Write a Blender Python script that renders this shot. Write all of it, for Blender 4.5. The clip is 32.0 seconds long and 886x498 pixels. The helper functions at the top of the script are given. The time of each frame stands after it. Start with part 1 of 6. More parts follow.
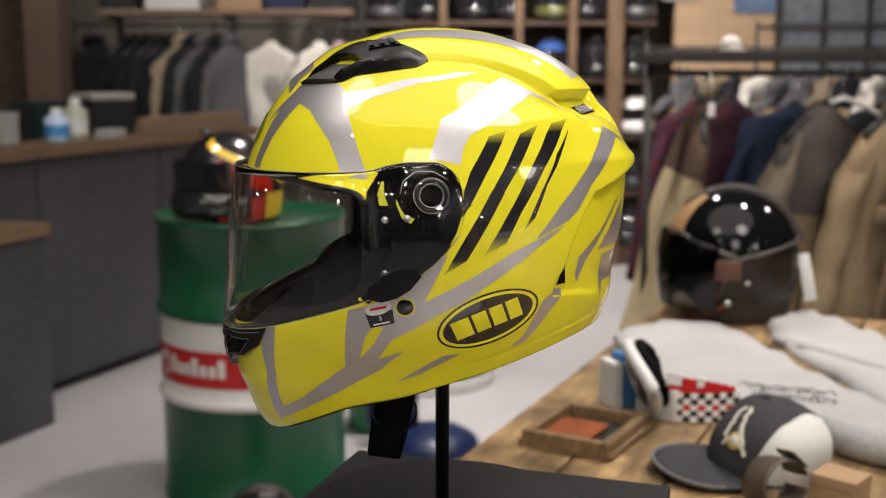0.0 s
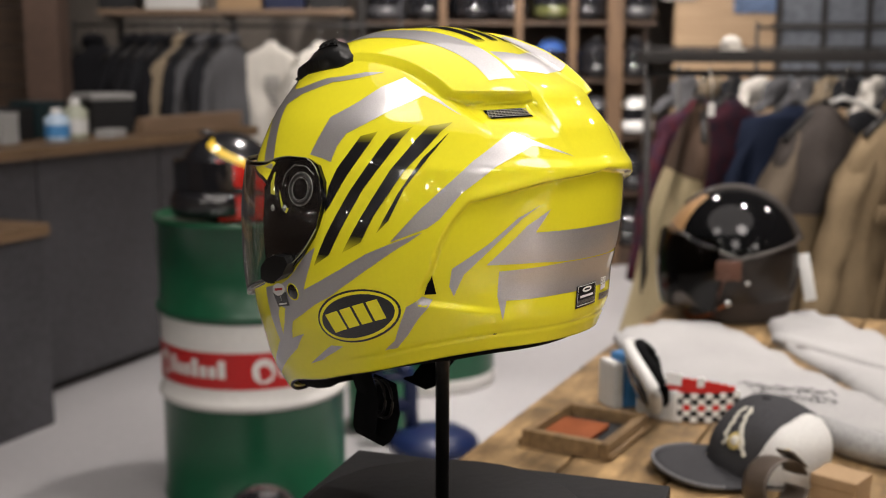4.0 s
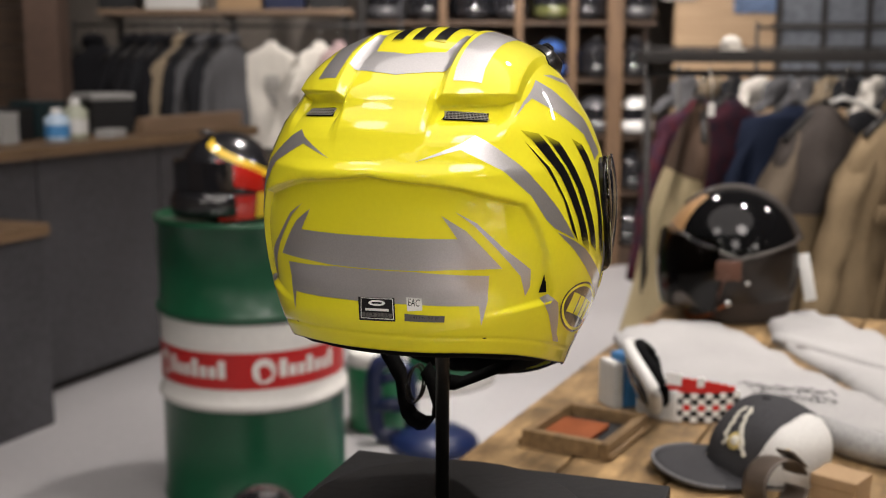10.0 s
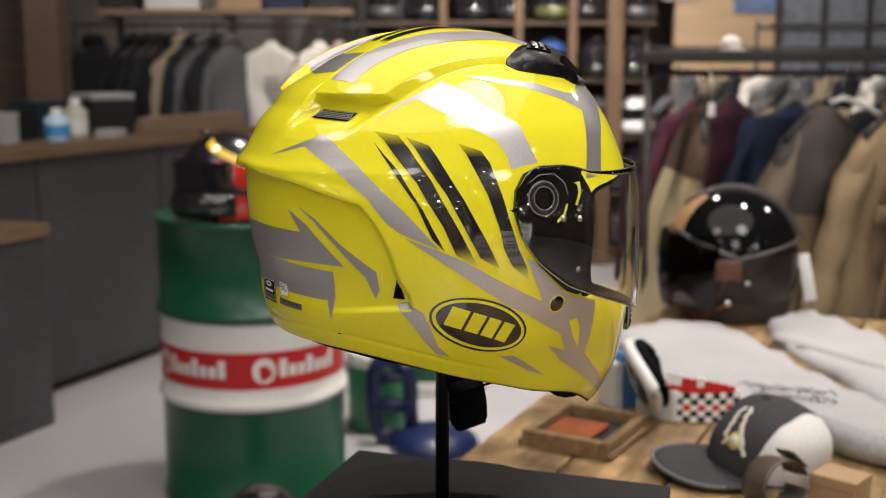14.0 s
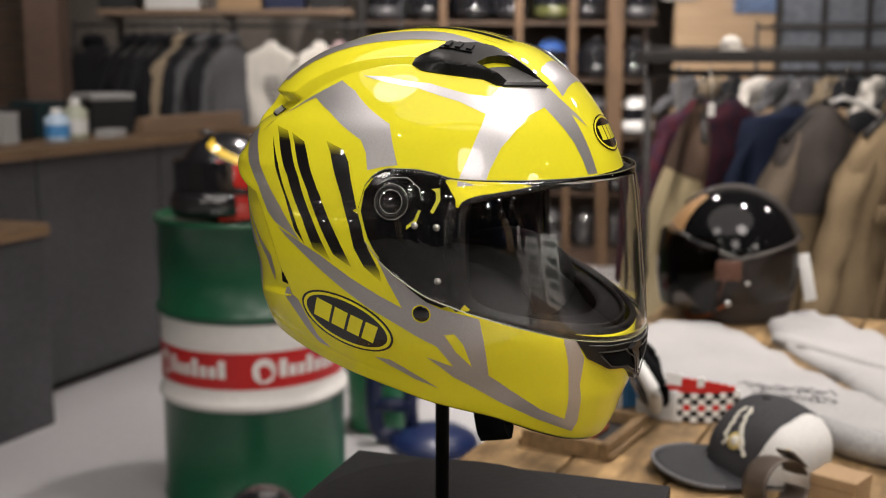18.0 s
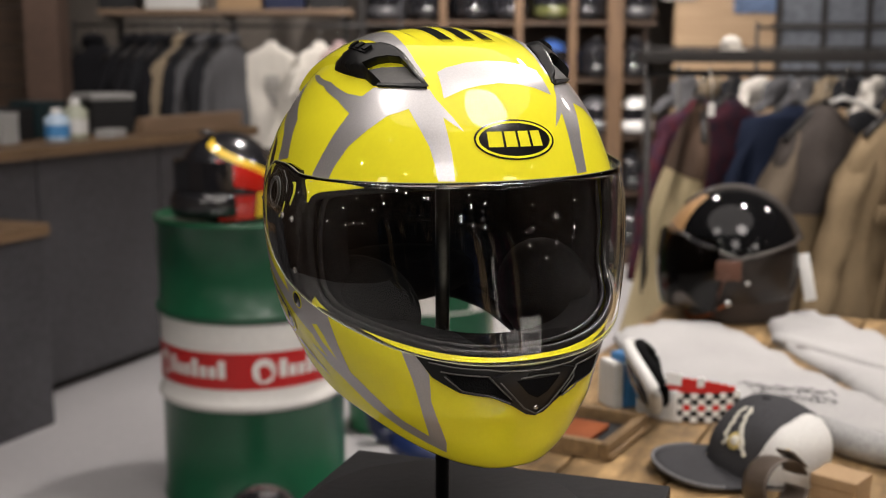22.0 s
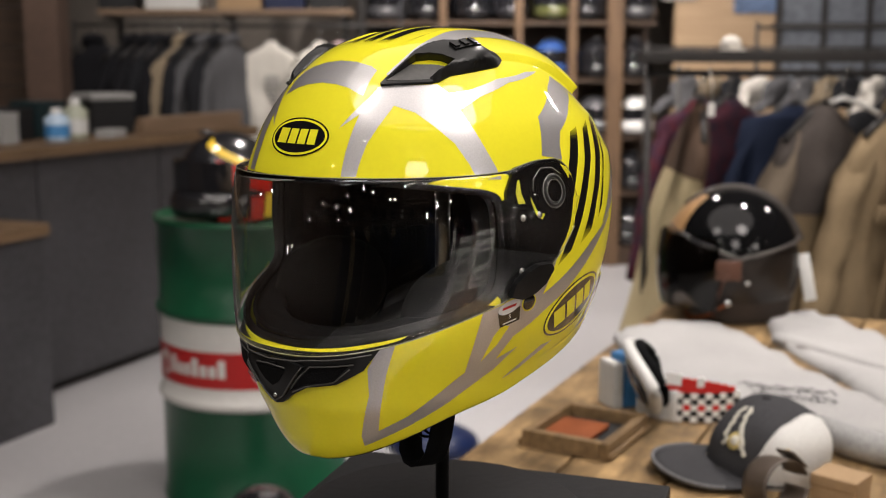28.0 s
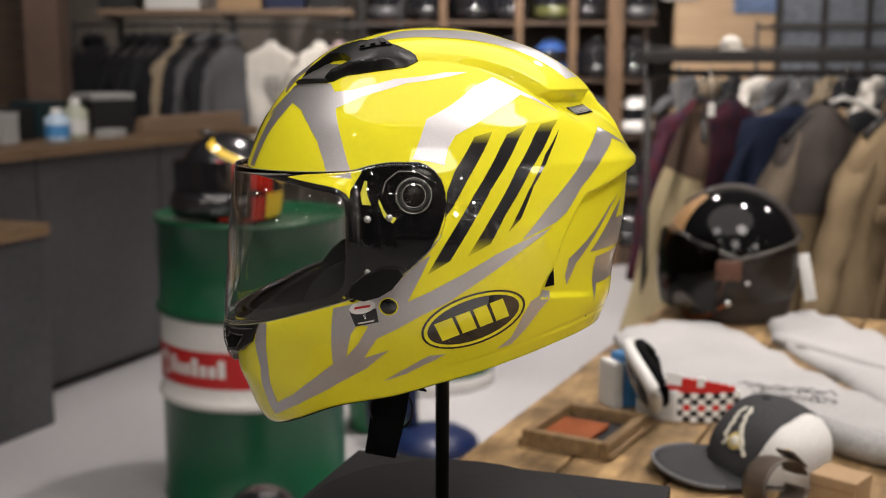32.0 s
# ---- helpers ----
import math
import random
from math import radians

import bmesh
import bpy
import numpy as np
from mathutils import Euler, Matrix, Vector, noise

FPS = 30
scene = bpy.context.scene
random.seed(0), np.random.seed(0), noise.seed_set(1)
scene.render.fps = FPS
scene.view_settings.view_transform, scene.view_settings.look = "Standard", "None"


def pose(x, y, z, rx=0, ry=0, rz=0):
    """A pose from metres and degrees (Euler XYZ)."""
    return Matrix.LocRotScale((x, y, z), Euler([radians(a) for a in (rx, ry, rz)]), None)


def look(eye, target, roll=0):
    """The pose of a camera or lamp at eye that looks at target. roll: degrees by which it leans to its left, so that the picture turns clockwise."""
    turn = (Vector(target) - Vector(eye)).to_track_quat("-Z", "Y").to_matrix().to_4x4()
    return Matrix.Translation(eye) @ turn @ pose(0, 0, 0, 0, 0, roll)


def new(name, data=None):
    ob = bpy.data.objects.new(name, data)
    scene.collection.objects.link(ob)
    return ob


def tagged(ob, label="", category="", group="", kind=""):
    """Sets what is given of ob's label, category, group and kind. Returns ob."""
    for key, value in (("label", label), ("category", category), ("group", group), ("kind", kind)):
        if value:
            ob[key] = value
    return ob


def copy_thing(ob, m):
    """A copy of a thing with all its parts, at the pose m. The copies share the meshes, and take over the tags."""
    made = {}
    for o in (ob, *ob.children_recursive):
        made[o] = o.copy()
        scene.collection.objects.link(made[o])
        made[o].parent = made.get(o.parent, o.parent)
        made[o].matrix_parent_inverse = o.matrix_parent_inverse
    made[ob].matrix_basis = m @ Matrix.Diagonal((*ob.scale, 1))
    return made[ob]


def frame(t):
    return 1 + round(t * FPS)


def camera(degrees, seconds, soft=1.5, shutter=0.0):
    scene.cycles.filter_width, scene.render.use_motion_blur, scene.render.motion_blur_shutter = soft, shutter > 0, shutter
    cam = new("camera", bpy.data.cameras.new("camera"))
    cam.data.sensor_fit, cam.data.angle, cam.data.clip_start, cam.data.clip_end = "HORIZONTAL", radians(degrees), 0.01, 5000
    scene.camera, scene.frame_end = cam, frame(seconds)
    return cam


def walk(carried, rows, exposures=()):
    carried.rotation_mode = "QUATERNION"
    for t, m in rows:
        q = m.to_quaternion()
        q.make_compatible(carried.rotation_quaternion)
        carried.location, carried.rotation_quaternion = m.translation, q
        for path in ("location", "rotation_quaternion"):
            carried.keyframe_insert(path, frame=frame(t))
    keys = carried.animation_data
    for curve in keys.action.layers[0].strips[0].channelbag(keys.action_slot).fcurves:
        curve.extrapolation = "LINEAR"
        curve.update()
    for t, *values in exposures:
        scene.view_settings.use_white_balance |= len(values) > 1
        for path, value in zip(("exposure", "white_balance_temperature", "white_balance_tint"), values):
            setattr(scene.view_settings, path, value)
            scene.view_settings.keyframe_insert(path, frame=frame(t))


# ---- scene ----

# ---------------------------------------------------------------- camera
cam = camera(42.937, 32.0, soft=1.0)
EYE = Matrix.Translation((0, 0, 1.327)) @ pose(0, 0, 0, 90 - 9.565, 0, 0)
walk(cam, [(0, EYE), (32, EYE)], exposures=[(0, 0.0), (32, 0.0)])
cam.data.dof.use_dof = True
cam.data.dof.focus_distance = 0.82
cam.data.dof.aperture_fstop = 6.8


# ---------------------------------------------------------------- world and lamps
world = bpy.data.worlds.new("world")
scene.world = world
world.use_nodes = True
world.node_tree.nodes["Background"].inputs[0].default_value = (1.0, 0.93, 0.86, 1)
world.node_tree.nodes["Background"].inputs[1].default_value = 0.05


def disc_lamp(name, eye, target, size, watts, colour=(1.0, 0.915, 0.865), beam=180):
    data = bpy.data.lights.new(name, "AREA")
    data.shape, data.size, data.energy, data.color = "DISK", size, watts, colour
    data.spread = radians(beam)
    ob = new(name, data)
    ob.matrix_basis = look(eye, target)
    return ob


disc_lamp("key_lamp", (0.22, -2.1, 3.05), (0, 0.9, 1.2), 0.95, 17.5)
disc_lamp("pendant_lamp", (0.95, 0.2, 3.1), (0.2, 0.9, 1.2), 0.85, 22)
disc_lamp("pendant_lamp", (-1.0, 0.5, 3.1), (-0.1, 0.9, 1.2), 0.6, 7)
disc_lamp("pendant_lamp", (-2.3, -1.6, 2.5), (0, 0.9, 1.0), 0.5, 5)
disc_lamp("pendant_lamp", (2.5, -1.4, 2.5), (0, 0.9, 1.0), 0.5, 7)
# wide unseen fill lamp overhead, added to raise the ambient light
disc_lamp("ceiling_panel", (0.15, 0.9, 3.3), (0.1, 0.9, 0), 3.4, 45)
# unseen shop spots; several are added as fill for what they aim at
disc_lamp("ceiling_spot", (1.2, 2.4, 3.1), (0.7, 2.1, 0.7), 0.12, 19, beam=110)
# added so that the rear shelving shows in the reflections
disc_lamp("ceiling_spot", (0.5, -2.9, 3.1), (0.4, -4.2, 0.9), 0.3, 20, beam=110)
# added to brighten the floor behind the table
disc_lamp("ceiling_spot", (0.25, 3.9, 3.1), (0.3, 3.9, 0.0), 0.2, 27, beam=90)
disc_lamp("ceiling_spot", (0.7, 4.8, 3.1), (0.7, 5.5, 0.4), 0.4, 24, beam=100)
disc_lamp("ceiling_spot", (-1.6, 5.2, 3.1), (-1.7, 6.4, 1.2), 0.3, 15, beam=130)
# added to brighten the counter
disc_lamp("ceiling_spot", (-1.0, 2.9, 3.1), (-1.8, 4.4, 0.7), 0.4, 13, beam=130)
# added to brighten the cartons that the visor reflects
disc_lamp("ceiling_spot", (0.35, 0.25, 3.1), (1.15, -0.45, 0.8), 0.15, 45, beam=60)
disc_lamp("ceiling_spot", (0.4, 6.0, 3.1), (0.5, 7.2, 1.2), 0.10, 44, beam=110)
disc_lamp("ceiling_spot", (2.8, 3.2, 3.1), (1.6, 3.4, 1.0), 0.2, 9, beam=110)
disc_lamp("ceiling_spot", (1.9, 4.9, 3.1), (2.0, 7.2, 1.3), 0.3, 20, beam=120)


# ---------------------------------------------------------------- materials
def mat(name, colour, rough=0.5, metal=0.0, vary=0.12, scale=8.0, fine=60.0, bump=0.1, coat=0.0, depth=0.004, second=None, spec=0.5):
    """A surface with stains at one scale and grain at a finer one."""
    m = bpy.data.materials.new(name)
    m.use_nodes = True
    nt = m.node_tree
    b = nt.nodes["Principled BSDF"]
    b.inputs["Roughness"].default_value, b.inputs["Metallic"].default_value = rough, metal
    b.inputs["Coat Weight"].default_value, b.inputs["Coat Roughness"].default_value = coat, 0.025
    b.inputs["Specular IOR Level"].default_value = spec
    tc = nt.nodes.new("ShaderNodeTexCoord")
    big, small = nt.nodes.new("ShaderNodeTexNoise"), nt.nodes.new("ShaderNodeTexNoise")
    for n, s in ((big, scale), (small, fine)):
        n.inputs["Scale"].default_value, n.inputs["Detail"].default_value = s, 4.0
        nt.links.new(tc.outputs["Object"], n.inputs["Vector"])
    both = nt.nodes.new("ShaderNodeMath")
    both.operation = "ADD"
    nt.links.new(big.outputs[0], both.inputs[0])
    nt.links.new(small.outputs[0], both.inputs[1])
    ramp = nt.nodes.new("ShaderNodeMapRange")
    ramp.inputs[1].default_value, ramp.inputs[2].default_value = 0.7, 1.3
    nt.links.new(both.outputs[0], ramp.inputs[0])
    mix = nt.nodes.new("ShaderNodeMix")
    mix.data_type = "RGBA"
    dark = second or tuple(c * (1 - vary) for c in colour)
    light = colour if second else tuple(min(1, c * (1 + vary)) for c in colour)
    mix.inputs["A"].default_value, mix.inputs["B"].default_value = (*dark, 1), (*light, 1)
    nt.links.new(ramp.outputs[0], mix.inputs["Factor"])
    nt.links.new(mix.outputs["Result"], b.inputs["Base Color"])
    if bump:
        bn = nt.nodes.new("ShaderNodeBump")
        bn.inputs["Strength"].default_value, bn.inputs["Distance"].default_value = bump, depth
        nt.links.new(small.outputs[0], bn.inputs["Height"])
        nt.links.new(bn.outputs[0], b.inputs["Normal"])
    return m


def wood_mat(name, dark, light, rough=0.55, scale=(1.2, 14, 14), spin=0.0, bump=0.15, patchy=False):
    """Wood with stretched grain along local x, and dark knots and stains."""
    m = mat(name, light, rough, 0, 0.1, 3, 90, bump, second=dark)
    nt = m.node_tree
    tc = [n for n in nt.nodes if n.type == "TEX_COORD"][0]
    mp = nt.nodes.new("ShaderNodeMapping")
    mp.inputs["Scale"].default_value, mp.inputs["Rotation"].default_value = scale, (0, 0, spin)
    nt.links.new(tc.outputs["Object"], mp.inputs["Vector"])
    for n in nt.nodes:
        if n.type == "TEX_NOISE":
            nt.links.new(mp.outputs[0], n.inputs["Vector"])
    if patchy:
        # worn pale and dark patches over the grain
        worn, rg, mul = nt.nodes.new("ShaderNodeTexNoise"), nt.nodes.new("ShaderNodeMapRange"), nt.nodes.new("ShaderNodeMix")
        worn.inputs["Scale"].default_value, worn.inputs["Detail"].default_value, worn.inputs["Roughness"].default_value = 9.0, 6.0, 0.65
        nt.links.new(tc.outputs["Object"], worn.inputs["Vector"])
        rg.inputs[1].default_value, rg.inputs[2].default_value, rg.inputs[3].default_value, rg.inputs[4].default_value = 0.35, 0.65, 0.35, 1.5
        nt.links.new(worn.outputs[0], rg.inputs[0])
        mul.data_type, mul.blend_type = "RGBA", "MULTIPLY"
        mul.inputs["Factor"].default_value = 1.0
        old = [n for n in nt.nodes if n.type == "MIX" and n != mul][0]
        nt.links.new(old.outputs["Result"], mul.inputs["A"])
        nt.links.new(rg.outputs[0], mul.inputs["B"])
        nt.links.new(mul.outputs["Result"], nt.nodes["Principled BSDF"].inputs["Base Color"])
    return m


def clear_mat(name, tint, rough=0.02):
    """Clear polycarbonate or glass: straight through, with gloss by Fresnel."""
    m = bpy.data.materials.new(name)
    m.use_nodes = True
    nt = m.node_tree
    nt.nodes.remove(nt.nodes["Principled BSDF"])
    tr, gl, mx, fr = (nt.nodes.new(k) for k in ("ShaderNodeBsdfTransparent", "ShaderNodeBsdfGlossy", "ShaderNodeMixShader", "ShaderNodeLayerWeight"))
    tr.inputs[0].default_value = (*tint, 1)
    gl.inputs["Roughness"].default_value = rough
    fr.inputs[0].default_value = 0.5
    pw, mr = nt.nodes.new("ShaderNodeMath"), nt.nodes.new("ShaderNodeMapRange")
    pw.operation, pw.inputs[1].default_value = "POWER", 5.0
    mr.inputs[3].default_value = 0.038
    nt.links.new(fr.outputs["Facing"], pw.inputs[0])
    nt.links.new(pw.outputs[0], mr.inputs[0])
    nt.links.new(mr.outputs[0], mx.inputs[0])
    nt.links.new(tr.outputs[0], mx.inputs[1])
    nt.links.new(gl.outputs[0], mx.inputs[2])
    nt.links.new(mx.outputs[0], nt.nodes["Material Output"].inputs[0])
    return m


YELLOW = mat("fluorescent_yellow_paint", (0.86, 0.79, 0.025), 0.55, 0, 0.02, 5, 300, 0.0, coat=1.0, spec=0.1)
SILVER = mat("silver_flake_paint", (0.56, 0.545, 0.55), 0.40, 0.72, 0.1, 5, 900, 0.0, coat=1.0)
BLACK_GLOSS = mat("gloss_black_print", (0.006, 0.006, 0.007), 0.2, 0, 0.2, 6, 200, 0.0, coat=1.0)
BLACK_SATIN = mat("satin_black_plastic", (0.006, 0.006, 0.0062), 0.30, 0, 0.2, 10, 400, 0.05, depth=0.0004, spec=0.35)
BLACK_CLOTH = mat("black_liner_cloth", (0.004, 0.004, 0.0045), 0.95, 0, 0.3, 20, 700, 0.5, depth=0.001, spec=0.1)
RUBBER = mat("black_rubber", (0.0035, 0.0035, 0.0035), 0.6, 0, 0.2, 12, 300, 0.05, depth=0.0005, spec=0.2)
VENT_GREY = mat("grey_vent_plastic", (0.075, 0.073, 0.070), 0.42, 0, 0.2, 12, 300, 0.05, depth=0.0005)
# opaque pale yellow: the light caught in the visor's edge, painted in
EDGE_GLINT = mat("pale_edge_glint", (0.34, 0.33, 0.20), 0.10, 0, 0.1, 10, 200, 0.0, coat=1.0)
# bright metal of the screws; on rings and ridges it paints highlight lines
BRIGHT_GLINT = mat("bright_screw_and_ring_glint", (0.45, 0.45, 0.43), 0.15, 0.7, 0.1, 10, 200, 0.0)
# the shell's yellow at half strength, for the shade in the slots
SLOT_SHADE = mat("shaded_green_yellow_slot", (0.42, 0.40, 0.012), 0.4, 0, 0.1, 6, 200, 0.0)
WIRE_GREY = mat("galvanised_wire", (0.40, 0.39, 0.37), 0.4, 0.3, 0.1, 20, 200, 0.0)
VISOR = mat("clear_visor", (0.95, 0.945, 0.93), 0.0, 0, 0.01, 3, 50, 0.0)
VISOR.node_tree.nodes["Principled BSDF"].inputs["Transmission Weight"].default_value = 1.0
VISOR.node_tree.nodes["Principled BSDF"].inputs["IOR"].default_value = 1.5
GASKET = mat("glossy_black_gasket", (0.004, 0.004, 0.0045), 0.22, 0, 0.2, 12, 300, 0.0, spec=0.6)
STEEL = mat("brushed_steel", (0.6, 0.6, 0.58), 0.25, 1.0, 0.1, 20, 300, 0.05, depth=0.0005)
WHITE_STICKER = mat("white_sticker", (0.8, 0.8, 0.78), 0.4, 0, 0.03, 20, 300, 0.0)
RED_STICKER = mat("red_print", (0.55, 0.02, 0.015), 0.35, 0, 0.06, 10, 200, 0.0)
GREY_STICKER = mat("grey_sticker", (0.12, 0.115, 0.11), 0.35, 0, 0.1, 20, 300, 0.0)
CHARCOAL = mat("charcoal_board", (0.017, 0.0170, 0.0185), 0.6, 0, 0.15, 4, 120, 0.1, spec=0.3)
ROD_STEEL = mat("dark_steel_rod", (0.05, 0.047, 0.043), 0.32, 0.9, 0.15, 15, 200, 0.05)
FLOOR = mat("pale_grey_floor", (0.34, 0.333, 0.338), 0.38, 0, 0.07, 0.8, 30, 0.05)
TABLE_WOOD = wood_mat("rustic_brown_wood", (0.072, 0.042, 0.018), (0.45, 0.30, 0.145), 0.40, (3.0, 16, 16), patchy=True)
BROWN_WOOD = wood_mat("brown_panel_wood", (0.03, 0.018, 0.011), (0.09, 0.052, 0.031), 0.6)
DARK_PANEL = mat("charcoal_counter_panel", (0.037, 0.0365, 0.041), 0.5, 0, 0.35, 2, 40, 0.08)
WALL_PAINT = mat("warm_grey_wall", (0.16, 0.14, 0.12), 0.85, 0, 0.15, 1.2, 30, 0.2)
CEILING_PAINT = mat("dark_ceiling_paint", (0.05, 0.047, 0.045), 0.9, 0, 0.1, 1, 20, 0.1)
DRUM_GREEN = mat("green_drum_enamel", (0.007, 0.066, 0.030), 0.28, 0, 0.12, 3, 60, 0.03)
DRUM_WHITE = mat("white_drum_enamel", (0.62, 0.61, 0.58), 0.4, 0, 0.06, 3, 60, 0.03)
DRUM_RED = mat("red_drum_enamel", (0.42, 0.012, 0.012), 0.4, 0, 0.08, 3, 60, 0.03)
NAVY = mat("navy_enamel", (0.005, 0.012, 0.050), 0.35, 0, 0.15, 5, 80, 0.05)
BLACK_METAL = mat("black_powder_coat", (0.022, 0.020, 0.019), 0.5, 0.2, 0.2, 6, 150, 0.05)


def cloth(name, colour, vary=0.18):
    return mat(name, colour, 0.92, 0, vary, 5, 250, 0.4, depth=0.002, spec=0.15)


# ---------------------------------------------------------------- building helpers
def link(name, bm, material, parent=None, label="", smooth=True):
    me = bpy.data.meshes.new(name)
    bm.normal_update()
    bm.to_mesh(me)
    bm.free()
    for p in me.polygons:
        p.use_smooth = bool(smooth)
    if smooth == "edges":
        me.set_sharp_from_angle(angle=radians(38))
    for m in material if isinstance(material, (list, tuple)) else [material]:
        me.materials.append(m)
    ob = new(name, me)
    ob.parent = parent
    if label:
        tagged(ob, label)
    return ob


def part(name, bm, material, parent, label="", smooth=True):
    return link(name, bm, material, parent, label, smooth)


def thing(name, m, label, category, group="", kind=""):
    ob = new(name)
    ob.empty_display_size = 0.05
    ob.matrix_basis = m
    return tagged(ob, label, category, group, kind)


def box_bm(size, at=(0, 0, 0), bevel=0.003, turn=0.0, segs=2, bm=None):
    """A bevelled box standing on at."""
    own = bmesh.new()
    bmesh.ops.create_cube(own, size=1.0)
    bmesh.ops.scale(own, vec=size, verts=own.verts)
    if bevel:
        bmesh.ops.bevel(own, geom=own.edges[:], offset=min(bevel, min(size) * 0.45), segments=segs, affect="EDGES", profile=0.5)
    bmesh.ops.transform(own, matrix=pose(at[0], at[1], at[2] + size[2] / 2, 0, 0, turn), verts=own.verts)
    if bm is None:
        return own
    me = bpy.data.meshes.new("join")
    own.to_mesh(me)
    own.free()
    bm.from_mesh(me)
    bpy.data.meshes.remove(me)
    return bm


def lathe_bm(profile, segs=48, at=(0, 0, 0), bm=None):
    """Turns a profile of (radius, height) round z."""
    bm = bm or bmesh.new()
    rings = []
    for r, z in profile:
        if r < 1e-6:
            rings.append([bm.verts.new((at[0], at[1], at[2] + z))])
        else:
            rings.append([bm.verts.new((at[0] + r * math.cos(2 * math.pi * i / segs), at[1] + r * math.sin(2 * math.pi * i / segs), at[2] + z)) for i in range(segs)])
    for a, b in zip(rings, rings[1:]):
        for i in range(segs):
            j = (i + 1) % segs
            if len(a) == 1 and len(b) > 1:
                bm.faces.new((a[0], b[j], b[i]))
            elif len(b) == 1 and len(a) > 1:
                bm.faces.new((a[i], a[j], b[0]))
            elif len(a) > 1:
                bm.faces.new((a[i], a[j], b[j], b[i]))
    return bm


def tube_bm(points, radius, segs=10, closed=False, flat=1.0, bm=None, up=(0, 0, 1)):
    """Sweeps a round or flattened section along points."""
    bm = bm or bmesh.new()
    pts = [Vector(p) for p in points]
    rings = []
    n = len(pts)
    for i, p in enumerate(pts):
        a, b = (pts[(i - 1) % n], pts[(i + 1) % n]) if closed else (pts[max(i - 1, 0)], pts[min(i + 1, n - 1)])
        d = (b - a).normalized()
        s = d.cross(Vector(up))
        s = s.normalized() if s.length > 1e-4 else d.orthogonal().normalized()
        u = s.cross(d)
        rings.append([bm.verts.new(p + s * radius * math.cos(2 * math.pi * k / segs) + u * radius * flat * math.sin(2 * math.pi * k / segs)) for k in range(segs)])
    for a, b in zip(rings, rings[1:] + (rings[:1] if closed else [])):
        for k in range(segs):
            j = (k + 1) % segs
            bm.faces.new((a[k], a[j], b[j], b[k]))
    if not closed:
        bm.faces.new(rings[0][::-1])
        bm.faces.new(rings[-1])
    return bm


def smooth_curve(knots, x):
    """A smooth curve through knots of (x, y), with no overshoot."""
    k = sorted(knots)
    xs, ys = np.array([a for a, _ in k], float), np.array([b for _, b in k], float)
    h, d = np.diff(xs), np.diff(ys) / np.diff(xs)
    m = np.zeros(len(xs))
    m[0], m[-1] = d[0], d[-1]
    for i in range(1, len(xs) - 1):
        m[i] = 0 if d[i - 1] * d[i] <= 0 else 3 * (h[i - 1] + h[i]) / ((2 * h[i] + h[i - 1]) / d[i - 1] + (h[i] + 2 * h[i - 1]) / d[i])
    x = np.clip(x, xs[0], xs[-1])
    i = np.clip(np.searchsorted(xs, x, side="right") - 1, 0, len(h) - 1)
    t = (x - xs[i]) / h[i]
    return (2 * t**3 - 3 * t**2 + 1) * ys[i] + (t**3 - 2 * t**2 + t) * h[i] * m[i] + (3 * t**2 - 2 * t**3) * ys[i + 1] + (t**3 - t**2) * h[i] * m[i + 1]


def step(a, b, x):
    t = np.clip((x - a) / (b - a), 0, 1)
    return t * t * (3 - 2 * t)


# ---------------------------------------------------------------- the helmet's form (its own space: x to its left, y to its back, z up)
CROWN, MID = 0.3052, -0.012
# half width, front and back of the level sections, by the root of the depth under the crown
HALF = [(0.0, 0.0), (0.03, 0.016), (0.065, 0.034), (0.10, 0.053), (0.142, 0.074), (0.174, 0.086), (0.208, 0.097), (0.241, 0.107), (0.274, 0.117),
        (0.30, 0.1230), (0.324, 0.1278), (0.354, 0.1318), (0.384, 0.1335), (0.419, 0.1318), (0.447, 0.128), (0.474, 0.1208), (0.49, 0.114), (0.505, 0.107),
        (0.525, 0.099), (0.543, 0.088), (0.555, 0.075), (0.566, 0.052)]
FORE = [(0.0, -0.001), (0.03, 0.020), (0.065, 0.041), (0.096, 0.059), (0.123, 0.077), (0.146, 0.088), (0.177, 0.101), (0.2, 0.112), (0.228, 0.122), (0.249, 0.129),
        (0.272, 0.136), (0.295, 0.142), (0.329, 0.1495), (0.37, 0.154), (0.43, 0.1585), (0.489, 0.1625), (0.517, 0.1605), (0.531, 0.155), (0.562, 0.139), (0.566, 0.132)]
REAR = [(0.0, 0.001), (0.03, 0.018), (0.057, 0.03), (0.09, 0.047), (0.127, 0.065), (0.156, 0.083), (0.188, 0.101), (0.21, 0.112), (0.245, 0.126), (0.265, 0.1385), (0.288, 0.1465), (0.305, 0.153),
        (0.3195, 0.1585), (0.335, 0.1585), (0.36, 0.1575), (0.4, 0.1540), (0.427, 0.1485), (0.453, 0.1412), (0.474, 0.1345), (0.5, 0.1235), (0.525, 0.11), (0.566, 0.08)]
RIM = [(-0.135, -0.0090), (-0.125, -0.0045), (-0.11, 0.0045), (-0.074, 0.0232), (-0.031, 0.034), (-0.006, 0.042), (0.032, 0.053), (0.065, 0.0635), (0.095, 0.072), (0.12, 0.0765), (0.15, 0.078)]


def section(th, z, grow=0.0):
    """A point of the level section at height z, at the angle th (0: left, 90: back)."""
    s = np.sqrt(np.clip(CROWN + grow - z, 0, None))
    w, f, r = (smooth_curve(k, s) for k in (HALF, FORE, REAR))
    c, q = np.cos(th), np.sin(th)
    e = 2 / 2.17
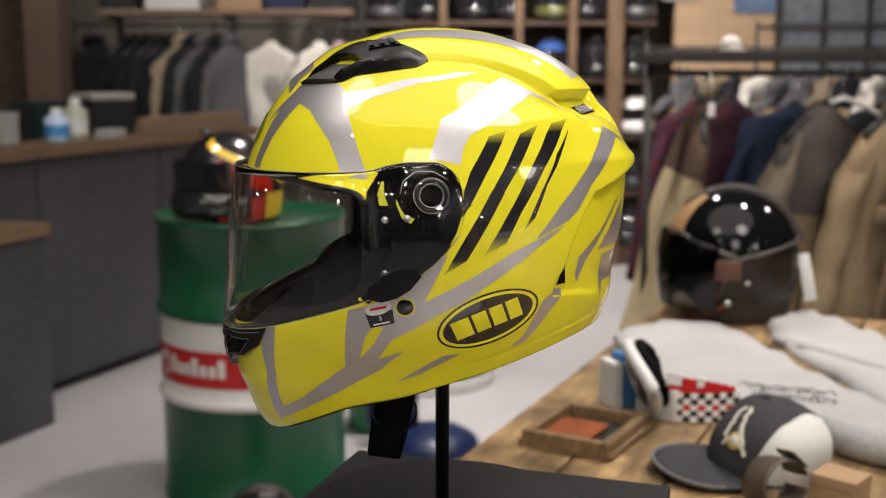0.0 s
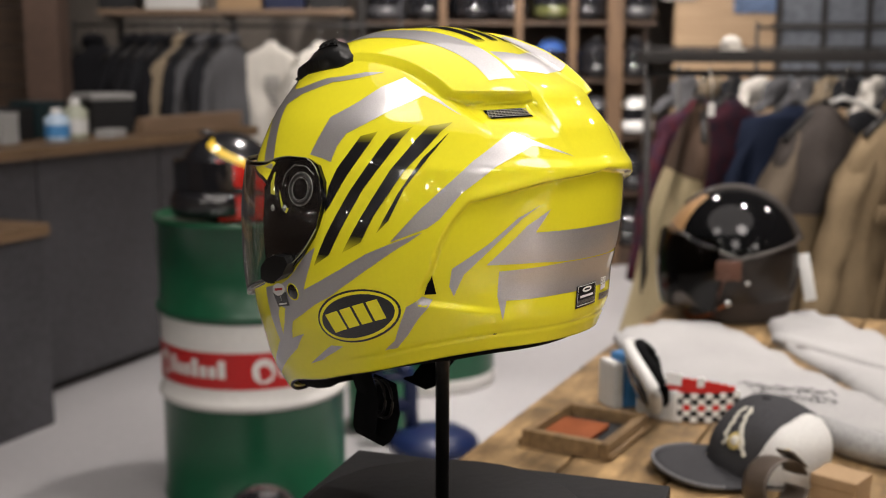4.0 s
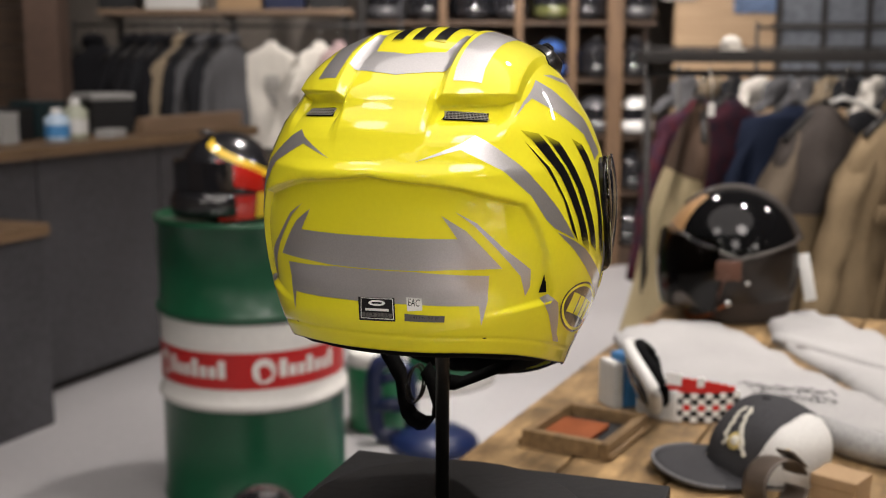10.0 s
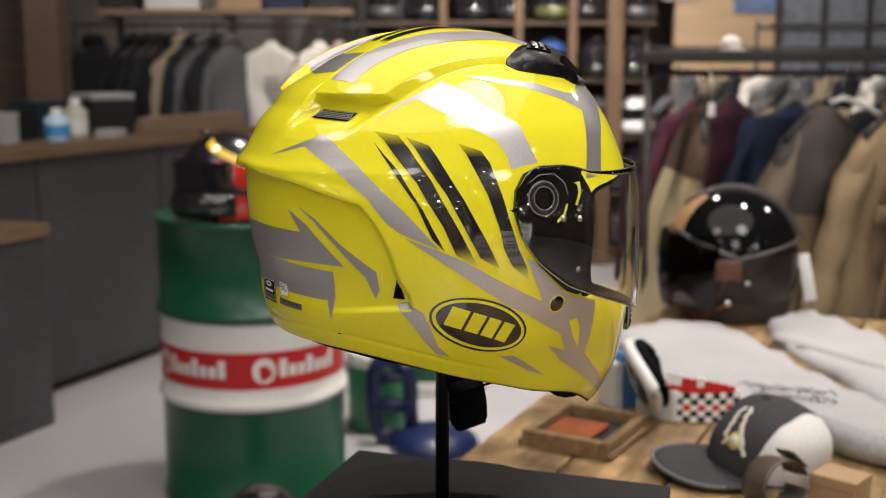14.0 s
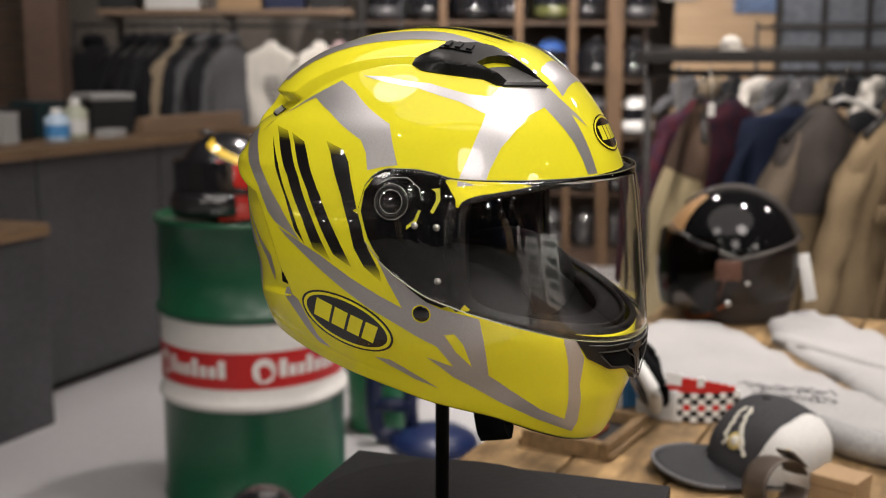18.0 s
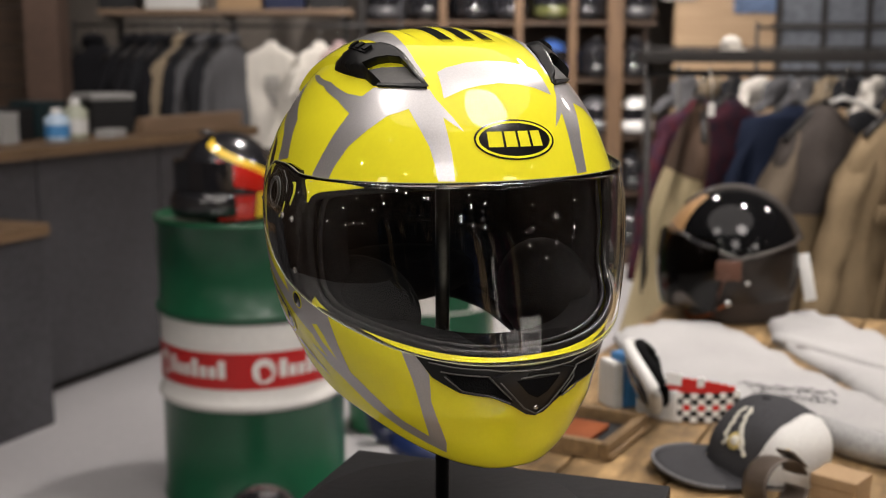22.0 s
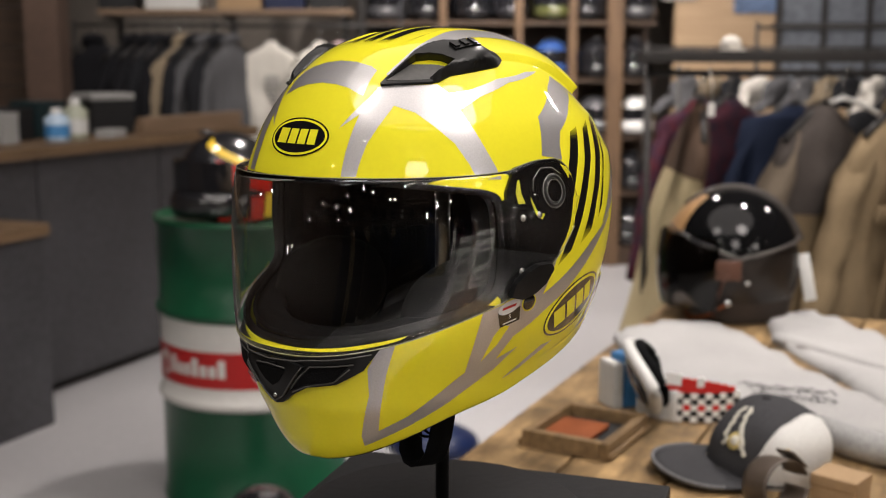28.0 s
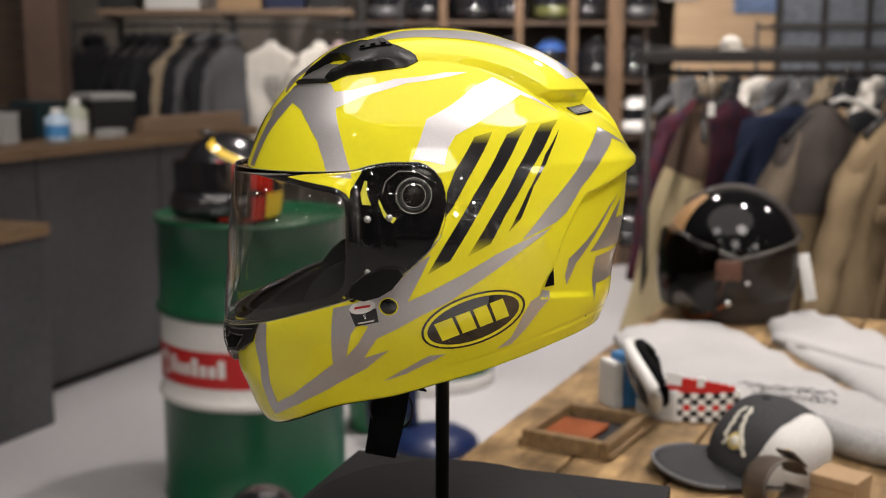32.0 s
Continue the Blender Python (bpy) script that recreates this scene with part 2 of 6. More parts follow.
    x = (w + grow) * np.sign(c) * np.abs(c) ** e
    mid = MID * step(0, 0.15, s)
    y = mid + np.where(q > 0, r + grow - mid, f + grow + mid) * np.sign(q) * np.abs(q) ** e
    return x, y


# the tail panel by azimuth and elevation from the helmet's heart: its upper lip, its side edge and its lower ledge
LIP = [(30.0, 10.5), (48.0, 12.9), (50.4, 13.3), (65.0, 16.2), (69.4, 16.9), (80.0, 17.7), (85.0, 18.1), (90.0, 18.7)]
FLANK = [(-18.0, 33.2), (-13.4, 33.9), (-8.2, 36.6), (0.0, 39.2), (7.8, 43.3), (12.9, 47.6), (16.0, 49.5)]
LEDGE = [(30.0, -16.1), (43.0, -16.5), (55.0, -17.5), (90.0, -18.5)]


def ramp(a, b, x):
    return np.clip((x - a) / (b - a), 0, 1)


def relief(x, y, z):
    """Height of the ridges, scoops, brow, tail lip, sunken tail panel and rim groove over the plain form."""
    ax = np.abs(x)
    back = step(0.03, 0.06, y)
    end = 1 - back * (1 - ramp(0.2515, 0.2530, z))
    crest = ramp(0.0335, 0.0375, ax) * (1 - ramp(0.0785, 0.0835, ax)) * step(-0.075, -0.02, y) * end * step(0.235, 0.250, z)
    brow = (1 - ramp(0.0295, 0.0345, ax)) * step(0.085, 0.10, y) * ramp(0.2350, 0.2500, z) * (1 - step(0.2515, 0.275, z))
    tongue = (1 - ramp(0.0290, 0.0340, ax)) * step(0.085, 0.10, y) * step(0.212, 0.235, z) * (1 - step(0.2515, 0.268, z))
    floor = ramp(0.2255, 0.2470, z) * (1 - ramp(0.2512, 0.2527, z))
    scoop = ramp(0.0330, 0.0375, ax) * (1 - ramp(0.0755, 0.0815, ax)) * step(0.05, 0.07, y) * floor
    az = np.degrees(np.arctan2(y, np.maximum(ax, 1e-6)))
    el = np.degrees(np.arctan2(z - 0.15, np.hypot(x, y)))
    lip = smooth_curve(LIP, az)
    under = 1 - ramp(lip - 0.75, lip, el)
    inside = ramp(0.0, 1.1, az - smooth_curve(FLANK, el))
    low = smooth_curve(LEDGE, az)
    fade = step(40, 62, az)
    over = (1 - fade) * ramp(low - 0.9, low, el) + fade * step(0.094, 0.125, z)
    panel = under * inside * over
    flare = np.exp(-((el - lip - 0.9) / 1.6) ** 2) * step(44, 52, az) * (el > lip)
    groove = np.exp(-((z - smooth_curve(RIM, y) - 0.0115) / 0.0011) ** 2) * step(-0.01, 0.02, y)
    depth = 0.0040 + 0.0022 * step(40, 60, az)
    return (0.0026 + 0.0040 * step(0.0, 0.09, y)) * crest + 0.0030 * brow + 0.0012 * tongue - 0.0046 * scoop - depth * panel + 0.0008 * flare - 0.0006 * groove


def shell_point(th, v, grow=0.0):
    """A point of the outer shell: v runs from the lower rim (0) to the crown (1)."""
    z0 = np.full_like(th, 0.04)
    for _ in range(12):
        z0 = 0.5 * z0 + 0.5 * smooth_curve(RIM, section(th, z0)[1])
    z = z0 + (CROWN + grow - z0) * (1 - (1 - v) ** 2)
    x, y = section(th, z, grow)
    return np.stack([x, y, z], -1)


def shell_grid(nt, nv, raised=True):
    turn = np.linspace(0, 2 * np.pi, nt, endpoint=False)
    th, v = np.meshgrid(turn + 0.45 * np.cos(turn), np.linspace(0, 1, nv), indexing="ij")
    p = shell_point(th, v)
    if raised:
        a = np.roll(p, -1, 0) - np.roll(p, 1, 0)
        b = np.gradient(p, axis=1)
        n = np.cross(a, b)
        n[:, -1] = (0, 0, 1)
        n /= np.maximum(np.linalg.norm(n, axis=-1, keepdims=True), 1e-9)
        p = p + n * relief(p[..., 0], p[..., 1], p[..., 2])[..., None]
    return p


def grid_bm(p, closed=True):
    nt, nv = p.shape[:2]
    bm = bmesh.new()
    vs = [[bm.verts.new(p[i, j]) for j in range(nv - 1)] for i in range(nt)]
    top = bm.verts.new(p[:, -1].mean(0))
    for i in range(nt):
        k = (i + 1) % nt
        for j in range(nv - 2):
            bm.faces.new((vs[i][j], vs[k][j], vs[k][j + 1], vs[i][j + 1]))
        bm.faces.new((vs[i][-1], vs[k][-1], top))
    return bm


# ---------------------------------------------------------------- the room
def slab(name, size, m, material, kind="structure", label="", category="", bevel=0.0):
    ob = link(name, box_bm(size, (0, 0, 0), bevel), material, smooth=False)
    ob.matrix_basis = m
    return tagged(ob, label, category, kind=kind)


slab("floor", (9.0, 14.0, 0.1), pose(0.5, 2.0, -0.1), FLOOR, label="pale grey polished concrete shop floor", category="floor")
slab("ceiling", (9.0, 14.0, 0.1), pose(0.5, 2.0, 3.4), CEILING_PAINT, label="dark painted shop ceiling", category="ceiling")
slab("wall_north", (9.0, 0.15, 3.4), pose(0.5, 8.2, 0), WALL_PAINT, label="warm grey wall behind the shelves", category="wall")
# unseen closing walls, given dark brown to keep the visor's reflections dark
slab("wall_south", (9.0, 0.15, 3.4), pose(0.5, -4.6, 0), BROWN_WOOD, label="unseen dark brown wall, dark to deepen reflections", category="wall")
slab("wall_west", (0.15, 12.65, 3.4), pose(-3.6, 1.8, 0), BROWN_WOOD, label="unseen dark brown side wall, dark to deepen reflections", category="wall")
slab("wall_east", (0.15, 12.65, 3.4), pose(4.6, 1.8, 0), BROWN_WOOD, label="unseen dark brown side wall, dark to deepen reflections", category="wall")

# ---------------------------------------------------------------- the display table
# its long edge runs from (-0.30, 0.92) to (0.48, 2.52)
AX, AY = Vector((0.432, 0.902, 0)), Vector((0.902, -0.432, 0))


def on_table(u, v, z=0.75):
    """A place on the table: u metres along its edge from (0.017, 1.569), v metres inwards."""
    return Vector((0.017, 1.569, z)) + AX * u + AY * v


def table():
    t = thing("display_table", Matrix.Translation(on_table(0.1, 0.6, 0)) @ pose(0, 0, 0, 0, 0, math.degrees(math.atan2(AX.y, AX.x))), "rustic brown plank table with display goods on it", "table")
    for i in range(8):
        part("plank", box_bm((2.24, 0.146, 0.05), (0, 0.525 - 0.15 * i, 0.70), 0.004), TABLE_WOOD, t, smooth=False)
    for x in (-1.0, 1.0):
        for y in (-0.5, 0.5):
            part("leg", box_bm((0.08, 0.08, 0.62), (x, y, 0), 0.004), BLACK_METAL, t, smooth=False)
        part("rail", box_bm((0.06, 1.0, 0.08), (x, 0, 0.62), 0.004), BLACK_METAL, t, smooth=False)
    for y in (-0.5, 0.5):
        part("rail", box_bm((1.9, 0.05, 0.08), (0, y, 0.62), 0.004), BLACK_METAL, t, smooth=False)


table()


def drum(at, r, h):
    t = thing("oil_drum", pose(*at), "green and white steel oil drum with a red band", "oil drum")
    R = r - 0.008
    part("lower_body", lathe_bm([(0, 0.012), (R - 0.012, 0.012), (R - 0.010, 0.0), (r, 0.0), (r, 0.014), (R, 0.02), (R, 0.315), (R + 0.002, 0.319)], 72), DRUM_GREEN, t)
    part("middle_body", lathe_bm([(R, 0.3195), (r + 0.002, 0.328), (r + 0.004, 0.336), (r + 0.002, 0.344), (R, 0.353), (R, 0.389)], 72), DRUM_WHITE, t)
    part("band", lathe_bm([(R + 0.0008, 0.389), (R + 0.0008, 0.497)], 72), DRUM_RED, t, "red printed band")
    part("middle_body", lathe_bm([(R, 0.497), (R, 0.578)], 72), DRUM_WHITE, t)
    part("upper_body", lathe_bm([(R, 0.579), (r + 0.002, 0.588), (r + 0.004, 0.596), (r + 0.002, 0.604), (R, 0.613), (R, h - 0.02), (r, h - 0.016), (r + 0.002, h - 0.008), (r, h), (r - 0.010, h), (r - 0.013, h - 0.012), (0, h - 0.014)], 72), DRUM_GREEN, t)
    return t


drum((-0.588, 3.40, 0), 0.286, 0.869)

# ---------------------------------------------------------------- counter and what stands on it
CX, CY = Vector((0.41, 0.912, 0)), Vector((-0.912, 0.41, 0))
CTURN = math.degrees(math.atan2(0.912, 0.41))


def by_counter(u, v, z=0.0):
    return Vector((-1.66, 4.10, z)) + CX * u + CY * v


PLY = wood_mat("dull_plywood", (0.16, 0.105, 0.065), (0.25, 0.17, 0.11), 0.6)
PALE_PLY = wood_mat("pale_plywood", (0.30, 0.20, 0.115), (0.44, 0.31, 0.19), 0.6)
COUNTER_WOOD = wood_mat("oiled_counter_wood", (0.075, 0.045, 0.022), (0.17, 0.105, 0.055), 0.55)
TRAY_WOOD = wood_mat("tray_wood", (0.10, 0.062, 0.028), (0.28, 0.18, 0.085), 0.5, (6, 30, 30))


def counter():
    m = Matrix.Translation(by_counter(0, 0)) @ pose(0, 0, 0, 0, 0, CTURN)
    t = thing("shop_counter", m, "long charcoal shop counter with a wooden top", "counter")
    for i, (a, b) in enumerate(((-1.9, -0.72), (-0.71, 0.24), (0.25, 0.98), (0.99, 1.70))):
        part("front_panel", box_bm((b - a, 0.03, 0.90), ((a + b) / 2, 0.02, 0.05), 0.003), DARK_PANEL, t, smooth=False)
    part("plinth", box_bm((3.6, 0.5, 0.05), (-0.1, 0.31, 0.0), 0.0), BLACK_METAL, t, smooth=False)
    part("body", box_bm((3.58, 0.5, 0.90), (-0.1, 0.30, 0.05), 0.003), DARK_PANEL, t, smooth=False)
    part("top", box_bm((3.66, 0.62, 0.045), (-0.1, 0.28, 0.952), 0.004), COUNTER_WOOD, t, smooth=False)
    part("riser", box_bm((0.76, 0.04, 0.075), (1.31, 0.06, 0.998), 0.003), PLY, t, "pale wooden riser board", smooth=False)
    m = Matrix.Translation(by_counter(0, 0)) @ pose(0, 0, 0, 0, 0, CTURN)
    t = thing("desk_cabinet", m @ pose(-0.75, -0.13, 0), "low charcoal cabinet with a wooden top beside the counter", "cabinet")
    part("body", box_bm((1.5, 0.24, 0.70), (0, 0, 0), 0.003), DARK_PANEL, t, smooth=False)
    part("top", box_bm((1.53, 0.27, 0.045), (0, 0, 0.702), 0.004), COUNTER_WOOD, t, smooth=False)


counter()


def carton(name, u, v, z, size, material, label, category, turn=0.0, lid=None):
    t = thing(name, Matrix.Translation(by_counter(u, v, z)) @ pose(0, 0, 0, 0, 0, CTURN + turn), label, category)
    part("body", box_bm(size, (0, 0, 0), 0.004), material, t, smooth=False)
    part("lid", box_bm((size[0] * 1.03, size[1] * 1.03, size[2] * 0.16), (0, 0, size[2] * 0.86), 0.003), lid or material, t, smooth=False)
    return t


WHITE_CARD = mat("white_card", (0.62, 0.62, 0.6), 0.6, 0, 0.06, 6, 80, 0.05)
BLACK_CARD = mat("black_card", (0.010, 0.0105, 0.012), 0.55, 0, 0.2, 6, 80, 0.05)
KRAFT = mat("kraft_card", (0.36, 0.24, 0.13), 0.8, 0, 0.1, 8, 200, 0.1)
BLUE_CARD = mat("blue_card", (0.06, 0.23, 0.5), 0.45, 0, 0.1, 8, 100, 0.03)
TEAL_DARK = mat("dark_teal_plastic", (0.012, 0.03, 0.035), 0.45, 0, 0.15, 8, 100, 0.03)
GREY_CARD = mat("grey_white_card", (0.34, 0.34, 0.33), 0.6, 0, 0.1, 6, 80, 0.05)
carton("printer", 0.98, 0.30, 0.998, (0.20, 0.19, 0.175), BLACK_CARD, "black till printer with a grey-white lid", "printer", -22, GREY_CARD)
carton("storage_box", 0.64, 0.36, 0.998, (0.16, 0.16, 0.15), TEAL_DARK, "dark teal box on the counter", "box", -3)
carton("storage_box", 0.42, 0.34, 0.998, (0.18, 0.16, 0.13), BLACK_CARD, "black box on the counter", "box", 2)
carton("paper_stack", 0.27, 0.20, 0.998, (0.09, 0.10, 0.12), GREY_CARD, "white stack of paper boxes", "box", 6)
carton("card_box", 0.74, 0.06, 0.998, (0.12, 0.08, 0.035), GREY_CARD, "small white card box", "box", 10)
for u, v, c, h, lab in ((0.48, 0.11, (0.45, 0.58, 0.72), 0.135, "pale blue and white spray bottle"), (0.61, 0.13, (0.42, 0.44, 0.34), 0.17, "pale olive care bottle with a white cap")):
    b = thing("bottle", Matrix.Translation(by_counter(u, v, 0.998)), lab, "bottle", "bottles on the counter")
    part("body", lathe_bm([(0, 0), (0.045, 0), (0.05, 0.006), (0.05, h * 0.7), (0.03, h * 0.8), (0.02, h * 0.84)], 28), mat("bottle_plastic", c, 0.35, 0, 0.1, 10, 90, 0.03), b)
    part("label_band", lathe_bm([(0.0506, h * 0.15), (0.0506, h * 0.5)], 28), BLUE_CARD if h < 0.15 else WHITE_CARD, b)
    part("cap", lathe_bm([(0.022, h * 0.83), (0.022, h), (0, h)], 20), WHITE_CARD, b)


def dome_bm(rx, ry, h, cut=0.0, nt=36, nv=14, front_cut=0.0, edge=None):
    """An open helmet bowl with a cut-away face at -y."""
    bm = bmesh.new()
    rows = []
    for i in range(nt):
        a = 2 * math.pi * i / nt
        f = max(0.0, -math.sin(a)) ** 2 * front_cut
        row = []
        for k in range(nv):
            e = math.pi / 2 * (1 - k / (nv - 1)) * 1.0
            low = edge(a) if edge else cut + (h * 0.55 - cut) * f
            z = low + (h - low) * (1 - (k / (nv - 1)) ** 2.1)
            q = math.sqrt(max(0, 1 - ((z - h * 0.42) / (h * 0.58)) ** 2)) if z > h * 0.42 else 1 - 0.10 * ((h * 0.42 - z) / (h * 0.42)) ** 2
            row.append(bm.verts.new((rx * q * math.cos(a), ry * q * math.sin(a), z)))
        rows.append(row)
    for i in range(nt):
        for k in range(nv - 1):
            bm.faces.new((rows[i][k], rows[i][k + 1], rows[(i + 1) % nt][k + 1], rows[(i + 1) % nt][k]))
    bmesh.ops.remove_doubles(bm, verts=bm.verts, dist=1e-5)
    bmesh.ops.recalc_face_normals(bm, faces=bm.faces)
    return bm


# ---------------------------------------------------------------- clothes
def garment_bm(width, length, depth, seed, top=99, grow=1.0, slope=1.0):
    """A hanging garment: sloping shoulders, then cloth falling in folds; top: how many rows from the neck down."""
    rnd = random.Random(seed)
    ph = [rnd.uniform(0, 6.28) for _ in range(6)]
    bm = bmesh.new()
    prof = [(0.02, 0.17, 0.55), (-0.015, 0.26, 0.75), (-0.045, 0.45, 0.9), (-0.08, 0.66, 0.98), (-0.115, 0.82, 1.0), (-0.15, 0.90, 1.0)]
    prof += [(-0.15 - (length - 0.15) * k / 16, 0.90 + 0.09 * k / 16, 1.0 + 0.18 * math.sin(k * 0.5 + ph[0])) for k in range(1, 17)]
    prof = [(z * (slope if -0.12 < z < 0 else 1), w, d) for z, w, d in prof]
    rings = []
    for i, (z, w, d) in enumerate(prof[:top]):
        ring = []
        drop = min(1, max(0, -z) * 3.2)
        for k in range(56):
            a = 2 * math.pi * k / 56
            fold = 1 + (0.20 * math.sin(4 * a + ph[1] + z * 5) + 0.16 * math.sin(7 * a + ph[2] - z * 4) + 0.09 * math.sin(13 * a + ph[3] + z * 9)) * drop
            lean = 0.02 * math.sin(z * 6 + ph[4])
            ring.append(bm.verts.new((math.copysign(abs(math.cos(a)) ** 0.85, math.cos(a)) * w * width / 2 * grow * (1 + 0.03 * math.sin(z * 14 + ph[5])) + lean,
                                      math.copysign(abs(math.sin(a)) ** 0.9, math.sin(a)) * d * depth / 2 * fold * grow, z)))
        rings.append(ring)
    for a, b in zip(rings, rings[1:]):
        for k in range(56):
            bm.faces.new((a[k], b[k], b[(k + 1) % 56], a[(k + 1) % 56]))
    bm.faces.new(rings[0])
    return bm


def sleeve_bm(s, width, length, seed):
    rnd = random.Random(seed * 7 + s)
    out, fwd = rnd.uniform(0.05, 0.10), rnd.uniform(-0.05, 0.02)
    bm = bmesh.new()
    rings = []
    for i in range(13):
        f = i / 12
        c = (s * (width * 0.34 + width * 0.10 * min(1, f * 4) + out * f), fwd * math.sin(f * 2.6), -0.085 - length * f - 0.03 * min(1, f * 3))
        r = (0.058 - 0.012 * f) * (0.5, 0.75, 0.9)[min(i, 2)] * (1 + 0.10 * math.sin(i * 1.9 + seed) + rnd.uniform(-0.04, 0.04))
        rings.append([bm.verts.new((c[0] + r * 0.75 * math.cos(a * math.pi / 9), c[1] + r * math.sin(a * math.pi / 9) * (1 + 0.16 * math.sin(2 * a + i * 1.3)), c[2] + 0.03 * math.cos(a * math.pi / 9) * -s * (1 - f))) for a in range(18)])
    for a, b in zip(rings, rings[1:]):
        for k in range(18):
            bm.faces.new((a[k], b[k], b[(k + 1) % 18], a[(k + 1) % 18]))
    bm.faces.new(rings[0])
    bm.faces.new(rings[-1][::-1])
    bmesh.ops.recalc_face_normals(bm, faces=bm.faces)
    return bm


def garment(name, at, turn, material, label, category, group, collar=None, width=0.46, length=0.68, depth=0.11, sleeve=0.55, seed=1, hanger=None, print_mat=None, yoke=None, front=None, tip=0.0, arms=None, cuffs=True, slope=1.0, yoke_rows=8):
    """Clothing on a hanger; at is the top of the hook, tip how far the hanger tilts."""
    t = thing(name, Matrix.Translation(at) @ pose(0, 0, 0, 0, tip, 0) @ pose(0, 0, 0, 0, 0, turn), label, category, group)
    part("body", bm_shift(garment_bm(width, length, depth, seed, slope=slope), -0.13), material, t)
    if yoke:
        part("yoke", bm_shift(garment_bm(width, length, depth, seed, yoke_rows, 1.035), -0.128), yoke, t, "dark suede yoke")
    if sleeve:
        for s in (1, -1):
            part("sleeve", bm_shift(sleeve_bm(s, width, sleeve, seed), -0.13), arms or material, t)
            if sleeve > 0.3 and cuffs:
                part("cuff", bm_shift(tube_bm([(s * (width * 0.45 + 0.075), -0.02, -0.10 - sleeve), (s * (width * 0.45 + 0.078), -0.02, -0.145 - sleeve)], 0.046, 14, up=(0, 1, 0)), -0.13), collar or material, t)
    if collar:
        part("collar", bm_shift(tube_bm([(0.052 * math.cos(a * math.pi / 12), 0.036 * math.sin(a * math.pi / 12), 0.016 - 0.022 * math.sin(a * math.pi / 12)) for a in range(24)], 0.017, 10, True, 1.7), -0.13), collar, t)
    if front:
        part("placket", box_bm((0.055, 0.012, length * 0.86), (0.0, -depth * 0.60, -0.14 - length * 0.92), 0.004), front, t)
        for s in (1, -1):
            part("pocket_flap", box_bm((0.11, 0.012, 0.05), (s * width * 0.24, -depth * 0.60, -0.13 - length * 0.42), 0.004), front, t)
    if print_mat:
        part("print", box_bm((width * 0.24, 0.004, length * 0.13), (0, -depth * 0.60, -0.13 - length * 0.42), 0.001), print_mat, t, "printed motif")
        for k in range(3):
            part("print", box_bm((width * (0.16 - 0.03 * k), 0.004, length * 0.035), (0.01 * (k - 1), -depth * 0.60, -0.13 - length * (0.475 + 0.05 * k)), 0.001, 0), print_mat, t)
    h = part("hanger", tube_bm([(-width * 0.40, 0, -0.215), (-width * 0.2, 0, -0.15), (0, 0, -0.095), (width * 0.2, 0, -0.15), (width * 0.40, 0, -0.215)], 0.011, 8), hanger or BLACK_METAL, t)
    part("hook", tube_bm([(0, 0, -0.1), (0, 0, -0.05), (0.012, 0, -0.035), (0.022, 0, -0.018), (0.016, 0, -0.003), (0, 0, 0.0), (-0.012, 0, -0.008)], 0.0028, 6), STEEL, t)
    return t


def bm_shift(bm, dz):
    bmesh.ops.translate(bm, vec=(0, 0, dz), verts=bm.verts)
    return bm


KHAKI = cloth("khaki_canvas", (0.25, 0.185, 0.11), 0.3)
PALE_KHAKI = cloth("pale_khaki_canvas", (0.33, 0.27, 0.16), 0.25)
GREY_KHAKI = cloth("grey_khaki_canvas", (0.15, 0.12, 0.09), 0.3)
GREY_SUEDE = cloth("grey_brown_suede", (0.07, 0.06, 0.055), 0.3)
DARK_BROWN = cloth("dark_brown_suede", (0.06, 0.038, 0.026))
NAVY_CLOTH = cloth("navy_jersey", (0.010, 0.015, 0.032))
BLACK_WOOL = cloth("black_wool", (0.010, 0.010, 0.012))
CHAR_WOOL = cloth("charcoal_wool", (0.014, 0.0145, 0.017))
GREY_WOOL = cloth("grey_melange", (0.085, 0.085, 0.09))
BEIGE_WOOL = cloth("beige_wool", (0.22, 0.175, 0.12))
WHITE_TEE = cloth("white_cotton", (0.56, 0.535, 0.485), 0.1)
MAROON = mat("maroon_navy_check", (0.075, 0.012, 0.016), 0.92, 0, 0.1, 26, 60, 0.3, second=(0.012, 0.014, 0.03), spec=0.15)
DARK_CHECK = mat("wine_navy_check", (0.05, 0.010, 0.016), 0.92, 0, 0.1, 22, 60, 0.3, second=(0.010, 0.011, 0.02), spec=0.15)
MOTIF = cloth("grey_motif", (0.30, 0.29, 0.27))
GOLD_MOTIF = cloth("ochre_motif", (0.28, 0.18, 0.05))


def rack(name, at, turn, length, height, label, feet=True, top_board=False):
    t = thing(name, Matrix.Translation(at) @ pose(0, 0, 0, 0, 0, turn), label, "clothes rack")
    r = 0.010
    part("rail", tube_bm([(-length / 2, 0, height), (length / 2, 0, height)], r, 10), BLACK_METAL, t)
    for s in (-1, 1):
        part("post", tube_bm([(s * length / 2, 0, 0), (s * length / 2, 0, height + 0.03)], r, 10, up=(1, 0, 0)), BLACK_METAL, t)
        if feet:
            part("foot", box_bm((0.05, 0.5, 0.03), (s * length / 2, 0, 0), 0.004), BLACK_METAL, t, smooth=False)
    if top_board:
        part("top_beam", box_bm((length + 0.06, 0.10, 0.034), (0, 0, height + 0.0315), 0.004), BLACK_METAL, t, smooth=False)
    return t


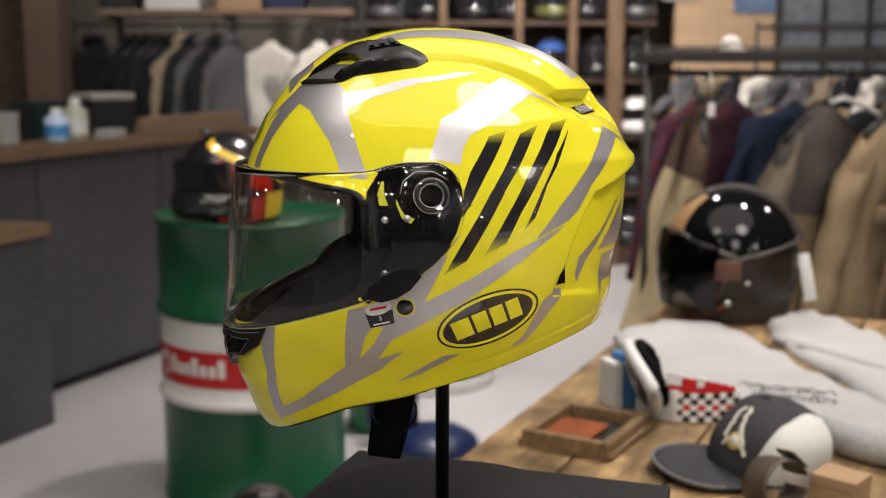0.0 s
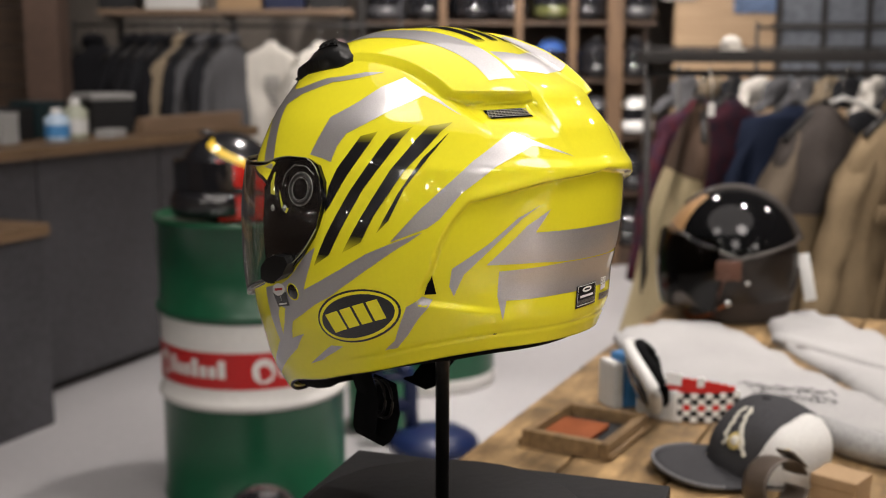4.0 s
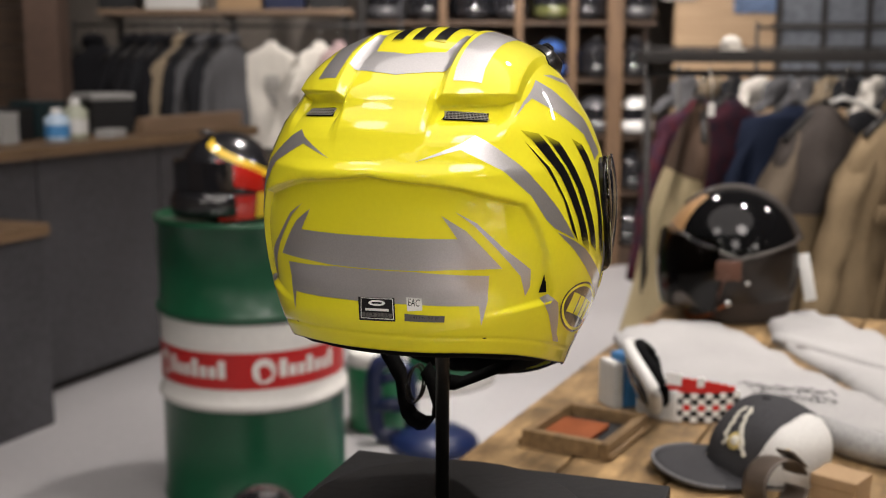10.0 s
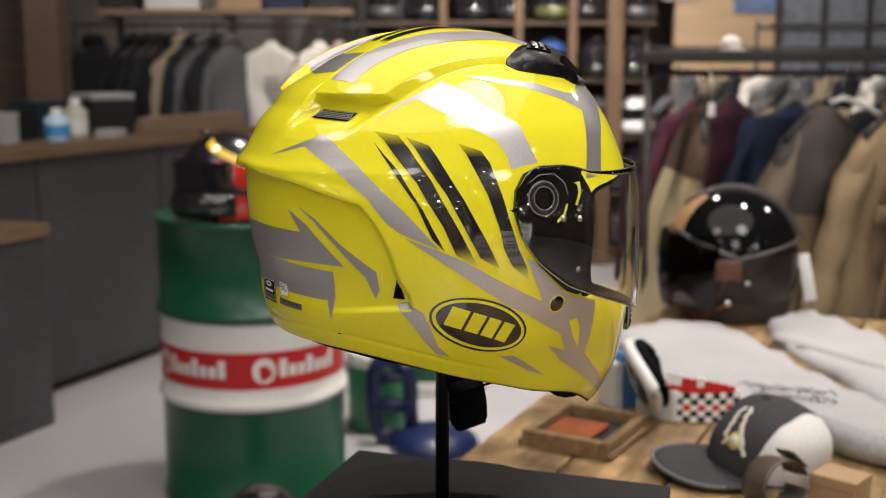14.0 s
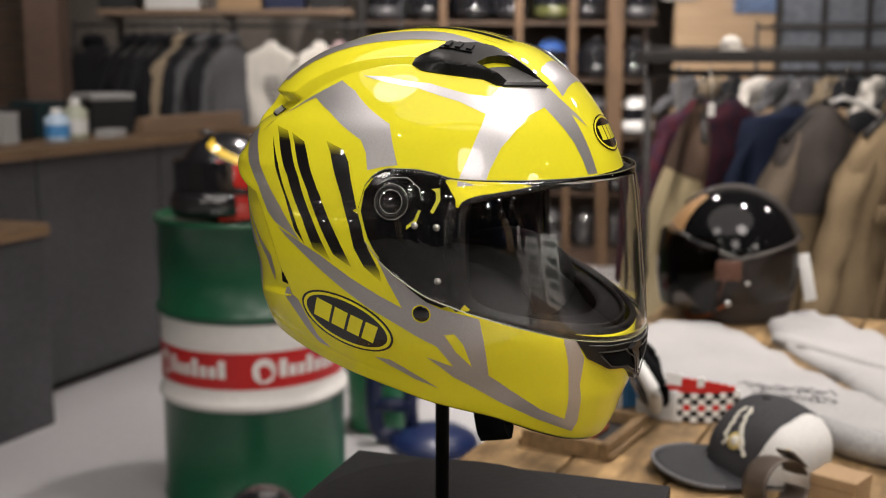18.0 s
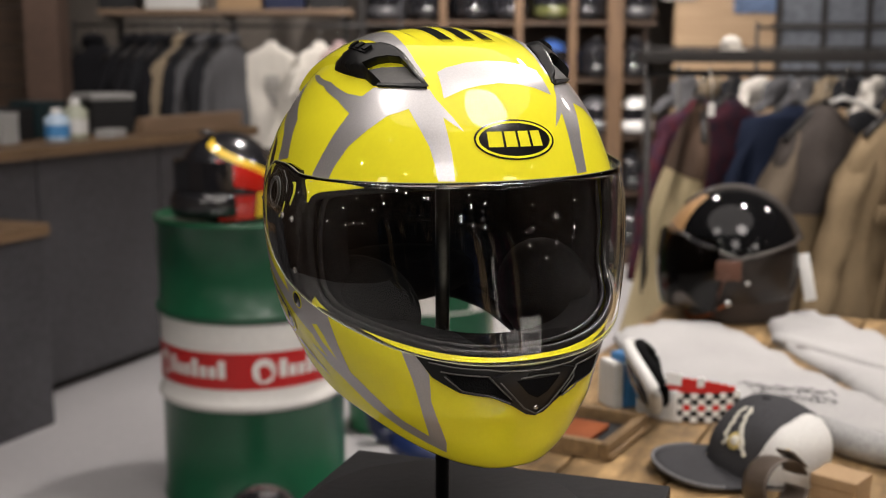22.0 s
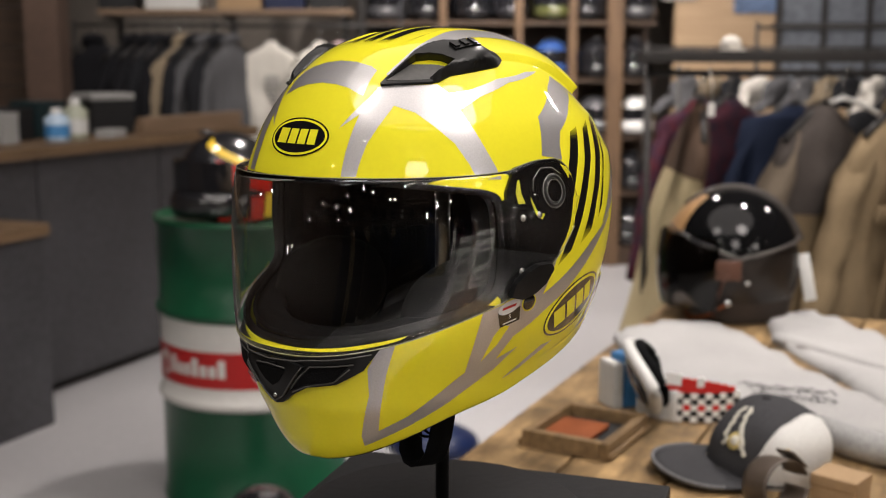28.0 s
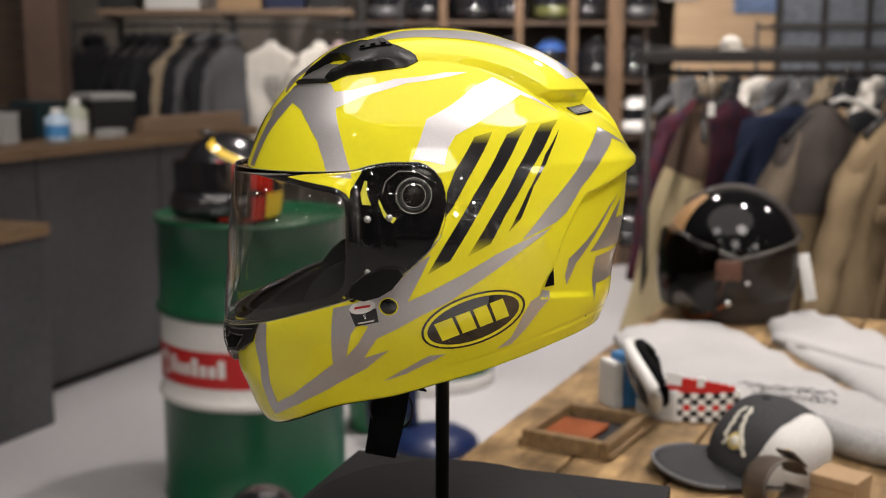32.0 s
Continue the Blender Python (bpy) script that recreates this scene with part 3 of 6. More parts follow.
# rack behind the table
rack("clothes_rack", (1.62, 3.42, 0), 0, 2.0, 1.286, "black steel clothes rack with a flat top beam", top_board=True)
WHITE_PLASTIC = mat("white_plastic", (0.7, 0.7, 0.68), 0.35, 0, 0.05, 10, 90, 0.02)
G = "clothes on the front rack"
garment("jacket", (0.80, 3.42, 1.298), 90, PALE_KHAKI, "pale khaki canvas jacket with a dark brown yoke on a hanger", "jacket", G, None, 0.44, 0.80, 0.066, 0, 2, None, None, DARK_BROWN, None, 13, None, True, 1.0, 7)
garment("jacket", (1.16, 3.42, 1.298), 40, KHAKI, "khaki work jacket with a dark suede yoke on a hanger", "jacket", G, None, 0.48, 0.76, 0.12, 0.60, 3, None, None, GREY_SUEDE, None, 4, GREY_KHAKI, False, 1.15, 10)
garment("jacket", (1.40, 3.415, 1.298), 44, KHAKI, "khaki canvas jacket with pocket flaps on a hanger", "jacket", G, KHAKI, 0.50, 0.78, 0.12, 0.62, 4, None, None, None, KHAKI, 9, None, False)
garment("jacket", (1.74, 3.42, 1.298), 52, KHAKI, "khaki canvas jacket on a white hanger", "jacket", G, DARK_BROWN, 0.52, 0.74, 0.11, 0.6, 5, WHITE_PLASTIC)
empty = thing("clothes_hanger", pose(1.20, 3.41, 1.298, 0, 0, 8), "empty white plastic clothes hanger on the rack", "hanger")
part("arm", tube_bm([(-0.04, 0, -0.10), (0, 0, -0.085), (0.05, 0, -0.10), (0.1, 0, -0.125), (0.17, 0, -0.165)], 0.013, 8, False, 0.6), WHITE_PLASTIC, empty)
part("hook", tube_bm([(0, 0, -0.09), (0, 0, -0.04), (0.012, 0, -0.03), (0.02, 0, -0.015), (0.012, 0, 0.0), (0, 0, 0.002)], 0.0028, 6), STEEL, empty)
PAPER = mat("paper_tag", (0.72, 0.71, 0.68), 0.6, 0, 0.05, 8, 90, 0.02)
for x, z in ((0.79, 1.20), (1.40, 1.18)):
    tg = thing("price_tag", pose(x, 3.34, z, 0, 0, 12), "small white paper price tag hanging from a jacket", "price tag", "tags on the front rack")
    part("card", box_bm((0.022, 0.002, 0.04), (0, 0, -0.04), 0.0), PAPER, tg, smooth=False)
    part("string", tube_bm([(0, 0, 0), (0.003, 0, 0.05), (0, 0.02, 0.10)], 0.0012, 5), PAPER, tg)
# white cap on the beam
t = thing("cap", pose(0.86, 3.42, 1.3515, 0, 0, 15), "white cap lying on the rack's top beam", "cap")
part("crown", dome_bm(0.030, 0.034, 0.046, 0.0, 24, 9), WHITE_TEE, t)
part("brim", box_bm((0.046, 0.026, 0.005), (0, -0.040, 0.0), 0.002), WHITE_TEE, t)
rack("clothes_rack", (1.9, 4.35, 0), 0, 2.0, 1.273, "black steel clothes rack standing further back")
G = "clothes on the middle rack"
garment("sweatshirt", (1.345, 4.35, 1.262), 4, NAVY_CLOTH, "navy sweatshirt with an ochre motif on a hanger", "sweatshirt", G, None, 0.50, 0.66, 0.10, 0.5, 6, None, GOLD_MOTIF, slope=0.28, cuffs=False)
garment("shirt", (0.985, 4.35, 1.285), 14, MAROON, "dark maroon and navy checked shirt on a hanger", "shirt", G, None, 0.42, 0.70, 0.10, 0.55, 7, slope=0.6, cuffs=False)
garment("shirt", (1.10, 4.36, 1.285), 24, DARK_CHECK, "dark wine and navy checked shirt on a hanger", "shirt", G, None, 0.40, 0.66, 0.10, 0.55, 8, slope=0.6, cuffs=False)
garment("sweatshirt", (1.72, 4.35, 1.285), 25, CHAR_WOOL, "charcoal sweatshirt on a hanger", "sweatshirt", G, None, 0.50, 0.66, 0.10, 0.5, 9, slope=0.28, cuffs=False)
garment("sweatshirt", (2.1, 4.35, 1.285), 20, NAVY_CLOTH, "navy sweatshirt on a hanger", "sweatshirt", G, None, 0.50, 0.66, 0.10, 0.5, 10, slope=0.28, cuffs=False)

rack("clothes_rack", (2.43, 5.95, 0), 0, 1.6, 1.49, "tall black steel display rail further back")
# short shirts on the far rail
G = "shirts on the far rail"
for k in range(10):
    garment("shirt", (1.20 + 0.115 * k, 5.6, 1.372), 20 + 9 * (k % 3), (GREY_WOOL, BEIGE_WOOL, CHAR_WOOL, WHITE_TEE, GREY_WOOL)[k % 5], ("grey melange shirt on the far rail", "beige wool shirt on the far rail", "charcoal wool shirt on the far rail", "off-white cotton shirt on the far rail", "grey melange shirt on the far rail")[k % 5], "shirt", G, None, 0.24, 0.13, 0.08, 0.06, 60 + k, slope=0.3)

# rack behind the counter
rack("clothes_rack", (-1.66, 6.62, 0), 0, 0.94, 1.52, "black steel clothes rack full of dark jackets", top_board=False)
G = "jackets on the back rack"
for i, (x, m_, lab, tw) in enumerate(((-2.02, BLACK_WOOL, "black padded jacket on a hanger", 10), (-1.80, BLACK_WOOL, "black wool jacket on a hanger", 48), (-1.72, BLACK_WOOL, "black wool jacket on a hanger", 54),
                                      (-1.65, CHAR_WOOL, "charcoal wool jacket on a hanger", 56), (-1.58, BLACK_WOOL, "black wool jacket on a hanger", 56), (-1.51, BEIGE_WOOL, "beige wool jacket on a hanger", 56),
                                      (-1.45, CHAR_WOOL, "charcoal wool jacket on a hanger", 56), (-1.38, GREY_WOOL, "grey melange hooded jacket on a hanger", 56), (-1.31, CHAR_WOOL, "charcoal wool jacket on a hanger", 58), (-1.23, GREY_WOOL, "grey melange hooded jacket on a hanger", 58))):
    garment("jacket", (x, 6.62, 1.54), tw, m_, lab, "jacket", G, m_, 0.48, 0.68, 0.10, 0.56, 20 + i)
rack("clothes_rack", (-0.80, 6.74, 0), 0, 1.10, 1.52, "black steel rack with pale printed shirts")
G = "shirts on the end rack"
garment("t_shirt", (-1.0, 6.7, 1.54), 4, WHITE_TEE, "off-white printed cotton t-shirt on a hanger", "t-shirt", G, None, 0.36, 0.60, 0.08, 0.2, 40, None, MOTIF, slope=0.55)
garment("t_shirt", (-0.72, 6.72, 1.54), 40, WHITE_TEE, "off-white cotton t-shirt on a hanger", "t-shirt", G, None, 0.38, 0.58, 0.08, 0.2, 41, slope=0.55)
garment("t_shirt", (-0.60, 6.74, 1.54), 55, cloth("rose_grey_cotton", (0.30, 0.22, 0.22)), "faded rose cotton t-shirt on a hanger", "t-shirt", G, None, 0.38, 0.58, 0.08, 0.2, 42, slope=0.55)


# ---------------------------------------------------------------- shelves, posts and back wall
def wall_shelf(x0, x1, y, z, label):
    t = thing("wall_shelf", pose((x0 + x1) / 2, y, z), label, "shelf")
    part("board", box_bm((x1 - x0, 0.30, 0.035), (0, 0, 0), 0.003), PLY, t, smooth=False)
    n = max(2, round((x1 - x0) / 0.7))
    for k in range(n + 1):
        x = -(x1 - x0) / 2 + 0.05 + (x1 - x0 - 0.1) * k / n
        part("bracket", box_bm((0.03, 0.30, 0.03), (x, 0, -0.031), 0.002), BLACK_METAL, t, smooth=False)
        part("upright", box_bm((0.035, 0.03, 1.0), (x, 0.15, -0.55), 0.002), BLACK_METAL, t, smooth=False)


wall_shelf(-2.06, -0.55, 7.0, 1.588, "pale wooden wall shelf with black steel brackets")
for x, s, m_, lab in ((-1.62, (0.32, 0.2, 0.10), WHITE_CARD, "white shoe box on the shelf"), (-1.22, (0.26, 0.2, 0.12), KRAFT, "brown card box on the shelf"), (-0.95, (0.24, 0.2, 0.11), NAVY, "dark blue box on the shelf"),
                      (-0.70, (0.2, 0.2, 0.12), BLACK_CARD, "black box on the shelf"), (-1.95, (0.22, 0.2, 0.12), BLACK_CARD, "black box on the shelf")):
    t = thing("shelf_box", pose(x, 6.98, 1.623), lab, "box", "boxes on the wall shelf")
    part("body", box_bm(s, (0, 0, 0), 0.003), m_, t, smooth=False)
    part("lid", box_bm((s[0] * 1.03, s[1] * 1.03, 0.03), (0, 0, s[2] - 0.028), 0.002), m_, t, smooth=False)

BRICK_BROWN = mat("warm_brown_post", (0.095, 0.058, 0.042), 0.8, 0, 0.2, 3, 40, 0.3)
slab("pillar", (0.17, 0.17, 3.4), pose(-1.985, 5.75, 0), BRICK_BROWN, label="warm brown rendered pillar", category="pillar")
for i in range(9):
    b = slab("wall_plank", (1.6, 0.03, 0.19), pose(-2.85, 5.9, 0.2 + 0.2 * i), BROWN_WOOD, label="dark brown timber cladding board", category="cladding", bevel=0.003)

# tall shelf unit for helmets along the back
TAN_POST = wood_mat("tan_post_wood", (0.065, 0.036, 0.018), (0.16, 0.094, 0.048), 0.6, (14, 14, 1.2))


def helmet_wall():
    t = thing("helmet_shelving", pose(0.42, 7.45, 0), "tall wooden shelving with rows of helmets", "shelving")
    part("back_panel", box_bm((1.9, 0.03, 2.7), (0, 0.22, 0), 0.002), BROWN_WOOD, t, smooth=False)
    for x in (-0.93, -0.42, 0.06, 0.40, 0.67):
        part("post", box_bm((0.10 if x > 0.6 else 0.05, 0.06, 2.7), (x, -0.2, 0), 0.003), TAN_POST if x > -0.5 else BLACK_METAL, t, smooth=False)
    for k in range(7):
        part("board", box_bm((1.86, 0.40, 0.025), (0, 0.0, 0.10 + 0.36 * k), 0.002), BROWN_WOOD, t, smooth=False)
    part("toe_board", box_bm((1.86, 0.03, 0.1), (0, -0.18, 0), 0.002), BROWN_WOOD, t, smooth=False)


helmet_wall()


DARK_VISOR = mat("dark_smoked_visor", (0.012, 0.012, 0.014), 0.06, 0, 0.1, 10, 200, 0.0, coat=1.0)


def shelf_helmet_parts(t, paint, trim):
    part("shell", dome_bm(0.122, 0.145, 0.25, 0.0, 32, 12, 0.9), paint, t)
    part("padding", dome_bm(0.114, 0.136, 0.235, 0.004, 24, 8, 0.85), BLACK_CLOTH, t)
    bar = [(0.112 * math.cos(a), 0.15 * math.sin(a), 0.055) for a in np.linspace(-0.15, -math.pi + 0.15, 15)]
    part("chin_bar", tube_bm(bar, 0.016, 8, False, 2.4), paint, t)
    vis = bmesh.new()
    rows = [[vis.verts.new((0.126 * math.cos(a), 0.152 * math.sin(a), z)) for z in (0.095, 0.125, 0.155, 0.175)] for a in np.linspace(-0.2, -math.pi + 0.2, 17)]
    for a, b in zip(rows, rows[1:]):
        for k in range(3):
            vis.faces.new((a[k], a[k + 1], b[k + 1], b[k]))
    part("visor", vis, DARK_VISOR, t)
    part("vent", box_bm((0.05, 0.03, 0.012), (0, -0.06, 0.243), 0.005), trim, t)


HP = [mat("helmet_paint_" + n, c, 0.2, 0, 0.1, 6, 200, 0.0, coat=1.0) for n, c in (("black", (0.012, 0.012, 0.014)), ("white", (0.7, 0.7, 0.68)), ("blue", (0.035, 0.08, 0.24)), ("graphite", (0.06, 0.06, 0.065)), ("red", (0.35, 0.02, 0.02)), ("olive", (0.08, 0.085, 0.03)))]
HN = ("black", "white", "blue", "graphite", "red", "olive")
base = {}
rnd = random.Random(5)
plan = [[0, 3, 0, 0, 3, 0, 0], [3, 0, 0, 5, 0, 0, 0], [0, 3, 5, 0, 0, 3, 1], [0, 0, 3, 0, 2, 0, 0], [3, 0, 0, 0, 5, 0, 3], [0, 1, 0, 0, 3, 0, 0]]
for k, row in enumerate(plan):
    z = 0.126 + 0.36 * (k + (1 if k > 0 else 0)) if k else 0.126
    z = 0.126 + 0.36 * k
    for i, c in enumerate(row):
        x = 0.42 - 0.93 + 0.14 + 0.268 * i
        m = pose(x + rnd.uniform(-0.02, 0.02), 7.38, z, 0, 0, rnd.uniform(-35, 35))
        if c not in base:
            t = thing("shelf_helmet", m, HN[c] + " full-face helmet with a dark visor on the shelf", "helmet", "helmets on the shelving")
            shelf_helmet_parts(t, HP[c], HP[0] if c else HP[3])
            base[c] = t
        else:
            copy_thing(base[c], m)

# board wall, posters and window at the far right
slab("partition", (2.9, 0.08, 2.8), pose(2.95, 7.45, 0), PALE_PLY, label="pale plywood partition wall", category="partition")
for x, z, w, h, c, lab in ((2.02, 1.62, 0.30, 0.36, (0.10, 0.15, 0.26), "blue printed poster on the plywood wall"), (1.52, 1.70, 0.22, 0.3, (0.3, 0.28, 0.25), "grey printed poster on the plywood wall")):
    p = thing("poster", pose(x, 7.40, z), lab, "poster")
    part("sheet", box_bm((w, 0.006, h), (0, 0, 0), 0.001), mat("poster_print", c, 0.5, 0, 0.6, 7, 40, 0.0), p, smooth=False)
    part("frame", box_bm((w + 0.03, 0.005, 0.02), (0, 0, h), 0.001), BLACK_METAL, p, smooth=False)
GLASS_BLUE = mat("evening_window_pane", (0.16, 0.175, 0.20), 0.15, 0, 0.3, 2, 20, 0.0)
win = thing("window_1", pose(2.72, 7.38, 1.18), "dark framed window with bluish evening panes", "window", kind="structure")
for i in range(4):
    part("pane", box_bm((0.27, 0.006, 0.72), (-0.42 + 0.29 * i, 0, 0), 0.0), GLASS_BLUE, win, smooth=False)
for i in range(5):
    part("window_frame", box_bm((0.035, 0.03, 0.78), (-0.565 + 0.29 * i, -0.01, -0.03), 0.002), BLACK_METAL, win, smooth=False)
for z in (-0.03, 0.34, 0.72):
    part("window_frame", box_bm((1.2, 0.03, 0.035), (0.0, -0.013, z), 0.002), BLACK_METAL, win, smooth=False)
rack("clothes_rack", (1.95, 5.6, 0), 0, 1.9, 1.380, "black steel display rail far back")

# ---------------------------------------------------------------- helmets near the drum, low barrel and stool
t = thing("motorcycle_helmet", pose(-0.640, 3.33, 0.8555, 0, 0, -58) @ Matrix.Scale(1.05, 4), "black helmet with yellow and red flashes on the drum", "helmet")
shelf_helmet_parts(t, HP[0], HP[3])
YEL = mat("helmet_yellow_flash", (0.75, 0.5, 0.03), 0.25, 0, 0.1, 8, 100, 0.0, coat=1.0)
RED = mat("helmet_red_flash", (0.42, 0.012, 0.006), 0.25, 0, 0.1, 8, 100, 0.0, coat=1.0)


def flash_bm(a0, a1, z0, z1, slope, rx=0.1245, ry=0.1475, h=0.25):
    bm = bmesh.new()
    rows = []
    for i in range(17):
        a = a0 + (a1 - a0) * i / 16
        r = []
        for k in range(5):
            z = z0 + (z1 - z0) * k / 4 + slope * i / 16
            q = math.sqrt(max(0, 1 - ((z - h * 0.42) / (h * 0.58)) ** 2)) if z > h * 0.42 else 1 - 0.10 * ((h * 0.42 - z) / (h * 0.42)) ** 2
            r.append(bm.verts.new((rx * q * math.cos(a), ry * q * math.sin(a), z + 0.001)))
        rows.append(r)
    for a, b in zip(rows, rows[1:]):
        for k in range(4):
            bm.faces.new((a[k], b[k], b[k + 1], a[k + 1]))
    return bm


part("yellow_flash", flash_bm(-0.9, 1.0, 0.214, 0.236, -0.115), YEL, t)
part("red_flash", flash_bm(-0.55, 0.45, 0.118, 0.180, -0.035), RED, t)
part("red_flash", flash_bm(-0.50, 0.25, 0.012, 0.080, 0.0), RED, t)
part("yellow_flash", flash_bm(0.28, 0.95, 0.015, 0.085, 0.0), YEL, t)
t = thing("motorcycle_helmet", pose(-0.46, 2.74, 0.0, 0, 0, 20), "glossy black helmet standing on the floor by the drum", "helmet")
shelf_helmet_parts(t, HP[0], HP[3])

t = thing("steel_barrel", pose(-0.06, 4.60, 0), "low green and white steel barrel with a red print", "barrel")
part("body", lathe_bm([(0, 0.0), (0.27, 0.0), (0.274, 0.01), (0.274, 0.03), (0.279, 0.04), (0.274, 0.05), (0.274, 0.06)], 64), DRUM_WHITE, t)
part("middle_body", lathe_bm([(0.2745, 0.06), (0.2745, 0.33)], 64), DRUM_GREEN, t)
part("upper_body", lathe_bm([(0.274, 0.33), (0.274, 0.52), (0.28, 0.53), (0.28, 0.545), (0.27, 0.545), (0.266, 0.53), (0, 0.53)], 64), DRUM_WHITE, t)
for a0, a1, m_ in ((-2.3, -1.75, DRUM_RED), (-1.35, -0.9, DRUM_GREEN)):
    pb = bmesh.new()
    rows = [[pb.verts.new((0.2752 * math.cos(a), 0.2752 * math.sin(a), z)) for z in (0.34, 0.515)] for a in np.linspace(a0, a1, 9)]
    for a, b in zip(rows, rows[1:]):
        pb.faces.new((a[0], b[0], b[1], a[1]))
    part("print_field", pb, m_, t)

t = thing("canister", pose(-0.235, 3.97, 0), "green plastic oil canister with a white top", "canister")
part("body", lathe_bm([(0, 0), (0.104, 0), (0.11, 0.008), (0.11, 0.235), (0.108, 0.24)], 40), mat("bright_green_plastic", (0.02, 0.17, 0.07), 0.4, 0, 0.12, 4, 60, 0.03), t)
part("top", lathe_bm([(0.108, 0.24), (0.112, 0.246), (0.112, 0.285), (0.104, 0.295), (0.045, 0.300), (0.04, 0.302), (0.04, 0.325), (0, 0.326)], 40), DRUM_WHITE, t, "white moulded top with a cap")

t = thing("paddock_stand", pose(-0.13, 3.78, 0), "navy blue steel stand with a round foot plate", "stand")
part("foot_plate", lathe_bm([(0, 0.012), (0.10, 0.012), (0.105, 0.0), (0.150, 0.0), (0.156, 0.01), (0.150, 0.034), (0.11, 0.060), (0.05, 0.074), (0, 0.078)], 48, (0.10, -0.04, 0)), NAVY, t)
part("column", tube_bm([(-0.03, 0, 0.29), (-0.06, 0, 0.302), (-0.092, 0, 0.290), (-0.108, 0, 0.25), (-0.112, 0, 0.19), (-0.110, 0, 0.12), (-0.104, 0, 0.06), (-0.08, -0.005, 0.03), (-0.02, -0.015, 0.03)], 0.030, 12, False, 0.8, up=(0, 1, 0)), NAVY, t)
part("column", tube_bm([(-0.03, 0, 0.29), (0.005, 0, 0.262), (0.018, 0, 0.20), (0.016, 0, 0.13), (0.022, -0.01, 0.06)], 0.026, 12, False, 0.8, up=(0, 1, 0)), NAVY, t)
part("cross_bar", tube_bm([(-0.11, 0, 0.135), (-0.05, 0, 0.142), (0.018, 0, 0.135)], 0.026, 12, up=(0, 1, 0)), NAVY, t)
part("cross_bar", tube_bm([(-0.10, 0, 0.225), (-0.05, 0, 0.240), (0.01, 0, 0.235)], 0.020, 12, up=(0, 1, 0)), NAVY, t)
part("knob", lathe_bm([(0, 0.03), (0.016, 0.028), (0.02, 0.018), (0.02, 0.0), (0, 0)], 20, (-0.03, 0, 0.30)), BLACK_METAL, t)

# drum printing: plain white blocks for the lettering on the red band
dr = [o for o in scene.objects if o.name == "oil_drum"][0]
R0 = 0.2795


def curved_block(a0, a1, z0, z1, r=R0):
    bm = bmesh.new()
    rows = [[bm.verts.new((r * math.cos(a), r * math.sin(a), z)) for z in (z0, z1)] for a in np.linspace(a0, a1, 9)]
    for a, b in zip(rows, rows[1:]):
        bm.faces.new((a[0], b[0], b[1], a[1]))
    return bm


def curved_disc(a, z, ra, rz, r=R0):
    """A round mark lying on the drum's side."""
    bm = bmesh.new()
    bm.faces.new([bm.verts.new((r * math.cos(a + ra * math.cos(q)), r * math.sin(a + ra * math.cos(q)), z + rz * math.sin(q))) for q in np.linspace(0, 2 * math.pi, 24, endpoint=False)])
    return bm


for c0 in (-2.17, -0.90):
    part("mark", curved_disc(c0 - 0.40, 0.443, 0.125, 0.038), DRUM_WHITE, dr, "white printed mark")
    part("mark", curved_disc(c0 - 0.40, 0.443, 0.055, 0.016, R0 + 0.0008), DRUM_RED, dr)
    for k in range(7):
        part("print_block", curved_block(c0 - 0.24 + 0.105 * k, c0 - 0.24 + 0.105 * k + 0.082, 0.422, 0.475 if k in (0, 3, 6) else 0.456), DRUM_WHITE, dr)


# ---------------------------------------------------------------- goods on the table
def fold_sheet(outline, thick, seed, folds=5, amp=0.006, cell=0.03):
    """A flat-lying piece of cloth with its outline, soft folds and a rounded edge."""
    bm = bmesh.new()
    bm.faces.new([bm.verts.new((x, y, 0)) for x, y in outline])
    bm.normal_update()
    bmesh.ops.triangulate(bm, faces=bm.faces[:])
    xs, ys = [p[0] for p in outline], [p[1] for p in outline]
    for axis, lo, hi in ((Vector((1, 0, 0)), min(xs), max(xs)), (Vector((0, 1, 0)), min(ys), max(ys))):
        k = math.floor(lo / cell) + 1
        while k * cell < hi:
            bmesh.ops.bisect_plane(bm, geom=bm.verts[:] + bm.edges[:] + bm.faces[:], dist=1e-6, plane_co=axis * (k * cell), plane_no=axis)
            k += 1
    rim = {v for e in bm.edges if len(e.link_faces) == 1 for v in e.verts}
    rnd = random.Random(seed)
    waves = [(rnd.uniform(6, 26), rnd.uniform(6, 26), rnd.uniform(0, 6), rnd.uniform(0.3, 1)) for _ in range(folds)]
    for v in bm.verts:
        h = sum(w[3] * max(0, math.sin(v.co.x * w[0] + v.co.y * w[1] + w[2])) ** 3 for w in waves) / folds
        v.co.z = thick * (0.25 if v in rim else 1.0) + (0 if v in rim else amp * h * 2.2)
    edges = [e for e in bm.edges if len(e.link_faces) == 1]
    low = {v: bm.verts.new((v.co.x, v.co.y, 0.0)) for v in rim}
    for e in edges:
        a, b = e.verts
        bm.faces.new((a, b, low[b], low[a]))
    bmesh.ops.recalc_face_normals(bm, faces=bm.faces)
    return bm


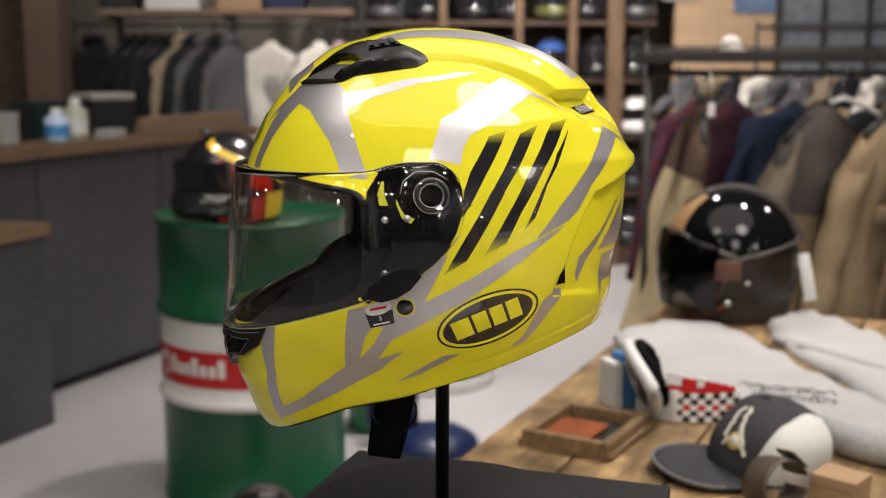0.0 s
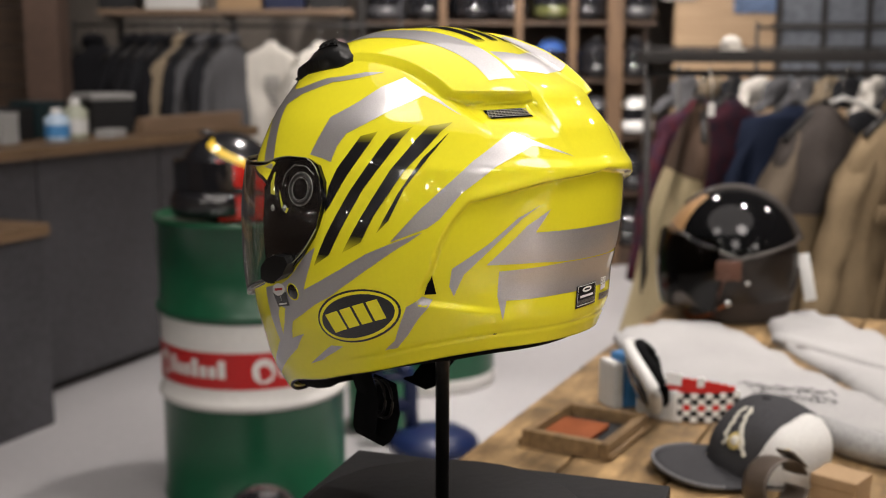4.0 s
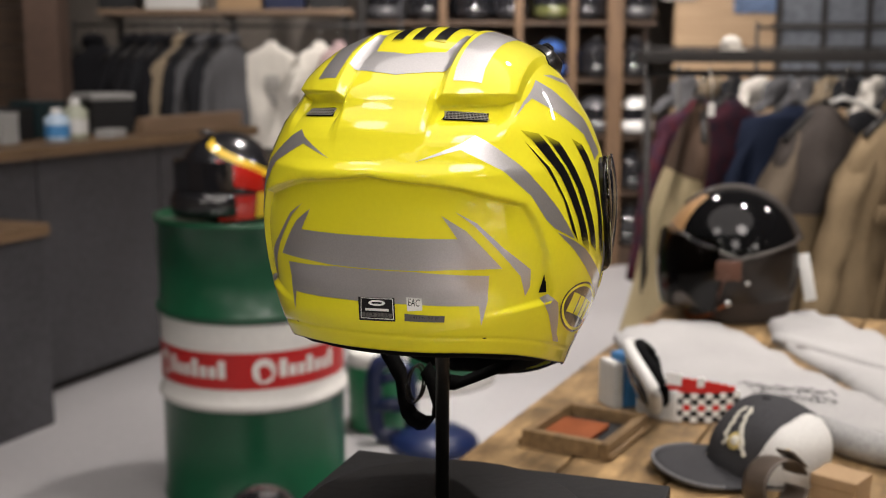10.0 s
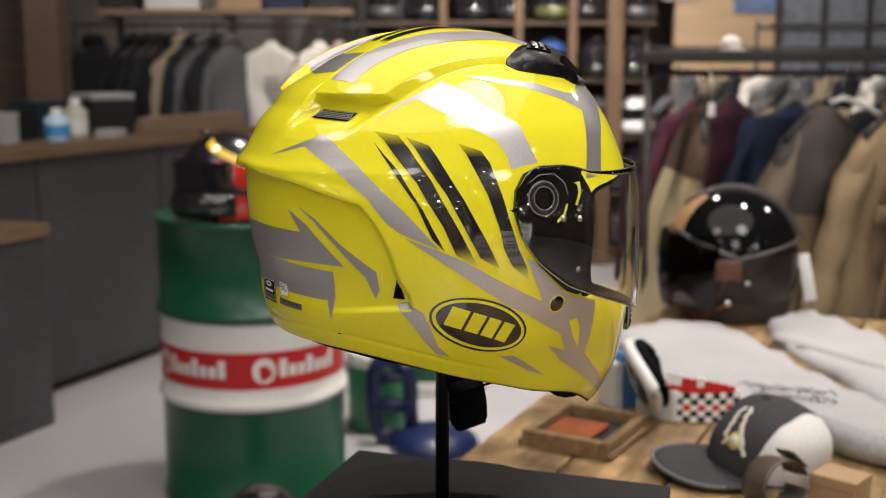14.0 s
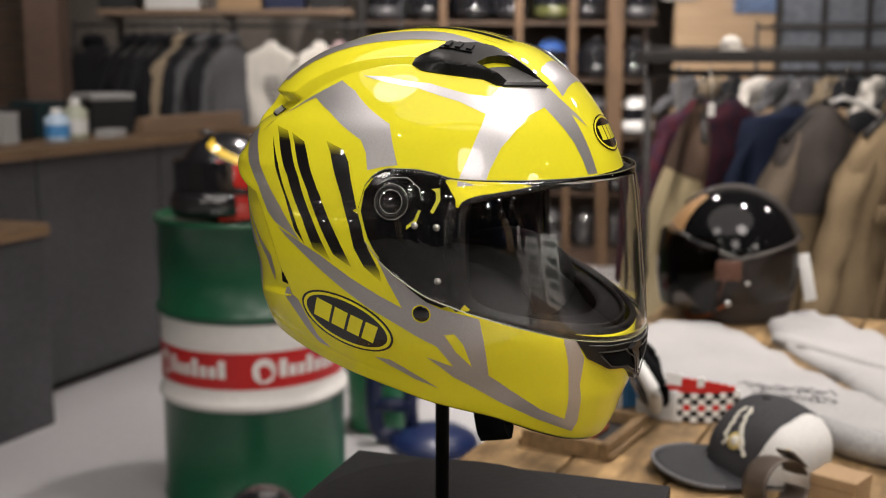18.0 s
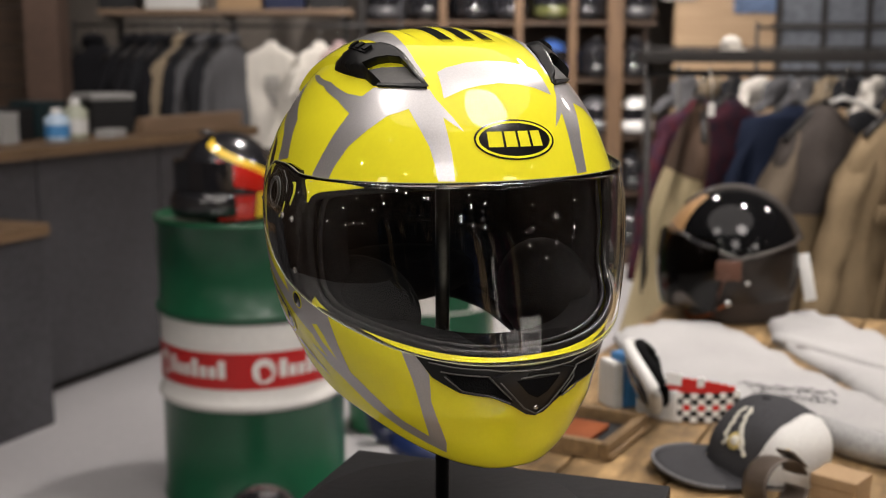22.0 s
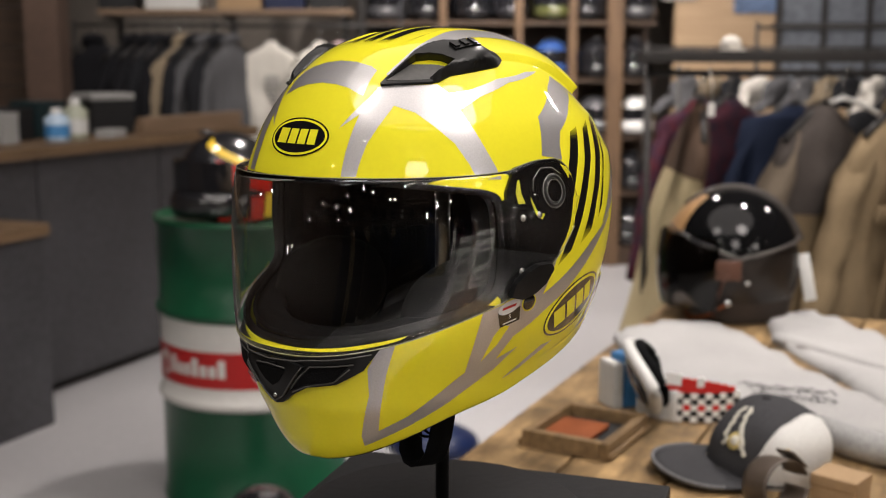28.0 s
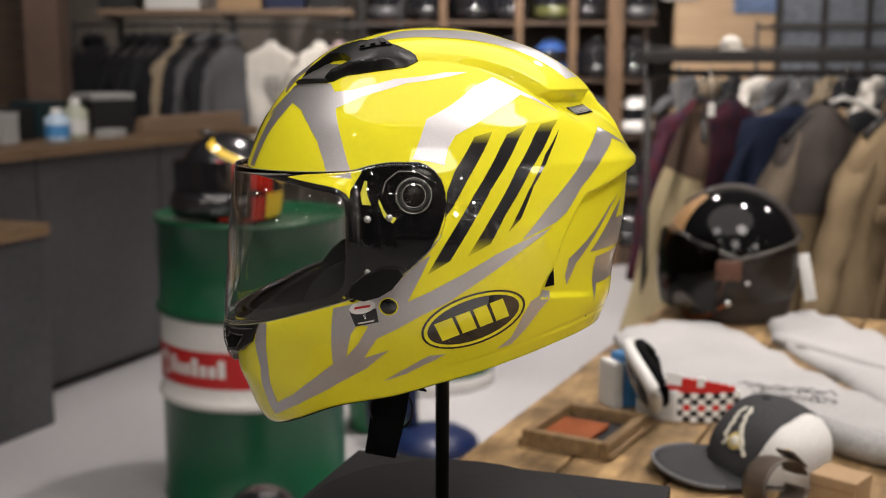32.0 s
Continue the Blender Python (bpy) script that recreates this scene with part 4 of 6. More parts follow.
GREY_TEE = cloth("pale_grey_jersey", (0.385, 0.38, 0.375), 0.1)
DARK_PRINT = cloth("dark_print_ink", (0.10, 0.10, 0.11))
t = thing("t_shirt", pose(0, 0, 0.75), "pale grey jersey shirt laid flat with a dark print", "t-shirt")
part("body", fold_sheet([(0.356, 2.293), (0.41, 2.37), (0.537, 2.429), (0.613, 2.38), (0.649, 2.245), (0.666, 2.091), (0.698, 1.962), (0.74, 1.813), (0.751, 1.744), (0.703, 1.626), (0.653, 1.652), (0.608, 1.682), (0.549, 1.706), (0.494, 1.735), (0.438, 1.804), (0.388, 1.885), (0.36, 2.07)], 0.012, 3), GREY_TEE, t)
rs = random.Random(11)
for i in range(13):
    k, r = divmod(i, 7)
    x, y = 0.518 + 0.0185 * r + 0.012 * k, 1.900 - 0.006 * r - 0.055 * k
    pts = [(x + 0.007 * q + rs.uniform(-0.006, 0.006), y - 0.006 * q + 0.016 * math.sin(q * 2.1 + r) + rs.uniform(-0.004, 0.004), 0.0195) for q in range(6)]
    part("print_stroke", tube_bm(pts, 0.0013, 6, False, 0.5), DARK_PRINT, t)
t = thing("sweatshirt", pose(0, 0, 0.75), "pale grey sweatshirt folded on the table", "sweatshirt")
part("body", fold_sheet([(0.71, 2.406), (0.765, 2.479), (0.835, 2.52), (0.87, 2.434), (0.91, 2.277), (0.946, 2.139), (0.744, 1.662), (0.735, 1.8), (0.724, 1.949), (0.7, 2.096), (0.683, 2.243)], 0.016, 6), GREY_TEE, t)
part("sleeve", tube_bm([(0.683 + 0.02 * k, 2.243 - 0.036 * k, 0.014) for k in range(9)], 0.016, 10, False, 0.7), GREY_TEE, t)
t = thing("rolled_towel", pose(0.625, 1.548, 0.775, 0, 0, -54), "rolled pale grey cloth on the table", "towel")
part("roll", tube_bm([(-0.10 + 0.02 * k, 0.004 * math.sin(k * 1.3), 0.001 * math.sin(k * 2.1)) for k in range(14)], 0.024, 16, False, 0.95), cloth("grey_towel", (0.34, 0.34, 0.335), 0.3), t)

# open tray with a wallet
t = thing("wooden_tray", Matrix.Translation((0.221, 1.668, 0.75)) @ pose(0, 0, 0, 0, 0, 60), "shallow wooden tray with a black floor", "tray")
part("floor", box_bm((0.139, 0.111, 0.006), (0, 0, 0.002), 0.001), BLACK_CARD, t, smooth=False)
for s in (-1, 1):
    part("side", box_bm((0.168, 0.014, 0.027), (0, s * 0.0630, 0), 0.002), TRAY_WOOD, t, smooth=False)
    part("side", box_bm((0.014, 0.1115, 0.027), (s * 0.0770, 0, 0), 0.002), TRAY_WOOD, t, smooth=False)
    part("moulding", box_bm((0.174, 0.005, 0.009), (0, s * 0.0728, 0.003), 0.002), TRAY_WOOD, t, smooth=False)
w = thing("wallet", Matrix.Translation((0.207, 1.668, 0.7585)) @ pose(0, 0, 0, 0, 0, 60), "reddish brown leather wallet lying in the tray", "wallet")
LEATHER = mat("red_brown_leather", (0.24, 0.070, 0.026), 0.6, 0, 0.18, 20, 300, 0.3, depth=0.001, spec=0.15)
part("cover", box_bm((0.084, 0.072, 0.005), (0, 0, 0.0), 0.002), LEATHER, w)
part("cover", box_bm((0.080, 0.076, 0.004), (0.001, 0.001, 0.0052), 0.0018), LEATHER, w)

# small upright boxes
for x, y, s, m_, lab in ((0.283, 1.835, (0.018, 0.05, 0.075), WHITE_CARD, "slim white carton standing on the table"), (0.306, 1.845, (0.024, 0.05, 0.085), BLUE_CARD, "slim light blue carton standing on the table")):
    t = thing("carton", pose(x, y, 0.75, 0, 0, 24), lab, "carton")
    part("body", box_bm(s, (0, 0, 0), 0.002), m_, t, smooth=False)
    part("flap", box_bm((s[0] * 0.9, s[1] * 0.9, 0.003), (0, 0, s[2]), 0.001), m_, t, smooth=False)

# goggles with a checkered strap
t = thing("goggles", Matrix.Translation((0.352, 1.792, 0.75)) @ pose(0, 0, 0, 0, 0, -18), "white motocross goggles with a checkered strap", "goggles")
frame_pts = []
for k in range(28):
    a = 2 * math.pi * k / 28
    frame_pts.append((0.012 * math.cos(a) ** 2, 0.085 * math.cos(a), 0.062 + 0.045 * math.sin(a) * (1 - 0.15 * math.cos(2 * a))))
gog = part("frame", tube_bm(frame_pts, 0.011, 10, True, 1.2), WHITE_PLASTIC, t)
gog.matrix_basis = pose(0, 0, 0.005, 0, -24, 12)
lens = part("lens", dome_bm(0.08, 0.045, 0.02), DARK_VISOR, t)
lens.matrix_basis = pose(0, 0, 0.005, 0, -24, 12) @ pose(0, 0, 0.062, 0, -90, 0) @ pose(0, 0, 0, 0, 0, 90)
foam = part("foam", tube_bm([(x + 0.016, y * 0.95, 0.062 + (z - 0.062) * 0.95) for x, y, z in frame_pts], 0.009, 8, True), BLACK_CLOTH, t)
foam.matrix_basis = pose(0, 0, 0.005, 0, -24, 12)


def strap_strip(path, z0, z1):
    bm = bmesh.new()
    for a, b in zip(path, path[1:]):
        d = (Vector(b) - Vector(a)).normalized()
        n = Vector((-d.y, d.x)) * 0.001
        vs = [bm.verts.new((p[0] + s * n.x, p[1] + s * n.y, z)) for p in (a, b) for s in (-1, 1) for z in (z0, z1)]
        for q in ((0, 1, 5, 4), (2, 6, 7, 3), (1, 3, 7, 5), (0, 4, 6, 2)):
            bm.faces.new([vs[i] for i in q])
    bmesh.ops.recalc_face_normals(bm, faces=bm.faces)
    return bm


CHK = [WHITE_STICKER, BLACK_CARD, RED_STICKER]
INTO = t.matrix_basis.inverted()


def here(points):
    """Places on the table, in the goggles' own space."""
    return [tuple((INTO @ Vector((x, y, 0.75)))[:2]) for x, y in points]


path = here([(0.374 + 0.0116 * k, 1.747 - 0.010 * math.sin(k / 9 * 3.1) + 0.0006 * k) for k in range(10)])
for k in range(9):
    for r in range(5):
        c = 0 if (k + r) % 2 == 0 else (2 if (k * 2 + r) % 4 == 0 else 1)
        part("strap_check", strap_strip(path[k:k + 2], 0.001 + 0.0096 * r, 0.001 + 0.0096 * (r + 1)), CHK[c], t, smooth=False)
pale = here([(0.322, 1.802), (0.332, 1.780), (0.346, 1.764), (0.360, 1.753), (0.374, 1.747)])
for k in range(4):
    part("strap_end", strap_strip(pale[k:k + 2], 0.001, 0.062 - 0.0035 * k), WHITE_CARD, t, smooth=False)
path2 = here([(0.370 + 0.0125 * k, 1.806 - 0.004 * math.sin(k / 9 * 6.2) - 0.0012 * k) for k in range(10)])
for k in range(9):
    part("strap_back", strap_strip(path2[k:k + 2], 0.024 - 0.001 * k, 0.062 - 0.0022 * k), CHK[2], t, smooth=False)
    if k in (0, 1, 4):
        part("strap_check", strap_strip([(x, y - 0.0015) for x, y in path2[k:k + 2]], 0.046 - 0.001 * k, 0.066 - 0.002 * k), CHK[0], t, smooth=False)
part("buckle", box_bm((0.012, 0.005, 0.052), (*here([(0.372, 1.748)])[0], 0.0), 0.002), WHITE_PLASTIC, t)


# cap
def cap():
    t = thing("trucker_cap", Matrix.Translation((0.455, 1.525, 0.75)) @ pose(0, 0, 0, 0, 0, 2), "charcoal and white trucker cap with an embroidered badge", "cap")
    GREYC = cloth("charcoal_twill", (0.052, 0.052, 0.056))
    WHITEC = cloth("white_mesh", (0.66, 0.66, 0.64), 0.08)

    def slant(v):
        """The front panel leans back over the brim, and the cloth sags a little."""
        if v.x < 0:
            v.x *= 0.93 - 0.40 * max(0, v.z / 0.108) ** 1.2
        v.z += 0.0018 * math.sin(v.x * 70 + v.y * 40)
        return v

    crown = dome_bm(0.085, 0.092, 0.108, 0.0, 64, 18)
    bmesh.ops.rotate(crown, cent=(0, 0, 0), matrix=Matrix.Rotation(math.pi / 2, 3, "Z"), verts=crown.verts)
    front = crown.copy()
    SEAM, ACROSS = (0.0065, -0.0509, 0.070), (0.5345, -0.759, -0.371)
    bmesh.ops.bisect_plane(front, geom=front.verts[:] + front.edges[:] + front.faces[:], plane_co=SEAM, plane_no=ACROSS, clear_outer=True)
    bmesh.ops.bisect_plane(crown, geom=crown.verts[:] + crown.edges[:] + crown.faces[:], plane_co=SEAM, plane_no=ACROSS, clear_inner=True)
    seam = [Vector(v.co) for v in crown.verts if abs((v.co - Vector(SEAM)).dot(Vector(ACROSS).normalized())) < 1e-5]
    for bm in (front, crown):
        for v in bm.verts:
            v.co = slant(v.co)
    part("front_panel", front, GREYC, t)
    part("mesh_back", crown, WHITEC, t)
    seam.sort(key=lambda p: p.x - 0.3 * p.z)
    part("seam", tube_bm([slant(p) for p in seam], 0.0011, 6), WHITEC, t)
    part("button", lathe_bm([(0, 0.113), (0.006, 0.111), (0.007, 0.105)], 16), GREYC, t)
    brim = bmesh.new()
    rows = []
    for i in range(25):
        a = math.pi * (0.5 + i / 24)
        r = []
        for k in range(6):
            f = k / 5
            x = 0.080 * math.cos(a) * (1 - f) + (0.077 * math.cos(a) - 0.080) * f
            y = 0.086 * math.sin(a) * (1 - f) + 0.088 * math.sin(a) * f
            r.append(brim.verts.new((x, y, 0.010 + 0.012 * (1 - (y / 0.09) ** 2) * (0.4 + 0.6 * (1 - f)))))
        rows.append(r)
    for a, b in zip(rows, rows[1:]):
        for k in range(5):
            brim.faces.new((a[k], b[k], b[k + 1], a[k + 1]))
    bmesh.ops.recalc_face_normals(brim, faces=brim.faces)
    br = part("brim", brim, GREYC, t)
    so = br.modifiers.new("thick", "SOLIDIFY")
    so.thickness = 0.004
    edge = [(0.077 * math.cos(a) - 0.080, 0.088 * math.sin(a), 0.0105 + 0.0072 * (1 - (math.sin(a) * 0.978) ** 2)) for a in np.linspace(math.pi * 0.5, math.pi * 1.5, 25)]
    part("brim_piping", tube_bm(edge, 0.003, 8), cloth("grey_piping", (0.16, 0.16, 0.165)), t)
    CREAM, GOLD = cloth("cream_thread", (0.62, 0.60, 0.52)), cloth("gold_thread", (0.5, 0.40, 0.16))
    rnd = random.Random(12)
    marks = [(3.70, 0.060, 0.0130, GOLD, 1), (3.70, 0.0605, 0.0075, CREAM, 1)]
    marks += [(3.96 - 0.028 * k + rnd.uniform(-0.03, 0.03), 0.047 + 0.0034 * k, rnd.uniform(0.0032, 0.0052), CREAM, 0) for k in range(16)]
    marks += [(3.50 - 0.02 * k + rnd.uniform(-0.05, 0.05), 0.052 + 0.0034 * k, rnd.uniform(0.0032, 0.0050), CREAM, 0) for k in range(14)]
    for i, (a, z, r, m_, rnd_) in enumerate(marks):
        q = math.sqrt(max(0.05, 1 - ((z - 0.045) / 0.063) ** 2)) if z > 0.045 else 1.0
        p = slant(Vector((0.0925 * q * math.cos(a), 0.0855 * q * math.sin(a), z)))
        n = Vector((math.cos(a) * q, math.sin(a) * q, 0.55 + 0.5 * (1 - q)))
        b = part("embroidery", lathe_bm([(0, 0.0015), (r * 0.9, 0.0012), (r, 0.0)], 18 if rnd_ else 4), m_, t)
        b.matrix_basis = Matrix.Translation(p + n.normalized() * (0.0006 + 0.0007 * (i == 1))) @ n.to_track_quat("Z", "Y").to_matrix().to_4x4()


cap()
# leather cuff
t = thing("leather_cuff", pose(0.426, 1.372, 0.7895, 0, 0, 28) @ pose(0, 0, 0, 82, 0, 0), "dark brown leather cuff with brass studs lying on its edge", "cuff")
CUFF = mat("dark_cuff_leather", (0.085, 0.066, 0.052), 0.38, 0, 0.25, 20, 300, 0.3, depth=0.001)
BRASS = mat("brass_stud", (0.6, 0.42, 0.2), 0.3, 1.0, 0.1, 20, 100, 0.0)
part("band", tube_bm([(0.037 * math.cos(a), 0.034 * math.sin(a), 0.0) for a in np.linspace(0.3, 2 * math.pi - 0.2, 48)], 0.0020, 8, False, 11.0), CUFF, t)
tab = part("tab", box_bm((0.034, 0.004, 0.030), (0.0, 0.0, -0.015), 0.0015), CUFF, t, "strap tab closed over the band")
tab.matrix_basis = pose(0.030, 0.030, 0, 0, 0, -44)
for k in (-1, 1):
    st = part("stud", lathe_bm([(0, 0.003), (0.003, 0.0022), (0.004, 0)], 14), BRASS, t)
    st.matrix_basis = pose(0.0318 - 0.008 * k, 0.0318 + 0.0077 * k, 0, -90, 0, -44)
t = thing("kraft_box", Matrix.Translation((0.519, 1.398, 0.75)) @ pose(0, 0, 0, 0, 0, 48), "small brown kraft gift box", "box")
part("body", box_bm((0.052, 0.06, 0.038), (0, 0, 0), 0.002), KRAFT, t, smooth=False)
part("lid", box_bm((0.054, 0.062, 0.016), (0, 0, 0.030), 0.002), KRAFT, t, smooth=False)


# open-face helmet on the table
CUFF_BROWN = mat("brown_strap_leather", (0.11, 0.045, 0.026), 0.5, 0, 0.2, 20, 300, 0.2, depth=0.001)


def jet_helmet():
    t = thing("open_face_helmet", Matrix.Translation((0.655, 2.52, 0.75)) @ pose(0, 0, 0, 0, 0, -98), "glossy black open-face helmet with brown leather trim and visor", "helmet")

    def hem(a):
        """The shell's lower edge: lowest over the ear, rising to the brow and to the nape."""
        return 0.150 + 0.034 * max(0, math.sin(a)) + 0.055 * max(0, -math.sin(a))

    part("shell", dome_bm(0.130, 0.154, 0.290, 0.0, 64, 22, edge=hem), mat("deep_black_lacquer", (0.005, 0.005, 0.0055), 0.06, 0, 0.1, 6, 200, 0.0, spec=0.32), t)
    flap = dome_bm(0.127, 0.150, 0.282, 0.0, 56, 22, edge=lambda a: 0.115 * max(0, -math.sin(a)) ** 2)
    for v in flap.verts:
        k = 1 - 0.24 * max(0, (0.10 - v.co.z) / 0.10) ** 2
        v.co.x, v.co.y = v.co.x * k, v.co.y * k
    part("neck_flap", flap, mat("dark_flap_leather", (0.020, 0.015, 0.012), 0.34, 0, 0.35, 24, 200, 0.3, depth=0.002, spec=0.4), t, "dark leather ear and neck flap")
    part("lining", dome_bm(0.119, 0.142, 0.270, 0.004, 40, 14, 0.72), mat("dark_brown_lining", (0.03, 0.02, 0.014), 0.8, 0, 0.2, 20, 200, 0.2), t)
    TAN = mat("tan_leather", (0.33, 0.19, 0.085), 0.45, 0, 0.15, 14, 250, 0.2, depth=0.001)
    GREY_TRIM = mat("grey_trim", (0.055, 0.047, 0.042), 0.45, 0, 0.1, 20, 200, 0.05)
    part("brow_band", flash_bm(-math.pi + 0.98, -0.98, 0.196, 0.276, 0.0, 0.1335, 0.1578, 0.2930), TAN, t)
    part("edge_trim", tube_bm([(0.1315 * q * math.cos(a), 0.1555 * q * math.sin(a), hem(a)) for a in np.linspace(0, 2 * math.pi, 64, endpoint=False) for q in [math.sqrt(1 - max(0, (hem(a) - 0.1218) / 0.1682) ** 2)]], 0.0045, 8, True), GREY_TRIM, t)
    part("crown_strip", tube_bm([(0.0, 0.1555 * math.sin(b) * 1.0, 0.1218 + 0.1695 * math.cos(b)) for b in np.linspace(-0.72, 1.25, 26)], 0.010, 8, False, 0.25, up=(1, 0, 0)), GREY_TRIM, t, "grey-brown strip over the crown")
    vis = bmesh.new()
    rows = []
    for a in np.linspace(-0.25, -math.pi + 0.25, 25):
        rows.append([vis.verts.new(((0.132 + 0.008 * math.sin(k / 7 * 3.0)) * math.cos(a), (0.156 + 0.012 * math.sin(k / 7 * 3.0)) * math.sin(a), 0.030 + 0.165 * k / 7)) for k in range(8)])
    for a, b in zip(rows, rows[1:]):
        for k in range(7):
            vis.faces.new((a[k], a[k + 1], b[k + 1], b[k]))
    part("visor", vis, clear_mat("smoked_visor", (0.13, 0.12, 0.11)), t, "smoked bubble visor")
    for s in (1, -1):
        part("ear_strap", tube_bm([(0.131 * s, -0.02, 0.118), (0.130 * s, -0.034, 0.085), (0.124 * s, -0.046, 0.05), (0.110 * s, -0.050, 0.018)], 0.006, 8, False, 0.4), CUFF_BROWN, t, "narrow brown leather strap")
        sn = part("snap", lathe_bm([(0, 0.004), (0.005, 0.003), (0.006, 0)], 16), STEEL, t)
        sn.matrix_basis = pose(0.127 * s, 0.022, 0.098, 0, 90 * s, 0)
        st = part("strap", box_bm((0.006, 0.055, 0.044), (0.132 * s, -0.020, 0.104), 0.002), CUFF_BROWN, t, "brown leather visor strap")
        sn = part("snap", lathe_bm([(0, 0.004), (0.006, 0.003), (0.008, 0)], 16), STEEL, t)
        sn.matrix_basis = pose(0.126 * s, -0.018, 0.052, 0, 90 * s, 0)
    part("chin_strap", tube_bm([(0.125, -0.02, 0.05), (0.11, -0.06, 0.02), (0.07, -0.09, 0.006), (0.0, -0.1, 0.006)], 0.008, 8, False, 0.35), LEATHER, t)
    tg = part("price_tag", box_bm((0.026, 0.010, 0.105), (0, 0, -0.052), 0.002), WHITE_CARD, t, "white paper price tag")
    tg.matrix_basis = pose(0.045, 0.160, 0.100, -10, 0, 80) @ pose(0, 0, 0, 0, -12, 0)


jet_helmet()


# ---------------------------------------------------------------- the unseen shop behind the camera, added for reflections: spots on rails, racks and shelving
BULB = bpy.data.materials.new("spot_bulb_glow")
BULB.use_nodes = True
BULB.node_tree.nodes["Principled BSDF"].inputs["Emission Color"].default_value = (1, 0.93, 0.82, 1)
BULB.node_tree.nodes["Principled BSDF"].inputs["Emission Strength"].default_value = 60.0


def track_spot(at, turn):
    t = thing("track_spot", Matrix.Translation(at) @ pose(0, 0, 0, 0, 0, turn), "small black track spot with a warm bulb", "spotlight", "track spots")
    part("can", lathe_bm([(0.0, 0.10), (0.028, 0.10), (0.036, 0.085), (0.040, 0.0), (0.036, 0.0), (0.034, 0.02)], 20), BLACK_METAL, t)
    part("bulb", lathe_bm([(0, -0.034), (0.016, -0.030), (0.028, -0.016), (0.032, 0.004), (0.028, 0.02)], 16), BULB, t)
    part("stem", tube_bm([(0, 0, 0.09), (0, 0, 0.345)], 0.007, 6, up=(1, 0, 0)), BLACK_METAL, t)
    return t


first = track_spot((-2.4, -3.6, 2.62), 0)
rnd = random.Random(21)
for i in range(6):
    for k in range(4):
        if (i or k) and not (i in (2, 3) and k >= 2):
            copy_thing(first, pose(-2.4 + 1.15 * i + rnd.uniform(-0.2, 0.2), -3.6 + 1.1 * k, 2.62))
for k in range(4):
    rl = thing("lamp_rail", pose(0.5, -3.6 + 1.1 * k, 2.95), "black steel ceiling rail for spots", "lamp rail", "lamp rails")
    part("rail", box_bm((6.4, 0.05, 0.04), (0, 0, 0), 0.003), BLACK_METAL, rl, smooth=False)
    for x in (-3.0, 0, 3.0):
        part("rod", tube_bm([(x, 0, 0.03), (x, 0, 0.45)], 0.006, 6, up=(1, 0, 0)), BLACK_METAL, rl)
t = thing("wall_shelving", pose(0.3, -4.2, 0), "dark wooden shelving with helmets and boxes", "shelving")
for k in range(5):
    part("board", box_bm((5.0, 0.4, 0.03), (0, 0, 0.25 + 0.45 * k), 0.002), BROWN_WOOD, t, smooth=False)
for k in range(6):
    part("post", box_bm((0.06, 0.06, 2.3), (-2.47 + 0.988 * k, 0.2, 0), 0.003), BROWN_WOOD, t, smooth=False)
for i in range(9):
    for k in range(2, 5):
        copy_thing(base[(0, 3, 1, 0, 5, 2, 0, 1, 3)[(i + 2 * k) % 9]], pose(-1.95 + 0.55 * i, -4.2, 0.282 + 0.45 * (k - 1), 0, 0, 180 + rnd.uniform(-30, 30)))

# unseen bare bulbs on cords further back, added to put specks in the visor
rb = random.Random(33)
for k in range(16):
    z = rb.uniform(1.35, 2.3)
    t = thing("pendant_bulb", pose(-2.6 + 0.36 * k + rb.uniform(-0.1, 0.1), rb.uniform(-3.9, -1.7), z), "unseen warm bulb on a black cord, added for specks in reflections", "pendant lamp", "pendant bulbs")
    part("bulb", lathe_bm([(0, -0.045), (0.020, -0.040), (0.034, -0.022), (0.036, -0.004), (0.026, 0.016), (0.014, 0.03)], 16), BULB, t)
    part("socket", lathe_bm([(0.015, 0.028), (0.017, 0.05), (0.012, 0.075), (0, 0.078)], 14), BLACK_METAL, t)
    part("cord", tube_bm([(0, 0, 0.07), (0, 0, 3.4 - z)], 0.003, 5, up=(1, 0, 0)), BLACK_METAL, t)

# side table with printed cartons beside the camera, and unseen bulbs added at both sides for sparkle
t = thing("side_table", pose(1.22, -0.50, 0, 0, 0, -45), "low dark wooden side table with cartons on it", "table")
part("top", box_bm((1.2, 0.5, 0.04), (0, 0, 0.46), 0.004), BROWN_WOOD, t, smooth=False)
for x in (-0.55, 0.55):
    for y in (-0.2, 0.2):
        part("leg", box_bm((0.05, 0.05, 0.46), (x, y, 0), 0.003), BLACK_METAL, t, smooth=False)
for x, y, turn, size, board, lab in ((1.36, -0.34, 44, (0.36, 0.10, 0.56), WHITE_CARD, "white printed carton on the side table"), (1.10, -0.60, 40, (0.26, 0.08, 0.50), GREY_CARD, "grey printed carton on the side table"), (0.90, -0.74, 28, (0.06, 0.03, 0.66), WHITE_CARD, "tall narrow white card on the side table")):
    c = thing("carton", pose(x, y, 0.50, 0, 0, turn), lab, "carton", "cartons on the side table")
    part("body", box_bm(size, (0, 0, 0), 0.003), board, c, smooth=False)
    for k in range(5):
        part("print", box_bm((size[0] * (0.75 - 0.2 * (k % 2)), 0.002, size[2] * (0.05 + 0.04 * (k % 3))), (size[0] * 0.08 * (k % 2), size[1] / 2 + 0.002, size[2] * (0.1 + 0.17 * k)), 0.0), GREY_STICKER if k % 3 else BLACK_CARD, c, smooth=False)
rw = random.Random(14)
